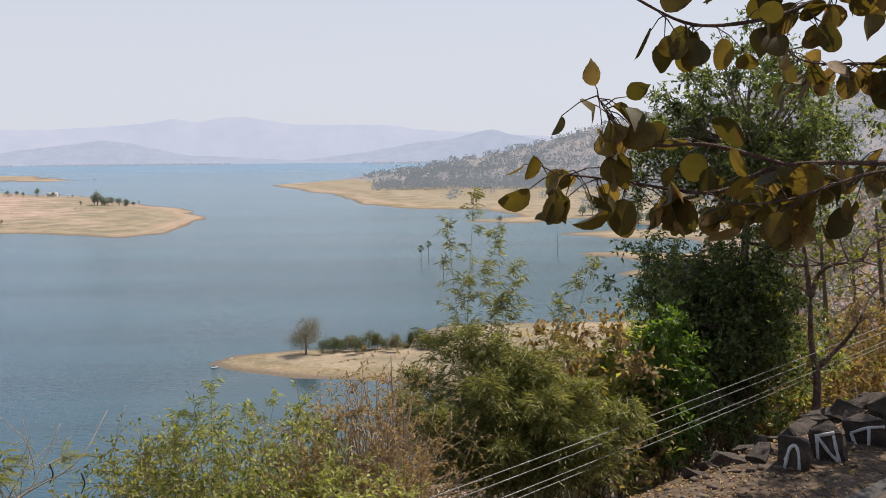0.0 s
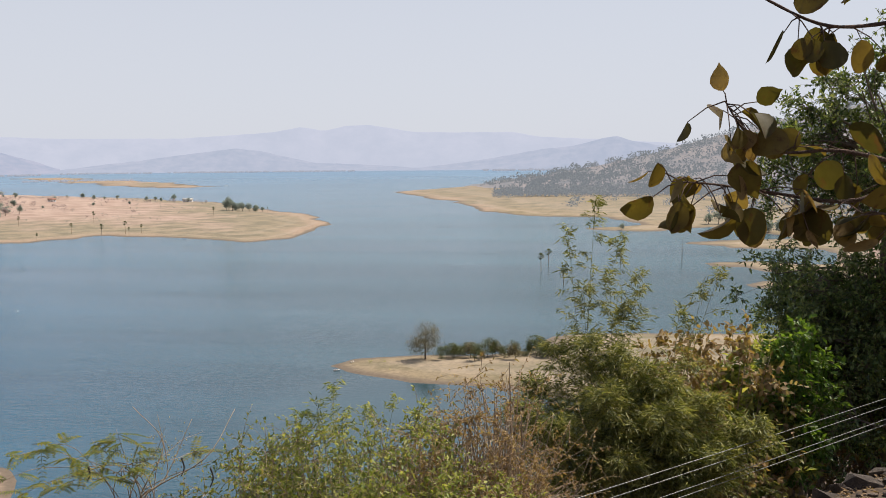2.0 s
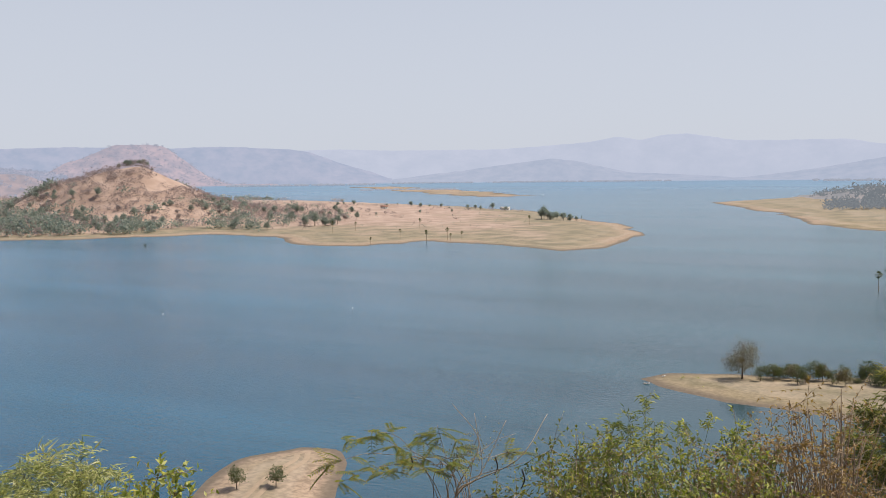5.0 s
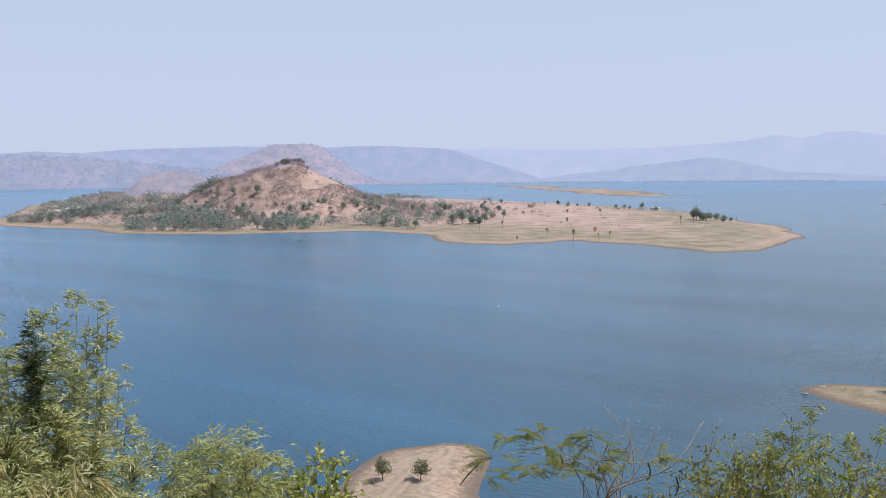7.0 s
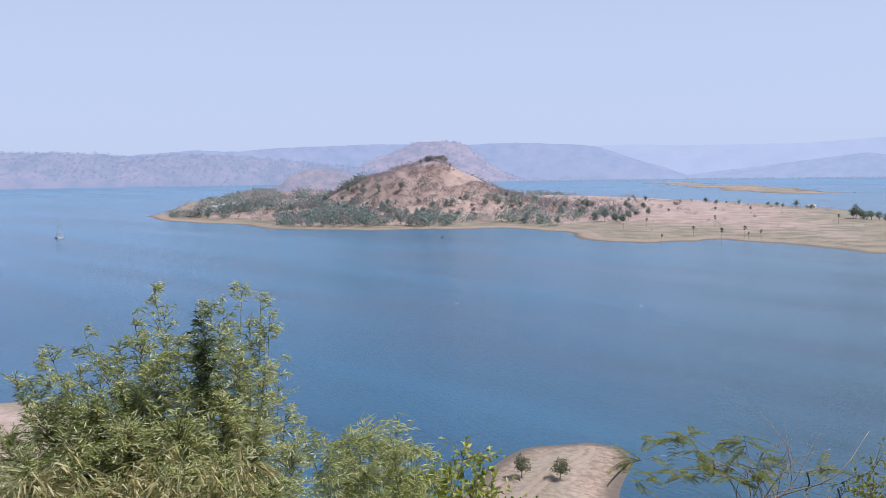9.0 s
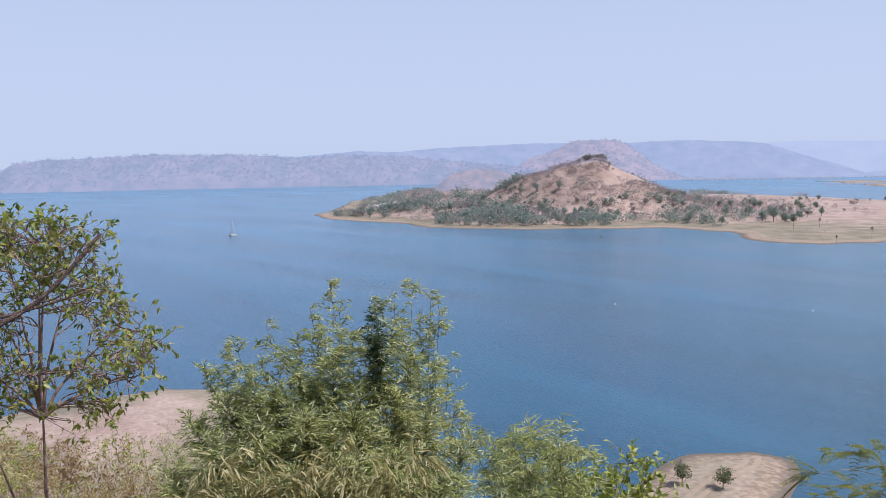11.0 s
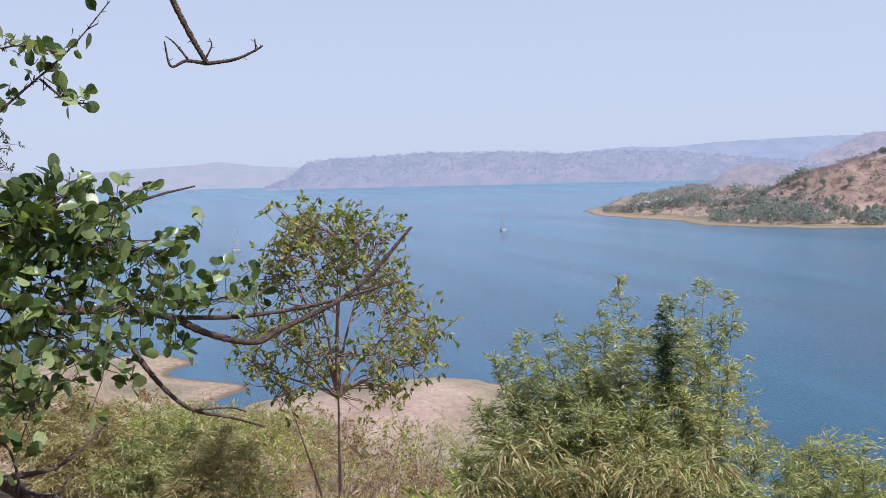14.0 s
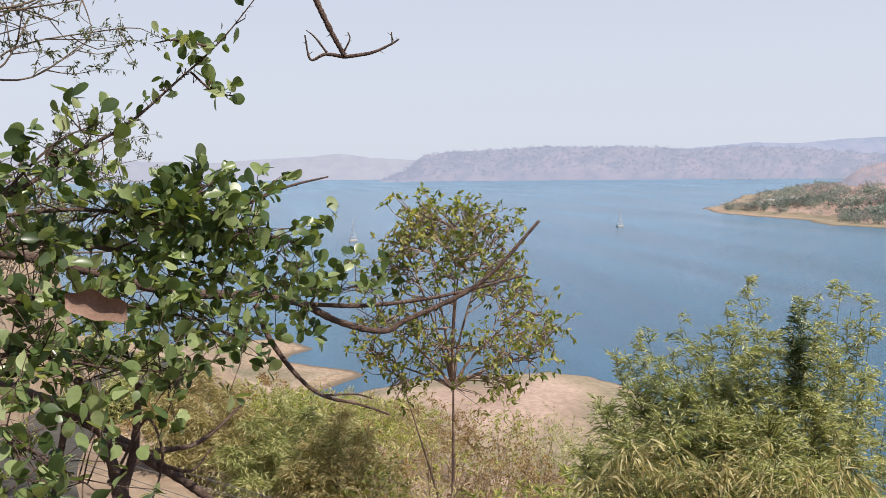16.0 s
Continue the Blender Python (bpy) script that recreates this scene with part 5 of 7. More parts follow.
def shrub(name, b_, d, top, width, mat, label, seed, clumps=40, per=45, leaf=0.07, ratio=0.5, bare=0.0, depth=None, stems=7, droop=0.2, bark="twig", broad=False, category="shrub"):
    """Several stems from one root with an uneven cloud of leaf tufts; top is the height over the ground."""
    rng = np.random.default_rng(seed)
    base = ground_at(b_, d)
    ob = thing(name, base, label, category)
    leaves, fine = Geo(), Geo()
    ends = []
    depth = depth or width
    for k in range(clumps):
        a, rr_ = rng.uniform(0, 6.28), math.sqrt(rng.uniform(0, 1))
        hz = top * rng.uniform(0.28, 1.0) * (1 - 0.35 * rr_ * rr_)
        ends.append(np.array([math.cos(a) * rr_ * width / 2, math.sin(a) * rr_ * depth / 2, hz]))
    ends = np.array(ends)
    for k in range(stems):
        g_ = Geo()
        group = ends[k::stems]
        e_ = group[0]
        hub = np.array([e_[0] * 0.45, e_[1] * 0.45, e_[2] * 0.5]) + rng.normal(size=3) * 0.06
        foot = np.array([rng.normal() * 0.1, rng.normal() * 0.1, -0.15])
        tube(g_, curve_through([foot, hub, e_], 9), 0.018 * top ** 0.5, 0.005, 5)
        for e2 in group[1:]:
            tube(g_, curve_through([hub, (hub + e2) / 2 + rng.normal(size=3) * 0.08, e2], 6), 0.009, 0.003, 4)
        part("stem", g_, M[bark], ob)
    for e_ in ends:
        if rng.uniform() < bare:
            continue
        twiglets(leaves, fine, rng, e_, max(2, per // 9), 0.15 * (width + top) / 2, 9, leaf, ratio, 0.35, droop, broad)
    tagged(part("twig_tangle", fine, M[bark], ob), kind="stuff")
    part("foliage", leaves, M[mat], ob)
    return ob


def leafy_tree(name, base, trunk, clump_list, mat, label, seed, per=160, leaf=0.12, ratio=0.42, rad=0.42, thick=0.11, bark="bark", sub=5, droop=0.25, leaders=(), per_twig=8):
    """A tree: a trunk path, limbs to each clump centre, twigs and tufts of leaves. All places relative to the base."""
    rng = np.random.default_rng(seed)
    ob = thing(name, base, label, "tree")
    trunk = curve_through(trunk, 14)
    g_ = Geo()
    tube(g_, trunk, thick, thick * 0.35, 9, 0.07, rng)
    part("trunk", g_, M[bark], ob)
    for path in leaders:
        lead = curve_through(path, 14)
        g_ = Geo()
        tube(g_, lead, thick * 0.6, thick * 0.15, 7, 0.06, rng)
        part("leader", g_, M[bark], ob)
        trunk = np.vstack([trunk, lead])
    leaves = Geo()
    for c in clump_list:
        c = np.asarray(c, float)
        dist = np.linalg.norm(trunk - c, axis=1) + np.where(trunk[:, 2] > c[2] - 0.1, 2.0, 0.0) + np.abs(c[2] - trunk[:, 2]) * 0.2
        j = trunk[np.argmin(dist)]
        limb = Geo()
        mid = (j + c) / 2 + rng.normal(size=3) * 0.12 * np.linalg.norm(c - j)
        lp = curve_through([j, mid, c], 9)
        tube(limb, lp, thick * 0.26, 0.008, 5)
        for s_ in range(sub):
            e_ = c + np.clip(rng.normal(size=3), -1.4, 1.4) * rad
            st = lp[rng.integers(4, 9)]
            tube(limb, curve_through([st, (st + e_) / 2 + rng.normal(size=3) * 0.06, e_], 5), 0.009, 0.003, 4)
            twiglets(leaves, limb, rng, e_, max(1, int(per / sub / per_twig * rng.uniform(0.5, 1.5))), rad * 0.75, per_twig, leaf, ratio, 0.2, droop)
        part("limb", limb, M[bark], ob)
    part("crown", leaves, M[mat], ob)
    return ob


# the large bamboo before the bay
bamboo(-3.5, 14.0, [(-1.9, -2.1, 14, 0.35), (-3.4, -4.4, 14.2, 0.3), (-9.4, -6.2, 14, 0.2), (-8.4, -7.4, 14, 0.2), (-0.2, -4.0, 13.8, 0.3), (-4.6, -6.6, 13.7, 0.35), (-2.8, -6.6, 13.8, 0.4), (-1.2, -7.6, 13.7, 0.45), (-3.6, -8.8, 13.6, 0.45), (-7.0, -8.8, 13.8, 0.25), (0.6, -11.2, 13.6, 0.9), (2.0, -13.5, 13.4, 1.1), (2.6, -15, 13.0, 1.2),
       (-1.5, -10.8, 13.4, 1.3), (-3.6, -11.6, 13.3, 1.4), (-5.2, -12.4, 13.3, 1.0), (-6.6, -13.2, 13.4, 1.4), (-9.0, -14.2, 13.4, 1.4), (-11.6, -15.5, 13.3, 1.2), (-2.6, -14, 12.9, 1.6), (-6.5, -15, 12.9, 1.6), (0.4, -16, 12.8, 1.3),
       (-10, -17.5, 13, 1.3), (-4, -18, 12.8, 1.3)],
       0.115, "bamboo", "tall green bamboo clump on the lakeside slope", 101, n_sprays=6800, per=10, spread=0.95, low=0.25, tip_reach=0.19, thin=0.15)
# the yellowing bamboo in the middle
bamboo(60.5, 7.2, [(60.0, -6.4, 6.9, 0.22), (59.4, -8.2, 6.8, 0.25), (54.8, -6.4, 6.9, 0.22), (53.7, -7.1, 6.9, 0.25), (56.8, -7.4, 6.9, 0.31), (57.6, -9.4, 6.7, 0.25), (63.9, -8.7, 6.8, 0.22), (66.3, -10.0, 6.7, 0.25), (67.7, -11.2, 6.7, 0.22),
       (62.0, -9.8, 6.8, 0.25), (64.2, -11.2, 6.7, 0.37), (53.5, -9.6, 6.9, 0.25), (52.6, -11.0, 6.8, 0.19), (52.2, -13.4, 6.8, 0.25), (58.6, -9.6, 6.7, 0.6), (56.2, -9.0, 6.8, 0.55), (54.4, -8.8, 6.9, 0.45), (60.8, -9.4, 6.7, 0.6), (62.9, -10.4, 6.7, 0.6), (65.0, -11.6, 6.6, 0.7), (59.8, -10.8, 6.5, 0.9),
       (57.2, -10.8, 6.5, 0.9), (55.2, -10.4, 6.7, 0.7), (53.6, -11.8, 6.7, 0.6), (62.0, -11.6, 6.5, 0.9), (66.6, -12.0, 6.7, 0.6), (61.2, -7.9, 6.8, 0.25), (56.0, -7.2, 6.9, 0.25), (53.2, -8.4, 6.9, 0.2), (65.9, -9.6, 6.8, 0.2), (55.0, -11.2, 6.7, 0.37), (58.2, -12.8, 6.5, 0.8), (60.8, -12.9, 6.5, 0.9), (63.5, -13, 6.5, 1.5),
       (66.4, -13.4, 6.6, 1.1), (68.6, -14.4, 6.7, 0.9), (56.0, -13.5, 6.5, 1.4), (58.5, -14.6, 6.3, 1.6), (61.5, -14.8, 6.3, 1.6), (64.5, -15.4, 6.3, 1.5), (67.2, -16, 6.4, 1.3), (54, -15, 6.6, 1.1), (51.8, -16.2, 6.7, 0.9),
       (69.8, -17, 6.6, 1.0), (56, -17.2, 6.3, 1.5), (59, -17.6, 6.1, 1.6), (62, -18, 6.1, 1.6), (65, -18.4, 6.2, 1.5), (68, -19, 6.4, 1.2), (53, -18.4, 6.5, 1.2)],
       0.052, "bamboo_yellow", "yellowing bamboo clump on the lakeside slope", 102, n_sprays=21000, per=10, spread=0.5, low=0.25, later=True, tip_reach=0.14, droop=0.2, thin=0.19)
bamboo(58.0, 6.6, [(57.1, -8.2, 6.4, 1.0), (57.3, -9.4, 6.4, 1.0), (56.8, -10.2, 6.4, 1.0)], 0.05, "bamboo_dark",
       "dark green bamboo shoot amid the yellowing clump", 104, n_sprays=150, per=9, spread=0.1, low=0.84, later=True, tip_reach=0.05, droop=0.2, thin=0.15)
bamboo(61.0, 6.0, [(54.5 + 1.75 * k, -17.0 - 0.9 * math.sin(k * 1.7) - 0.08 * k, 5.8 + 0.1 * math.sin(k * 2.3), 1.0) for k in range(9)], 0.11, "straw",
       "drooping straw-coloured bamboo in front of the clump", 103, n_sprays=260, per=9, spread=0.3, low=0.55, later=True, droop=1.5, thin=0.13)
# low bamboo thickets
for k, (b_, d, te, w_) in enumerate(((94.5, 17, -11.5, 1.0), (90.0, 16, -13.2, 1.0), (86.5, 15.5, -14.6, 0.8), (97.5, 21, -10.5, 1.0))):
    bamboo(b_, d, [(b_ + o, te - abs(o) * 0.55 - j, d - 0.3, 1.0) for o, j in ((0, 0), (-1.6, 0.4), (1.7, 0.6), (-3, 1.5), (3, 1.4), (0.5, 2.5), (-1.2, 3.5), (2, 4), (-2.6, 4.4), (0, 5.2))],
           0.14, ("straw", "bamboo_yellow")[k % 2], "low dry bamboo thicket on the slope", 110 + k, n_sprays=1300, per=10, spread=0.8, low=0.2)
bamboo(49.5, 9.0, [(47.8, -16.6, 9, 1), (49.2, -15.9, 9, 1), (50.8, -15.4, 9, 1), (52.0, -16.4, 9, 1), (50, -18, 8.8, 1), (52, -18.6, 8.7, 1)], 0.13, "bamboo_yellow",
       "low yellow-green bamboo shoots on the slope", 121, n_sprays=420, per=10, spread=0.6)

bamboo(14.8, 10.8, [(14.5, -13.5, 10.6, 0.5), (15.6, -14.6, 10.6, 0.5), (14.0, -15.0, 10.6, 0.6), (16.6, -15.3, 10.6, 0.5), (12.2, -14.9, 10.7, 0.4), (10.6, -14.4, 10.8, 0.3), (9.0, -15.0, 10.8, 0.4)], 0.09, "shrub",
       "slender green bamboo shoots among the weeds", 122, n_sprays=420, per=9, spread=0.5, tip_reach=0.12, low=0.4)
bamboo(47.5, 8.6, [(46.2, -16.2, 8.5, 0.6), (47.6, -16.0, 8.5, 0.6), (49.0, -15.9, 8.5, 0.6), (50.4, -15.6, 8.5, 0.6), (51.8, -15.6, 8.4, 0.6), (45.0, -16.6, 8.6, 0.6), (48.2, -17.4, 8.3, 1), (50.4, -17.4, 8.2, 1)], 0.085, "bamboo_yellow",
       "low yellow-green bamboo shoots on the slope", 123, n_sprays=900, per=12, spread=0.5, later=True, low=0.3)

# roadside shrubs
for k, (b_, d, top, w_, mat, lab, kw) in enumerate((
        (13.0, 10.2, rise(13.0, -15.4, 10.2), 2.5, "shrub", "green leafy shrub at the road's edge", {}),
        (17.0, 10.6, rise(17.0, -15.9, 10.6), 2.2, "shrub", "green leafy shrub at the road's edge", {}),
        (10.0, 10.2, rise(10.0, -15.6, 10.2), 2.2, "shrub", "green leafy shrub at the road's edge", {}),
        (20.0, 10.4, rise(20.0, -17.0, 10.4), 2.2, "sparse", "olive-leaved shrub at the road's edge", {}),
        (6.5, 10.6, rise(6.5, -15.2, 10.6), 2.2, "dry", "tangled bush of brown stems and withered leaves", {"bare": 0.25, "leaf": 0.05}),
        (15.0, 9.4, 1.65, 2.5, "weed", "low yellow-green weeds at the road's edge", {}),
        (8.0, 9.4, 1.74, 2.5, "weed", "low yellow-green weeds at the road's edge", {}),
        (22.0, 9.8, 1.55, 2.0, "shrub", "green leafy shrub at the road's edge", {}),
        (46.2, 9.2, 2.9, 1.7, "weed", "shrub with curled yellow and brown leaves", {"leaf": 0.075}),
        (43.6, 9.4, 2.5, 1.2, "sparse", "shrub with curled yellow and brown leaves", {"leaf": 0.08}),
        (28.5, 10.2, 1.76, 2.2, "weed", "low yellow-green weeds on the slope", {}),
        (33.5, 10.4, 1.76, 1.8, "weed", "low yellow-green weeds on the slope", {}),
        (70.6, 9.4, 2.2, 1.7, "weed", "yellow-green brush below the trees", {"leaf": 0.15, "ratio": 0.17, "per": 45}),
        (73.6, 9.9, 2.1, 1.7, "weed", "yellow-green brush below the trees", {"leaf": 0.13, "ratio": 0.2, "per": 45}),
        (77.0, 10.2, 1.7, 1.6, "weed", "thin yellow-green brush below the trees", {"per": 27, "bare": 0.35, "leaf": 0.11, "ratio": 0.2}),
        (80.5, 11.0, 1.7, 1.5, "straw", "straw-coloured brush below the trees", {"leaf": 0.13, "ratio": 0.15, "per": 27, "bare": 0.3}),
        (84.0, 12.0, 1.9, 1.4, "sparse", "olive-leaved brush below the trees", {"per": 36, "bare": 0.2}),
        (73.0, 13.0, 3.07, 2.2, "dry", "shrub with withered leaves on the slope", {"bare": 0.3}),
        (76.5, 14.5, 3.33, 2.2, "dry", "shrub with withered leaves on the slope", {"bare": 0.3}),
        (68.5, 12.0, 2.69, 1.8, "mango", "dark green bush on the slope", {}))):
    shrub("shrub", b_, d, top, w_, mat, lab, 200 + k, clumps=120, **{"leaf": 0.056, "per": 81, **kw})["group"] = "roadside shrubs"

shrub("dry_bush", 3.6, 11.2, 3.2, 2.2, "dry", "tangle of bare brown stems with few withered leaves", 231, clumps=260, per=9, leaf=0.05, stems=34, bare=0.3)
shrub("dry_bush", 5.4, 10.6, 2.5, 1.8, "dry", "tangle of bare brown stems with few withered leaves", 232, clumps=240, per=9, leaf=0.05, stems=34, bare=0.3)
shrub("shrub", -9.4, 15.2, rise(-9.4, -9.4, 15.2), 2.4, "russet", "broad-leaved shrub turning reddish brown", 233, clumps=110, per=36, leaf=0.105, ratio=0.55, broad=True)
shrub("shrub", -6.4, 15.2, rise(-6.4, -10.0, 15.2), 2.0, "russet", "broad-leaved shrub turning reddish brown", 236, clumps=70, per=36, leaf=0.10, ratio=0.55, broad=True)
shrub("shrub", -11.6, 15.4, rise(-11.6, -10.6, 15.4), 1.6, "shrub", "broad-leaved green shrub before the dark tree", 234, clumps=80, per=45, leaf=0.15, ratio=0.45)
shrub("shrub", -13.7, 15.6, rise(-13.7, -9.8, 15.6), 1.2, "bright", "fresh bright green shrub before the dark tree", 235, clumps=70, per=63, leaf=0.12, ratio=0.5)
for k, (b_, d, top, w_, mat) in enumerate(((-14.5, 17, 3.4, 2.6, "mango"), (-17.5, 16.4, 3.0, 2.4, "mango"), (-12.0, 14.6, 2.6, 2.0, "mango"), (-20.5, 18, 3.2, 2.2, "mango"), (-15.5, 14.6, 1.7, 1.8, "dry"), (-19.0, 15.4, 1.6, 1.6, "dry"))):
    d = behind_cables(b_, d)
    shrub("shrub", b_, d, top, w_, mat, "shaded undergrowth beneath the dark tree", 240 + k, clumps=42, per=44, leaf=0.12, ratio=0.4)["group"] = "undergrowth"

for k in range(26):
    rng = np.random.default_rng(900 + k)
    b_, d = -6 - 20 * ((k * 0.618) % 1.0), 15.6 + 9 * ((k * 0.381) % 1.0)
    d = behind_cables(b_, d)
    shrub("shrub", b_, d, (1.5 if b_ < -18 else 3.5) * rng.uniform(0.8, 1.1) + (d - 15) * 0.12, 2.6, ("mango", "shrub", "sparse", "mango", "dry")[k % 5] if b_ > -18 else ("dry", "weed", "dry")[k % 3],
          "shaded brush on the slope below the road", 930 + k, clumps=46, per=36, leaf=0.13, ratio=0.4)["group"] = "undergrowth"

# the dark evergreen
rng = np.random.default_rng(300)
base = ground_at(-18.3, 19.0)
cl = []
for (cb, ce, cd), ax, n_ in (((-18.6, 1.4, 19.0), (1.5, 1.4, 1.55), 44), ((-20.6, -1.5, 19.2), (1.1, 1.1, 1.2), 16), ((-15.9, -9.3, 18.4), (1.15, 1.0, 0.9), 34), ((-19.2, -7.6, 18.6), (0.8, 0.8, 0.9), 10), ((-17.2, -12.4, 18.2), (1.1, 1.0, 0.8), 14),
                             ((-13.6, -0.4, 19.0), (0.8, 0.8, 0.8), 14), ((-14.3, -7.6, 18.4), (0.95, 0.9, 0.7), 9), ((-18.6, -10.6, 18.3), (1.0, 1.0, 1.1), 9), ((-16.4, -14.6, 18.0), (1.3, 1.0, 0.8), 12)):
    for k in range(n_):
        d = rand_dirs(rng, 1)[0] * rng.uniform(0.35, 1.0) ** 0.5
        cl.append(spot(cb, ce, cd) - base + d * ax)
leafy_tree("tree", base, [(0, 0, -0.3), (0.1, 0, 1.8), (-0.05, 0, 3.6), (0.1, 0.1, 6.0)], cl, "mango", "dense dark evergreen tree on the slope", 301, per=470, leaf=0.10, ratio=0.42, rad=0.44, thick=0.16)

# a twisted, half-bare trunk beside it
base = ground_at(-22.3, 17.4)
bare_cl = [spot(b_, e, d) - base for b_, e, d in ((-20.2, -6.4, 17), (-21.4, -4.2, 17.6), (-23.4, -4.6, 17.2), (-24.8, -6.0, 17.6), (-25.8, -7.6, 17.2), (-23.2, -7.2, 16.8), (-20.8, -8.0, 17.6), (-26.4, -5.0, 17.4), (-22.2, -2.6, 17.6))]
leafy_tree("tree", base, [(0, 0, -0.3), (0.06, 0, 0.9), (-0.06, 0.05, 1.7), (-0.12, 0, 2.5)], bare_cl, "sparse", "twisted half-bare brown tree at the road's edge", 305, per=60, leaf=0.1, ratio=0.45, rad=0.4, thick=0.095, bark="thorn_bark",
           leaders=[[(-0.12, 0, 2.5), (0.1, 0, 3.0), spot(-24.6, -6.4, 17) - base], [(-0.12, 0, 2.5), (-0.2, 0.1, 3.2), spot(-21.2, -4.4, 17.5) - base], [(0.05, 0.03, 1.2), (0.5, -0.1, 1.75), spot(-24.6, -9.8, 16.8) - base]])

# slender trees and brush on the hillside beyond
for k, (b_, d, hh, mat) in enumerate(((-22.6, 24, 5.4, "sparse"), (-25.5, 26, 5.6, "sparse"), (-24.2, 33, 6.0, "dry"), (-27.5, 30, 5.5, "sparse"), (-21.2, 36, 6.5, "sparse"))):
    rng = np.random.default_rng(310 + k)
    cl = [rand_dirs(rng, 1)[0] * [1.5, 1.3, 1.5] + [0, 0, hh * 0.68] for _ in range(16)]
    leafy_tree("tree", ground_at(b_, d), [(0, 0, -0.3), (0.15, 0, hh * 0.35), (-0.1, 0.1, hh * 0.9)], cl, mat, "slender olive-leaved tree on the dry hillside", 320 + k, per=70, leaf=0.14, ratio=0.4, rad=0.45, thick=0.1)["group"] = "hillside trees"
for k in range(34):
    rng = np.random.default_rng(340 + k)
    b_, d = rng.uniform(-31, -17), rng.uniform(21, 70)
    shrub("shrub", b_, d, rng.uniform(1.6, 3.2), rng.uniform(1.8, 3.0), ("dry", "sparse", "weed")[k % 3], "dry brush on the hillside", 380 + k, clumps=26, per=34, leaf=0.16, ratio=0.35, stems=5)["group"] = "hillside brush"
for k in range(40):
    rng = np.random.default_rng(440 + k)
    b_, d = rng.uniform(62, 108), rng.uniform(16, 75)
    shrub("shrub", b_, d, rng.uniform(1.2, 2.6), rng.uniform(1.8, 3.0), ("weed", "bamboo_yellow", "dry", "weed")[k % 4], "dry brush on the slope", 480 + k, clumps=24, per=34, leaf=0.15, ratio=0.3, stems=5)["group"] = "slope brush"

for k in range(15):
    rng = np.random.default_rng(1000 + k)
    b_, d = 66 + 30 * ((k * 0.618) % 1.0), 17 + 26 * ((k * 0.381) % 1.0)
    zt = EYE - d * math.tan(radians(14.6 + rng.uniform(-0.7, 1.2)))
    top = max(1.6, zt - ground_at(b_, d)[2])
    shrub("shrub", b_, d, min(top, 5.5), 3.0, ("dry", "weed", "bamboo_yellow", "weed")[k % 4], "sunlit yellowed brush on the slope", 1030 + k, clumps=52, per=36, leaf=0.14, ratio=0.25)["group"] = "slope brush"

for k in range(15):
    rng = np.random.default_rng(1100 + k)
    b_, d = 80.5 + 12 * ((k * 0.618) % 1.0), 19 + 18 * ((k * 0.381) % 1.0)
    top = rise(b_, -13.6 - 0.05 * abs(b_ - 88) ** 1.5 + rng.uniform(-0.9, 0.5), d)
    shrub("shrub", b_, d, min(top, 5.0), 3.2, ("straw", "weed", "straw", "bamboo_yellow")[k % 4], "sunlit straw-coloured brush on the slope", 1130 + k, clumps=60, per=36, leaf=0.13, ratio=0.2)["group"] = "slope brush"

# an unseen roadside tree, added so that its shade falls on the stones
rng = np.random.default_rng(350)
cl = [rand_dirs(rng, 1)[0] * rng.uniform(0.4, 1.0) * [2.1, 2.1, 1.6] + [0, 0, 5.4] for _ in range(40)]
leafy_tree("tree", ground_at(-32.0, 16.0), [(0, 0, -0.3), (0.2, 0, 2.2), (0.0, 0.1, 4.4)], cl, "sparse", "unseen spreading olive-leaved tree shading the road", 351, per=130, leaf=0.13, ratio=0.42, rad=0.45, thick=0.13)

# the thin tree of the later view
base = near(77.9, 0, 14.0, True)
base[2] = height(base[:1], base[1:2])[0]
rng = np.random.default_rng(500)
cl = []
across = np.array([math.cos(radians(77.9)), math.sin(radians(77.9)), 0.0])
along = np.array([-across[1], across[0], 0.0])
for k in range(150):
    e = -2.6 - 11.2 * rng.uniform() ** 1.25
    wide = float(np.interp(-e, [2.0, 2.6, 3.5, 5.5, 7.7, 10.5, 12.0, 13.8], [0.25, 0.55, 0.80, 1.02, 1.25, 1.55, 1.45, 0.9]))
    a = rng.uniform(0, 6.28)
    rim = rng.uniform(0.55, 1.0) ** 0.5 if e < -4 else rng.uniform(0.1, 1.0) ** 0.5
    skew = 0.12 * (e < -8)
    cl.append(across * (math.cos(a) * wide * rim + skew) + along * math.sin(a) * wide * 0.9 * rim + np.array([0, 0, near(0, e, 14.0)[2] - base[2]]))
fork_z = near(0, -14.1, 14.0)[2] - base[2]
lead_ends = [(0.2, 0.2, -2.9), (-0.35, -0.2, -3.4), (0.6, 0.1, -4.4), (-0.7, 0.3, -5.0), (0.1, -0.6, -4.2), (1.25, 0.2, -8.6), (-1.1, -0.1, -9.2), (1.4, -0.2, -11.4), (-1.3, 0.2, -12.0)]
lead_ends = [across * a + along * c + np.array([0, 0, near(0, e, 14.0)[2] - base[2]]) for a, c, e in lead_ends]
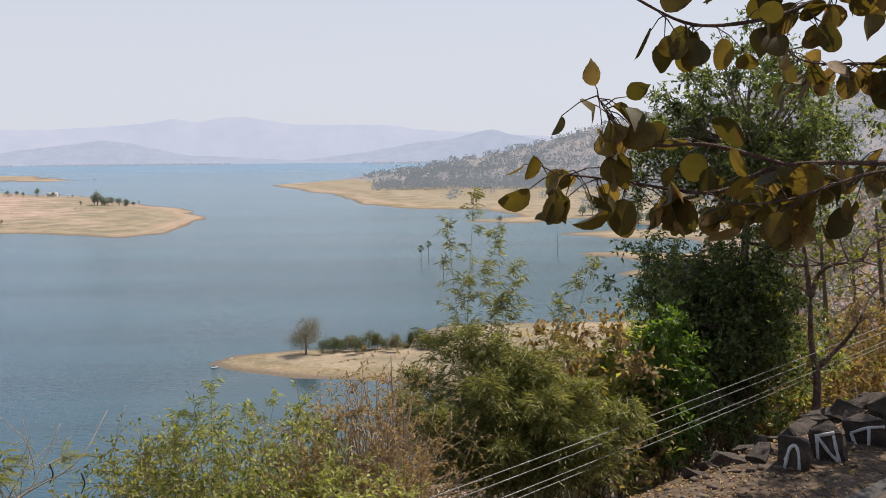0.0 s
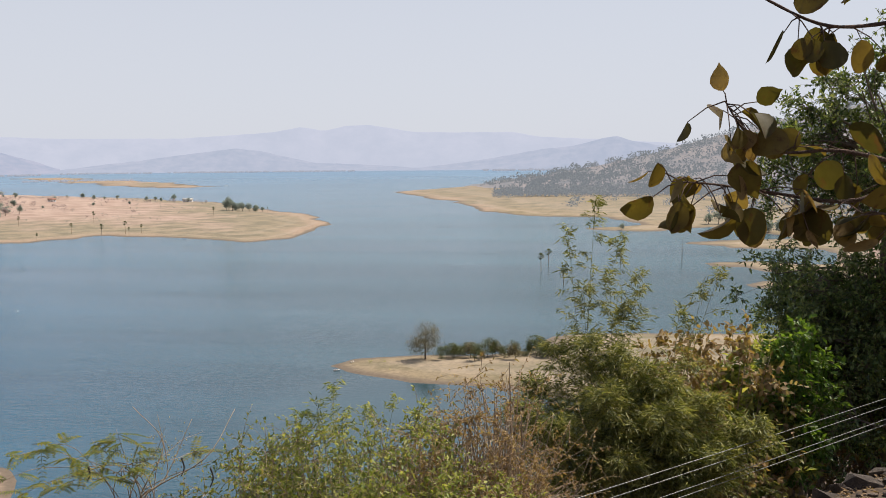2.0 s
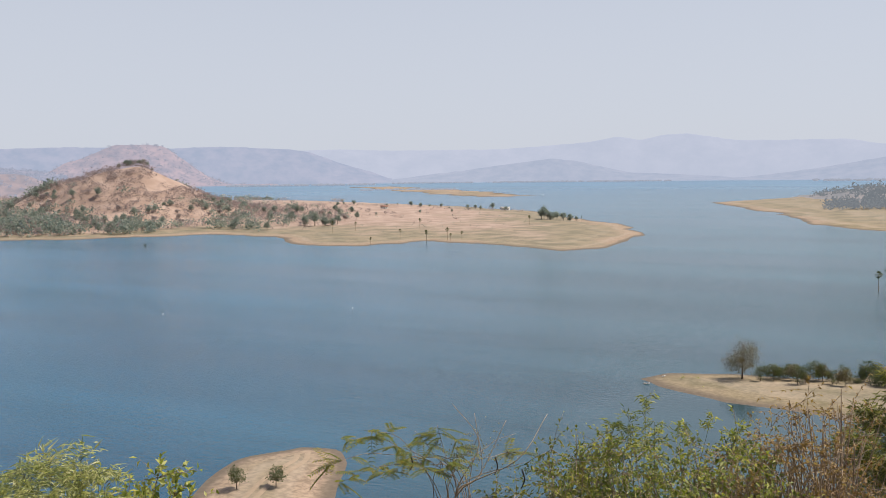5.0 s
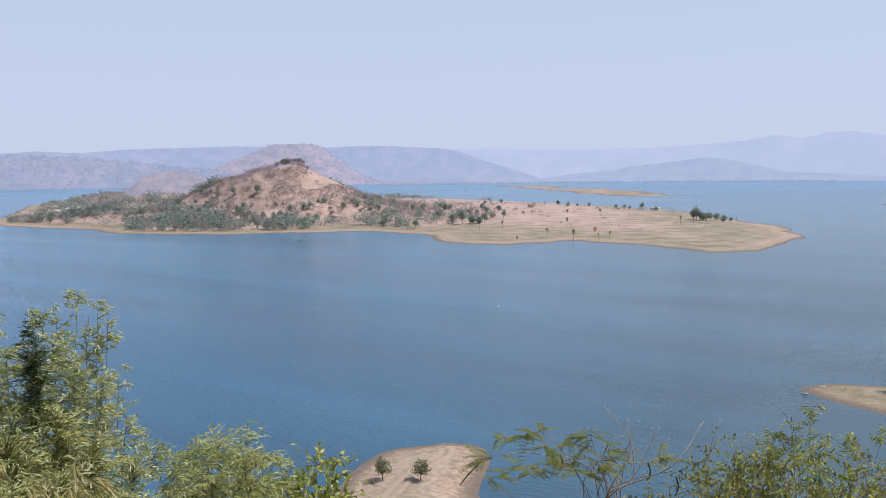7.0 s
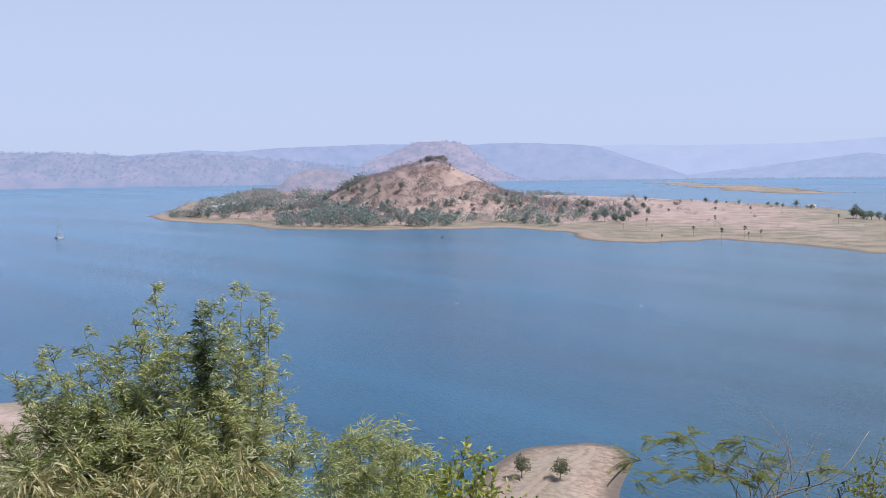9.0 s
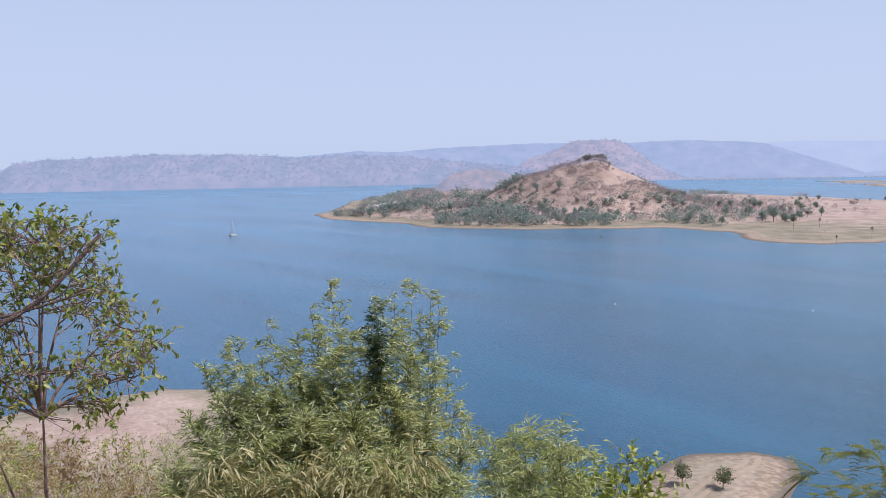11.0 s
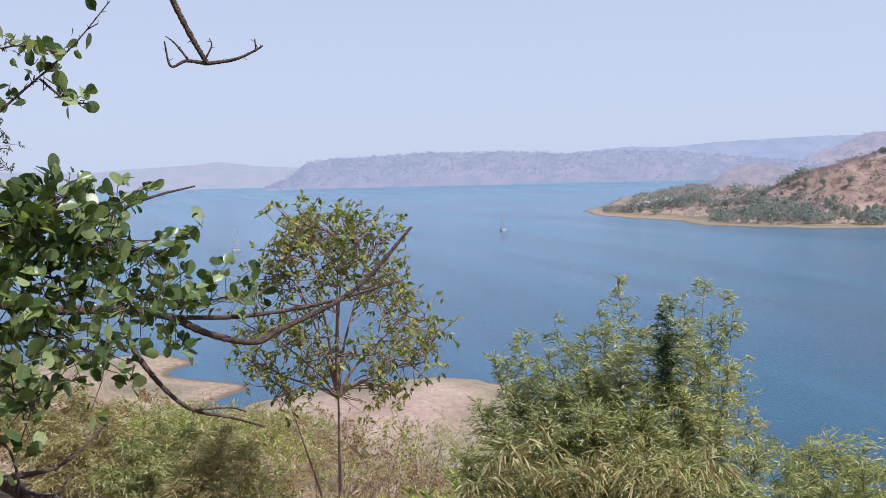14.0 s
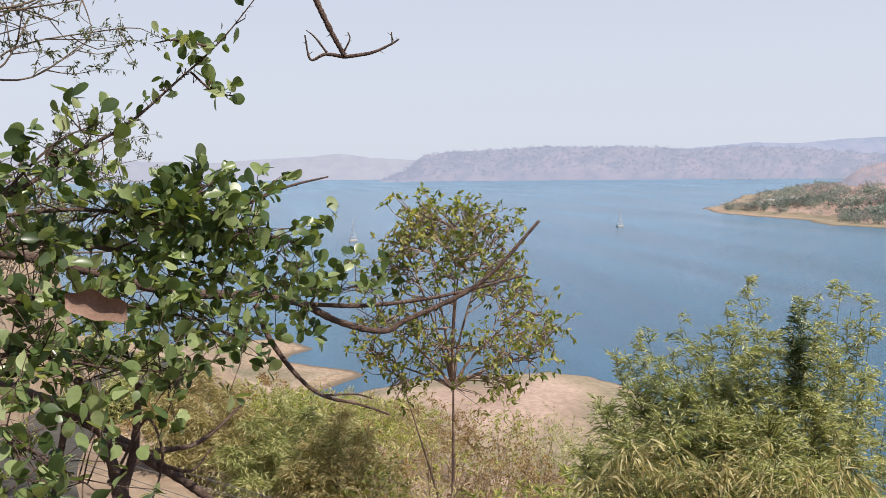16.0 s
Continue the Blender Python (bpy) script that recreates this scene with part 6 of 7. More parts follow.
leafy_tree("tree", base, [(0, 0, -0.3), (0.05, 0, fork_z * 0.5), (0, 0.03, fork_z)], cl, "ashy", "thin-crowned tree with sparse grey-green leaves", 501, per=36, leaf=0.11, ratio=0.52, rad=0.2, thick=0.045,
           bark="russet_bark", sub=5, per_twig=4, leaders=[[(0, 0.03, fork_z), (e_[0] * 0.2, e_[1] * 0.2, fork_z + (e_[2] - fork_z) * 0.3), (e_[0] * 0.55, e_[1] * 0.55, fork_z + (e_[2] - fork_z) * 0.62), e_] for e_ in lead_ends] + [[(0, 0, fork_z * 0.3), across * a * 0.45 + np.array([0, 0, fork_z * 0.68]), across * a + np.array([0, 0, near(0, -12.4, 14.0)[2] - base[2]])] for a in (-0.85,)])

# the fine-leaved grey tree at the western edge
base = ground_at(106.0, 13.0)
rng = np.random.default_rng(520)
cl = []
for k in range(34):
    b_, e = (rng.uniform(97.5, 109), rng.uniform(7.0, 13)) if k < 13 else (rng.uniform(96, 106), rng.uniform(-6, 1.5))
    cl.append(spot(b_, e, rng.uniform(12, 14)) - base)
leafy_tree("tree", base, [(0, 0, -0.3), (0.1, 0, 2.0), (0.5, 0.1, 4.5), (1.0, 0.2, 7.5)], cl, "grey_leaf", "fine-leaved greyish tree above the road", 521, per=150, leaf=0.075, ratio=0.34, rad=0.36, thick=0.06, sub=5)


# the feathery plant with pods
def feathery(b_, d, label):
    rng = np.random.default_rng(600)
    base = ground_at(b_, d)
    ob = thing("feathery_shrub", base, label, "shrub")
    leaves = Geo()
    ends = [(33.6, -16.4), (32.2, -15.9), (30.5, -16.8), (29.0, -16.0), (27.6, -15.6), (26.2, -16.6), (31.6, -18.6), (33.8, -18.9), (28.4, -18.2), (24.8, -15.8), (22.6, -16.2), (30.2, -17.8), (26.8, -17.6), (35.0, -18.0), (21.8, -17.4)]
    hub = spot(26.5, -20.0, d) - base
    for k, (eb, ee) in enumerate(ends):
        e_ = spot(eb, ee, d + rng.uniform(-0.5, 0.5)) - base
        g_ = Geo()
        bow = np.array([0, 0, 0.35 * np.linalg.norm((e_ - hub)[:2])])
        path = curve_through([[rng.normal() * 0.06, rng.normal() * 0.06, -0.1], hub + rng.normal(size=3) * 0.12, hub + (e_ - hub) * 0.55 + bow * 0.6, e_], 18)
        tube(g_, path, 0.0065, 0.002, 5)
        part("stem", g_, M["twig"], ob)
        if k in (9, 10):
            continue
        for j in range(8):
            st = path[rng.integers(13, 18)]
            dr = unit(rng.normal(size=3) * [1, 1, 0.35] + [0, 0, 0.05])
            ln = rng.uniform(0.17, 0.32)
            mid_path = np.array([st + dr * ln * q_ + [0, 0, -0.25 * ln * q_ * q_] for q_ in np.linspace(0, 1, 6)])
            tube(leaves, mid_path, 0.003, 0.001, 3)
            side = unit(np.cross(dr, [0, 0, 1.0]))
            for s_ in (-1, 1):
                q_ = np.linspace(0.15, 1.0, 9)
                pp = np.array([st + dr * ln * t_ + [0, 0, -0.25 * ln * t_ * t_] for t_ in q_])
                dd = np.repeat((side * s_ + dr * 0.4 + [0, 0, -0.1])[None], 9, 0)
                lance_leaves(leaves, pp, dd, np.repeat([[0, 0, 1.0]], 9, 0), 0.065 * (1.1 - 0.5 * np.abs(q_ - 0.5)), 0.022)
    part("foliage", leaves, M["feather"], ob)
    for (pb, pe, ln) in ((23.9, -17.6, 0.22), (29.3, -17.4, 0.20), (22.2, -18.3, 0.24)):
        g_ = Geo()
        p0 = spot(pb, pe, d) - base
        tube(g_, curve_through([p0, p0 + [0.03, 0, -ln * 0.5], p0 + [-0.02, 0.02, -ln]], 8), 0.011, 0.006, 5)
        part("pod", g_, M["pod"], ob, "curved black seed pod")
    # bare arching twigs with pale seeds
    for (tb, te) in ((25.2, -15.0), (23.2, -15.4), (20.6, -15.0), (26.6, -14.4), (22.0, -17.9)):
        e_ = spot(tb, te, d) - base
        g_ = Geo()
        tube(g_, curve_through([hub * 0.6, hub, hub + (e_ - hub) * 0.5 + rng.normal(size=3) * 0.2, e_], 16), 0.011, 0.003, 5)
        part("bare_stem", g_, M["twig"], ob)
    g_ = Geo()
    cs = np.array([spot(rng.normal(25.2, 1.1), rng.normal(-17.4, 0.7), d + rng.normal() * 0.2) - base for _ in range(170)])
    lumps(g_, cs, [(0.007, 0.007, 0.010)] * len(cs), rng)
    tagged(part("seed_cluster", g_, M["seed"], ob, "clusters of pale round seeds"), kind="stuff")


feathery(25.5, 11.0, "thin shrub with feathery leaves, seeds and black pods")


# ---- branches that reach into the view ----
def big_leaf_branch():
    """The browning broad-leaved boughs overhead."""
    rng = np.random.default_rng(700)
    root = spot(-36, 2, 3.4)
    ob = thing("leafy_bough", root, "overhanging bough with large browning leaves", "branch")
    runs = [[(-36, 0.5, 3.3), (-28, -0.8, 3.1), (-20.4, -1.0, 2.95), (-16.5, -2.6, 2.85), (-12.3, -2.2, 2.8), (-9.0, -1.7, 2.75), (-6.4, -1.5, 2.7)],
            [(-36, -1, 3.1), (-29, -1.4, 3.0), (-25.2, -1.4, 2.9), (-20.6, -3.0, 2.8), (-17.0, -3.4, 2.75)],
            [(-36, 8, 3.3), (-27, 9.2, 3.1), (-22.3, 8.4, 2.9), (-19.3, 7.4, 2.8), (-15.0, 7.2, 2.8), (-11.3, 9.0, 2.75), (-9.8, 9.7, 2.7)],
            [(-36, 4, 3.4), (-27, 4.3, 3.2), (-24.8, 4.6, 3.1), (-21.5, 4.8, 3.0), (-19.8, 5.8, 3.0)],
            [(-30, 11, 3.2), (-24, 10.6, 3.0), (-18, 10.2, 2.9), (-13, 10.4, 2.8)],
            [(-20.4, -1.0, 2.95), (-16, 0.2, 2.85), (-12.6, 0.2, 2.8), (-10.6, 1.4, 2.75), (-9.4, 3.2, 2.7)]]
    leaves = Geo()
    for k, run in enumerate(runs):
        path = curve_through([spot(*c) - root for c in run], 46)
        g_ = Geo()
        tube(g_, path, 0.010 if k < 3 else 0.007, 0.002, 6, 0.12, rng)
        part("twig", g_, M["thorn_bark"], ob)
        n_ = (74, 48, 44, 42, 26, 18)[k]
        f = np.sort(0.18 + (0.6 if k == 2 else 0.82) * rng.uniform(0, 1, n_) ** 1.35)
        if k in (0, 5):
            f = np.append(f, (0.9, 0.93, 0.945, 0.96, 0.97, 0.98, 0.99, 1.0))
        stalks = Geo()
        for ff in f:
            p = path[int(ff * 45)]
            side = unit(rng.normal(size=3) * [1, 0.6, 0.6] + [0, 0, -0.55])
            st = rng.uniform(0.03, 0.12)
            e_ = p + side * st
            tube(stalks, [p, p + side * st * 0.5 + [0, 0, 0.01], e_], 0.0022, 0.0014, 4)
            d = unit(side * 0.5 + rng.normal(size=3) * 0.45 + [0, 0, -0.65])
            ln = rng.uniform(0.055, 0.108)
            broad_leaves(leaves, e_[None], d[None], rand_dirs(rng, 1), ln, ln * rng.uniform(0.72, 0.95), rng, curl=0.3, fold=0.2, outline=ROUNDED if rng.uniform() < 0.6 else OVATE)
        tagged(part("stalk_tangle", stalks, M["thorn_bark"], ob), kind="stuff")
    part("foliage", leaves, M["teak"], ob)


big_leaf_branch()


def thorny(g, rng, path, r, every=0.035):
    """Thorns along a branch."""
    seg = np.linalg.norm(np.diff(path, axis=0), axis=1).sum()
    for f in np.arange(every, seg, every):
        i = min(int(f / seg * (len(path) - 1)), len(path) - 2)
        d = unit(path[i + 1] - path[i])
        out = unit(np.cross(d, rng.normal(size=3)) + d * 0.3)
        p = path[i] + (path[i + 1] - path[i]) * rng.uniform()
        tube(g, [p, p + out * rng.uniform(0.010, 0.028)], max(r * 0.4, 0.002), 0.0004, 4)


def thorn_branch(name, label, runs, r0, seed, later=True):
    rng = np.random.default_rng(seed)
    root = near(*runs[0][0], later)
    ob = thing(name, root, label, "branch", "thorny branches")
    for run, rs in zip(runs, r0):
        pts = [near(*c, later) - root for c in run]
        path = curve_through(pts, 12 * len(pts))
        g_ = Geo()
        tube(g_, path, rs[0], rs[1], 7, 0.14, rng)
        thorny(g_, rng, path, rs[1])
        part("twig", g_, M["thorn_bark"], ob)
    return ob


D1 = 3.7
thorn_branch("thorny_branch", "bare forked thorny twig hanging overhead", [
    [(88, 16, D1), (86.4, 11.5, D1), (85.9, 10.1, D1), (85.0, 8.2, D1), (84.2, 6.75, D1)],
    [(84.2, 6.75, D1), (85.4, 6.9, D1), (86.3, 6.6, D1), (86.6, 8.0, D1)],
    [(85.3, 7.0, D1), (86.0, 7.9, D1), (86.5, 8.3, D1)],
    [(84.2, 6.75, D1), (82.6, 7.0, D1), (81.4, 7.5, D1), (80.9, 7.8, D1)],
    [(81.3, 7.5, D1), (81.35, 8.2, D1)],
    [(84.3, 7.0, D1), (83.9, 7.8, D1), (84.0, 8.2, D1)]],
    [(0.016, 0.009), (0.008, 0.003), (0.005, 0.002), (0.008, 0.003), (0.004, 0.002), (0.004, 0.002)], 710)

D2 = 4.4
fork = [[(108, -4, 4.2), (102, -5.0, 4.3), (95, -7.2, D2), (89.5, -7.7, D2), (87.2, -8.3, D2), (84.8, -9.5, D2), (82.2, -10.1, D2), (80.6, -9.4, D2), (77.2, -7.9, D2), (75.0, -6.3, D2), (72.4, -3.4, D2)],
        [(87.2, -8.3, D2), (83.5, -8.5, D2), (79.8, -8.2, D2), (76.6, -7.6, D2), (73.2, -6.7, D2)],
        [(90, -8.2, D2), (89.2, -10.3, D2), (87.6, -12.6, D2), (86.0, -13.9, D2), (83.8, -14.5, D2), (81.8, -15.2, D2)],
        [(86.0, -13.9, D2), (84.0, -13.9, D2), (82.9, -14.2, D2)],
        [(92.5, -3.2, D2), (89.5, -1.7, D2), (87.6, -1.0, D2), (85.4, -0.5, D2)],
        [(88.6, -1.4, D2), (88.0, -0.6, D2)], [(76.2, -7.2, D2), (75.0, -7.0, D2), (74.0, -6.2, D2)]]
thorn_branch("thorny_branch", "long thorny branch forking over the slope", fork, [(0.026, 0.008), (0.013, 0.005), (0.015, 0.005), (0.006, 0.003), (0.011, 0.004), (0.005, 0.002), (0.006, 0.003)], 711)

low_runs = [[(110, -10, 4.0), (104.4, -12.0, 4.0), (100.6, -14.0, 4.0), (96.2, -17.2, 4.1), (93.5, -19.2, 4.2), (90, -22, 4.3)],
            [(101.6, -13.4, 4.0), (97.6, -16.2, 4.0), (94.5, -16.4, 4.0), (92.4, -15.4, 4.0)],
            [(101, -13.8, 4.0), (101.8, -17.5, 4.0), (102.6, -22, 4.0)], [(96.3, -17.1, 4.1), (94.2, -17.8, 4.0), (92.9, -16.6, 4.0)]]
thorn_branch("thorny_branch", "dark gnarled low branch beside the road", low_runs, [(0.035, 0.014), (0.014, 0.004), (0.016, 0.008), (0.009, 0.003)], 712)

base_runs = [[(99.6, -27, 3.7), (99.3, -23.0, 3.7), (98.4, -19.5, 3.7), (98.8, -16.5, 3.7), (100.4, -12.0, 3.6)],
             [(98.6, -27, 3.75), (97.7, -22.6, 3.7), (98.2, -19.0, 3.7), (97.4, -16.2, 3.7), (97.0, -12.6, 3.6)],
             [(98.9, -18.0, 3.7), (96.6, -16.6, 3.8), (93.6, -16.2, 3.9), (91.0, -14.2, 4.0)],
             [(98.3, -18.6, 3.7), (96.2, -20.4, 3.7), (93.4, -21.0, 3.7), (90.6, -20.2, 3.8)],
             [(98.6, -17.4, 3.65), (99.6, -14.6, 3.6), (101.6, -13.4, 3.5)],
             [(98.2, -17.0, 3.6), (96.6, -14.6, 3.5), (95.8, -16.8, 3.45), (96.6, -19.4, 3.5), (98.0, -21.4, 3.55)]]
thorn_branch("thorny_branch", "tangle of tan stems at the foot of the bough", base_runs, [(0.042, 0.016), (0.030, 0.012), (0.014, 0.005), (0.012, 0.004), (0.012, 0.006), (0.006, 0.003)], 713)


def round_leaf_bough():
    """The near bough with round green leaves."""
    rng = np.random.default_rng(720)
    root = near(112, -2, 3.4, True)
    ob = thing("leafy_bough", root, "thorny bough dense with round green leaves", "branch")
    runs = [[(112, -3, 3.2), (104, -1.4, 3.2), (100.3, 0.9, 3.3), (97.2, 2.6, 3.3), (94.2, 5.2, 3.3), (91.6, 7.6, 3.3), (89.4, 10.2, 3.3)],
            [(110, -5, 3.4), (103, -4.0, 3.4), (98, -4.6, 3.5), (94, -5.4, 3.6), (91, -6.4, 3.8), (88, -7.2, 4.0), (85.4, -7.4, 4.2), (83.2, -7.3, 4.3)],
            [(108, -7, 3.3), (102, -7.4, 3.3), (97, -8.0, 3.4), (93, -9.2, 3.5), (90.6, -10.6, 3.6)],
            [(108, -3, 3.5), (101, -2.2, 3.5), (96, -2.6, 3.5), (92.4, -2.6, 3.6), (89.6, -3.8, 3.7), (87.4, -4.6, 3.8)],
            [(106, -10, 3.2), (102, -10.6, 3.2), (98, -11.6, 3.3), (94, -12.0, 3.4)],
            [(108, -12, 3.0), (104.5, -14.5, 3.0), (102, -16.5, 3.0), (100, -18, 3.0)],
            [(104, -1.4, 3.2), (101, 1.6, 3.2), (98.5, 2.8, 3.2)], [(98, -4.6, 3.5), (95.5, -3.4, 3.4), (93, -1.2, 3.4), (92.3, -0.8, 3.4)],
            [(94, -5.4, 3.6), (91.5, -4.2, 3.5), (90, -3.4, 3.5)], [(93.4, 5.8, 3.3), (92, 4.6, 3.3), (90.6, 4.4, 3.3)], [(92.0, 7.2, 3.3), (94, 7.6, 3.2), (95.4, 7.4, 3.2)]]
    leaves = Geo()
    counts = (60, 540, 420, 540, 360, 240, 90, 160, 100, 18, 18)
    for k, run in enumerate(runs):
        pts = [near(*c, True) - root for c in run]
        path = curve_through(pts, 50)
        g_ = Geo()
        tube(g_, path, 0.009 if k < 6 else 0.005, 0.002, 6, 0.12, rng)
        thorny(g_, rng, path, 0.004, 0.05)
        part("twig", g_, M["thorn_bark"], ob)
        tw = Geo()
        spread = 0.155 if 0 < k < 6 else 0.08
        if k in (9, 10):
            spread = 0.03
        placed = 0
        while placed < counts[k]:
            f = rng.uniform(0.12, 1.0) if k else (rng.uniform(0.12, 1.0) ** 1.4)
            p = path[int(f * 49)]
            e_ = p + rand_dirs(rng, 1)[0] * spread * 1.7 * rng.uniform() ** 0.5 * (1 if k or f < 0.45 else 0.4)
            tube(tw, [p, (p + e_) / 2 + rng.normal(size=3) * 0.015, e_], 0.0025, 0.0012, 4)
            m_ = rng.integers(2, 4) if k in (0, 9, 10) else rng.integers(3, 7)
            pp = e_ + rng.normal(size=(m_, 3)) * 0.014
            dd = unit(rng.normal(size=(m_, 3)) + [0, 0, 0.25])
            ln = rng.uniform(0.03, 0.066, m_) * (0.75 if k in (0, 9, 10) and f > 0.4 else 1.0)
            broad_leaves(leaves, pp + dd * 0.012, dd, rand_dirs(rng, m_, 1.0), ln, ln * rng.uniform(0.66, 0.85, m_), rng, curl=0.12, fold=0.14, stalk=0.012, outline=ROUNDED)
            placed += m_
        tagged(part("twig_tangle", tw, M["thorn_bark"], ob), kind="stuff")
    part("foliage", leaves, M["round"], ob)
    # dead curled leaf caught on the twigs
    rng = np.random.default_rng(9)
    n_ = 12
    c0 = near(100.9, -7.5, 2.95, True)
    cl_ = Geo()
    ax = unit(near(97.4, -8.4, 2.95, True) - c0)
    upv = np.array([0, 0, 1.0])
    fw = np.cross(ax, upv)
    vv = []
    for i in range(n_):
        f = i / (n_ - 1)
        for j in range(6):
            a = -1.0 + (2.1 + 0.5 * math.sin(f * 2.6)) * j / 5
            rr_ = 0.045 * (0.55 + 0.5 * max(math.sin(f * 3.14), 0.0) ** 0.5 + 0.05 * math.sin(f * 17))
            vv.append(ax * f * 0.18 + upv * math.sin(a) * rr_ - fw * math.cos(a) * rr_ * 0.7 + upv * 0.008 * math.sin(f * 11 + j * 0.6) * (0.2 + 0.8 * j / 5))
    q_ = [[i * 6 + j, (i + 1) * 6 + j, (i + 1) * 6 + j + 1, i * 6 + j + 1] for i in range(n_ - 1) for j in range(5)]
    cl_.add(np.array(vv), None, q_)
    solid("dead_leaf", cl_, M["dead_leaf"], "large curled brown dead leaf caught in twigs", "leaf", place=c0, smooth=True)


round_leaf_bough()


# ---- the road, its stones and the cables ----
g = Geo()
us = np.arange(-60, 90, 1.0)
ss = np.linspace(2.75, 5.4, 9)
uu, sg = np.meshgrid(us, ss, indexing="ij")
sg = sg + 0.12 * bumps(uu, sg, 3, 2, 4) * (np.abs(sg - 4.1) > 1.2)
sb = sg + road_bend(uu)
x = uu * ROAD_U[0] + sb * ROAD_N[0]
y = uu * ROAD_U[1] + sb * ROAD_N[1]
z = 50.35 + 0.03 * uu + 0.13 + 0.03 * np.cos((sg - 4.1) * 0.8)
n, m = uu.shape
i, j = np.meshgrid(np.arange(n - 1), np.arange(m - 1), indexing="ij")
q = np.stack([i * m + j, (i + 1) * m + j, (i + 1) * m + j + 1, i * m + j + 1], -1).reshape(-1, 4)
g.add(np.stack([x, y, z], -1).reshape(-1, 3), None, q)
solid("road", g, M["asphalt"], "narrow dusty asphalt hill road", "road", kind="structure", smooth=True)


def rock(name, place, size, turn, seed, label, strokes=()):
    """A broken basalt block, flat-sided and chipped; strokes are white marks painted on its lakeside face."""
    rng = np.random.default_rng(seed)
    bm = bmesh.new()
    pts = rng.uniform(-1, 1, (22, 3))
    pts = pts / np.maximum(np.abs(pts).max(axis=1, keepdims=True), 1e-6) * rng.uniform(0.72, 1.0, (22, 1))
    pts[:, 1] = np.maximum(pts[:, 1], -0.55)
    face = [(sx * rng.uniform(0.55, 0.8), -0.62 + 0.09 * (sz > 0), sz * rng.uniform(0.6, 0.85)) for sx in (-1, 1) for sz in (-1, 1)]
    for c in [*pts, *face]:
        bm.verts.new(np.asarray(c) * size)
    hull = bmesh.ops.convex_hull(bm, input=bm.verts[:])
    bmesh.ops.delete(bm, geom=[v_ for v_ in hull["geom_interior"] if isinstance(v_, bmesh.types.BMVert)], context="VERTS")
    bmesh.ops.bevel(bm, geom=bm.edges[:], offset=0.035 * min(size), segments=1, affect="EDGES")
    bmesh.ops.subdivide_edges(bm, edges=[e_ for e_ in bm.edges if e_.calc_length() > 0.22], cuts=2, use_grid_fill=True)
    for v_ in bm.verts:
        v_.co += 0.05 * noise.noise_vector(v_.co * 3.5 + Vector((seed, 0, 0))) + 0.02 * noise.noise_vector(v_.co * 11.0 + Vector((0, seed, 0)))
    me = bpy.data.meshes.new(name)
    bm.to_mesh(me)
    bm.free()
    me.materials.append(M["rock"])
    ob = new(name, me)
    tip = 0.16 if strokes else 0.45
    ob.matrix_world = Matrix.Translation(place) @ Matrix.Rotation(turn, 4, "Z") @ Euler((rng.uniform(-tip, tip), rng.uniform(-tip, tip), 0)).to_matrix().to_4x4()
    tagged(ob, label, "rock", "roadside stones")
    for st in strokes:
        g_ = Geo()
        pts = curve_through([(px * size[0], -0.615 * size[1] - 0.012, pz * size[2]) for px, pz in st], 8)
        w_ = 0.021
        vv = []
        for p_, d_ in zip(pts, unit(np.gradient(pts, axis=0))):
            o_ = np.cross(d_, [0, 1, 0]) * w_ * rng.uniform(0.75, 1.2)
            yo = 0.15 * p_[2] / size[2] * size[1] * 0.6
            for s_, dy in ((1, 0.0), (-1, 0.0), (-1, 0.03), (1, 0.03)):
                vv.append(p_ + o_ * s_ + [0, yo + dy - 0.01, 0])
        nn = len(pts)
        q_ = [[i * 4 + j, (i + 1) * 4 + j, (i + 1) * 4 + (j + 1) % 4, i * 4 + (j + 1) % 4] for i in range(nn - 1) for j in range(4)]
        q_ += [[0, 1, 2, 3], [nn * 4 - 1, nn * 4 - 2, nn * 4 - 3, nn * 4 - 4]]
        g_.add(np.array(vv), None, q_)
        part("painted_mark", g_, M["paint"], ob, "stroke of worn white paint")
    return ob


def stone_at(b_, e, d, size, seed, label, strokes=(), turn=None, lift=0.0):
    p = spot(b_, e, d)
    zz = float(height(np.array([p[0]]), np.array([p[1]]))[0])
    return rock("rock", (p[0], p[1], zz + size[2] * 0.45 + lift), size, radians(b_ - 8) if turn is None else turn, seed, label, strokes)


ARCH = [[(-0.45, -0.6), (-0.3, 0.35), (0.0, 0.62)], [(0.0, 0.62), (0.25, 0.3), (0.42, -0.55)]]
GATE = [[(-0.5, -0.6), (-0.42, 0.5)], [(-0.42, 0.5), (0.0, -0.1), (0.42, -0.55)], [(0.42, -0.55), (0.3, 0.5)], [(-0.5, 0.5), (0.35, 0.6)]]
TEE = [[(-0.6, 0.1), (0.0, 0.4), (0.6, 0.5)], [(0.05, 0.4), (0.0, -0.5)], [(-0.6, 0.1), (-0.45, -0.5)]]
stone_at(-21.4, -17.6, 13.7, (0.22, 0.25, 0.29), 1, "dark roadside stone with a white painted arch", ARCH)
stone_at(-23.3, -17.0, 14.2, (0.30, 0.3, 0.36), 2, "dark roadside stone with white painted strokes", GATE)
stone_at(-25.4, -16.2, 15.0, (0.38, 0.3, 0.30), 3, "dark roadside stone with white painted strokes", TEE)
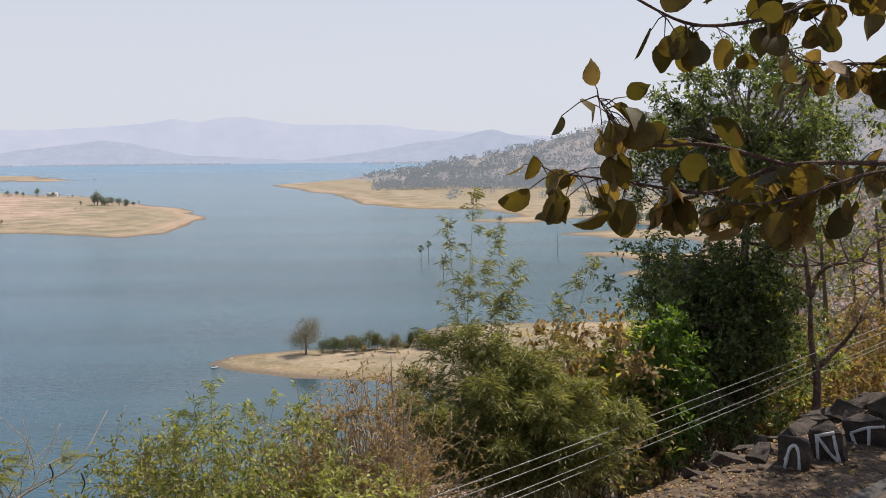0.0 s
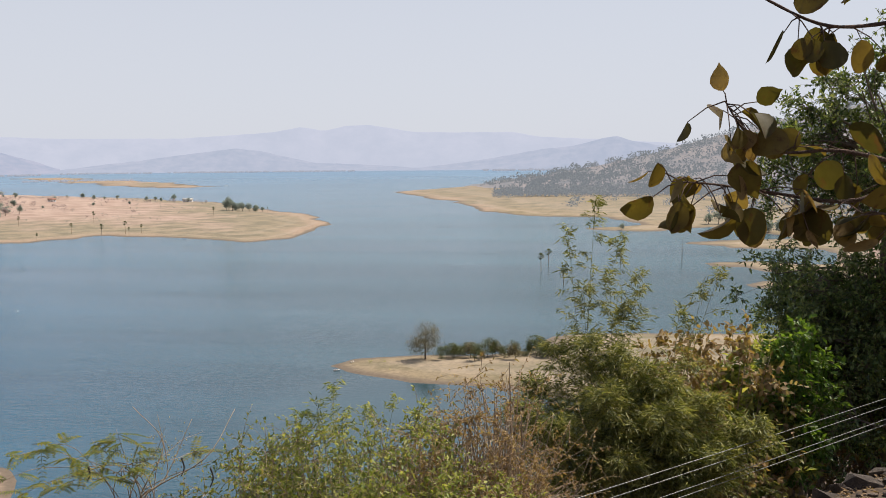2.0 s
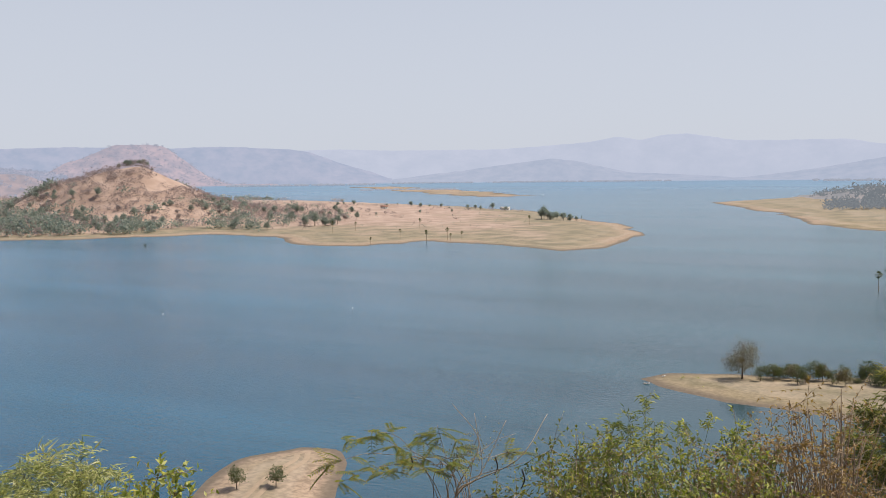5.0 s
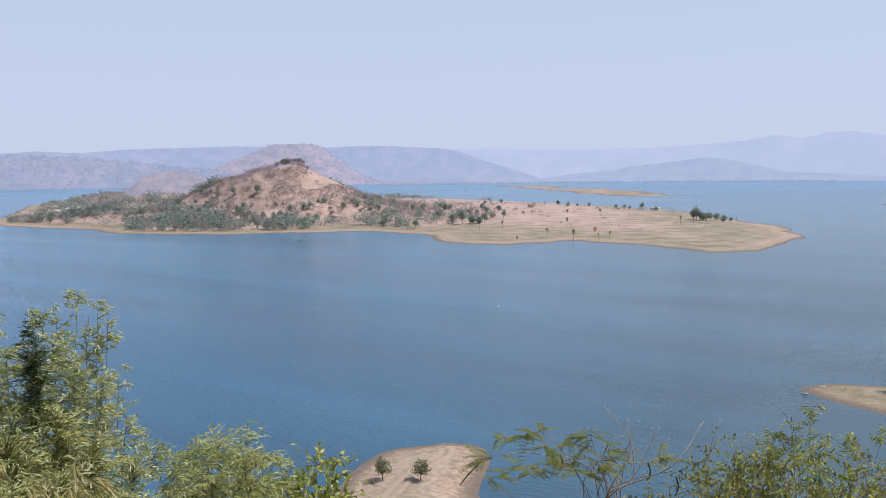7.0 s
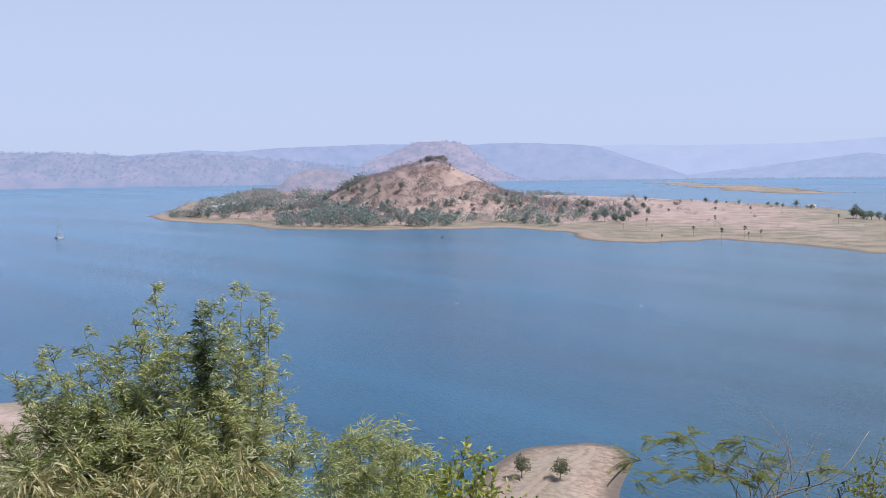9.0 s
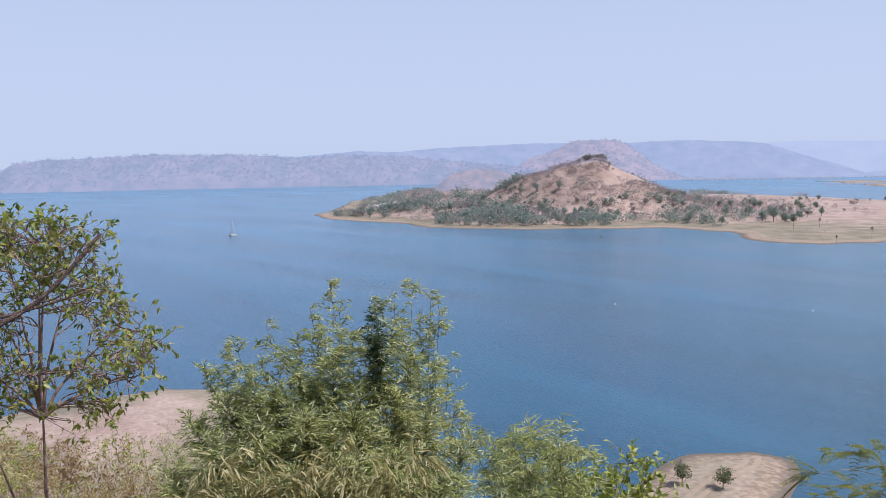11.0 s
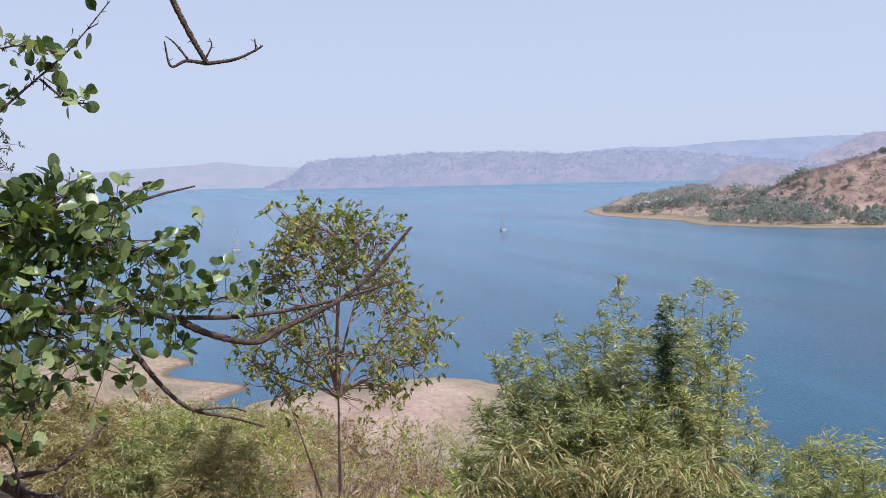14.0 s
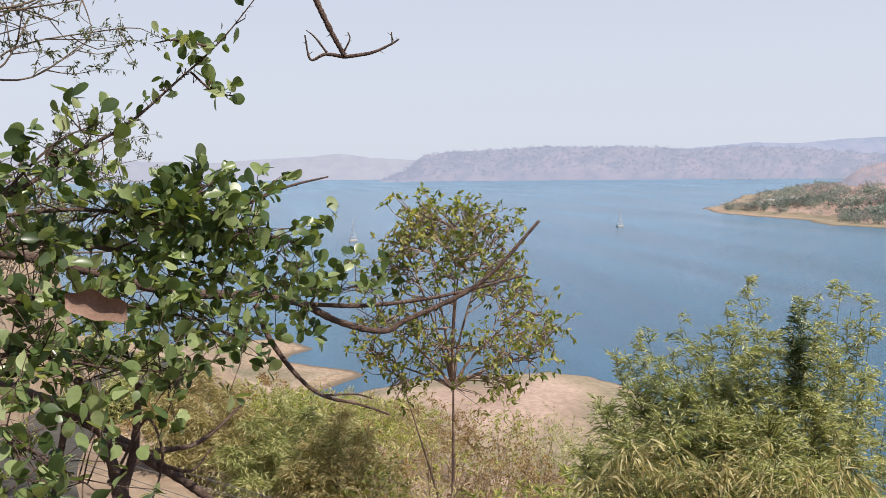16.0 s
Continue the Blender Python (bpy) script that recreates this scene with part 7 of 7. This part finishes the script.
for k, (b_, d, sx, sy, sz) in enumerate(((-17.6, 13.0, 0.55, 0.4, 0.24), (-19.4, 13.2, 0.5, 0.4, 0.22), (-22.6, 15.6, 0.6, 0.5, 0.42), (-24.6, 16.2, 0.55, 0.5, 0.5), (-20.9, 16.0, 0.5, 0.4, 0.3),
                                         (-23.6, 17.6, 0.6, 0.5, 0.42), (-25.6, 17.4, 0.5, 0.5, 0.5), (-27.0, 16.4, 0.6, 0.5, 0.5), (-18.6, 14.4, 0.35, 0.3, 0.2), (-15.6, 13.0, 0.4, 0.3, 0.2),
                                         (-23.0, 16.6, 0.7, 0.55, 0.5), (-24.0, 15.4, 0.5, 0.45, 0.4), (-21.6, 15.0, 0.75, 0.5, 0.34), (-26.2, 15.8, 0.6, 0.5, 0.5), (-22.0, 17.2, 0.6, 0.5, 0.4), (-25.0, 20.4, 0.7, 0.5, 0.5), (-19.8, 15.4, 0.55, 0.4, 0.26),
                                         (-24.9, 18.8, 0.5, 0.4, 0.4), (-26.6, 19.2, 0.7, 0.5, 0.45), (-16.4, 14.0, 0.3, 0.3, 0.16), (-20.2, 14.6, 0.3, 0.26, 0.18))):
    stone_at(b_, 0, d, (sx * 0.5, sy * 0.5, sz * 0.5), 20 + k, "broken dark basalt block at the road's edge", turn=k * 1.1)
stone_at(-20.9, 0, 13.0, (0.12, 0.1, 0.14), 51, "small stone with a white painted end", [[(-0.3, -0.4), (0.0, 0.5)]])
for k, (b_, d, s_) in enumerate(((102.5, 23.0, 0.35), (101.2, 22.6, 0.3), (103.8, 23.6, 0.4), (100.0, 21.6, 0.3), (98.6, 20.6, 0.34))):
    stone_at(b_, 0, d, (s_, s_ * 0.8, s_ * 0.9), 60 + k, "pale-marked roadside stone at the bend", [[(-0.4, -0.3), (0.0, 0.5), (0.4, -0.3)]], turn=radians(b_))

# litter on the road's shoulder
rng = np.random.default_rng(800)
g = Geo()
n = 13000
u = rng.uniform(-4, 26, n)
s = rng.normal(6.9, 1.0, n)
x, y = u * ROAD_U[0] + s * ROAD_N[0], u * ROAD_U[1] + s * ROAD_N[1]
p = np.stack([x, y, height(x, y) + 0.02], -1)
lance_leaves(g, p, rand_dirs(rng, n) * [1, 1, 0.2], rand_dirs(rng, n, 3), rng.uniform(0.03, 0.09, n), rng.uniform(0.02, 0.045, n))
solid("leaf_litter", g, M["fallen"], "fallen brown leaves on the shoulder of the road", "leaf litter", kind="stuff")

rng = np.random.default_rng(810)
g = Geo()
n = 1500
u = rng.uniform(-2, 24, n)
s = rng.normal(7.3, 0.75, n)
x, y = u * ROAD_U[0] + s * ROAD_N[0], u * ROAD_U[1] + s * ROAD_N[1]
sz = 0.012 + 0.055 * rng.uniform(0, 1, n) ** 3
lumps(g, np.stack([x, y, height(x, y) + sz * 0.3], -1), np.stack([sz * rng.uniform(0.8, 1.5, n), sz, sz * rng.uniform(0.4, 0.8, n)], -1), rng)
solid("rubble", g, M["rubble"], "small broken stones along the road's shoulder", "stones", kind="stuff")

# four cables over the slope, between poles out of sight
c0, c1 = np.array([10.3, 19.4]), np.array([-11.3, 0.0])
for k in range(4):
    g = Geo()
    a = c0 + (c0 - c1) * 0.9
    b2 = c1 + (c1 - c0) * 0.9
    f = np.linspace(0, 1, 60)[:, None]
    xy = a + (b2 - a) * f
    z0, z1 = 52.75 - 0.15 * k + 0.45, 51.35 - 0.16 * k + 0.15
    z = z0 + (z1 - z0) * f - 1.25 * 4 * f * (1 - f)
    off = ROAD_N * (0.0, 0.05, -0.04, 0.08)[k]
    tube(g, np.hstack([xy + off, z]), 0.0055, 0.0055, 5)
    solid("overhead_cable", g, M["cable"], "thin grey overhead cable above the slope", "cable", "overhead cables")
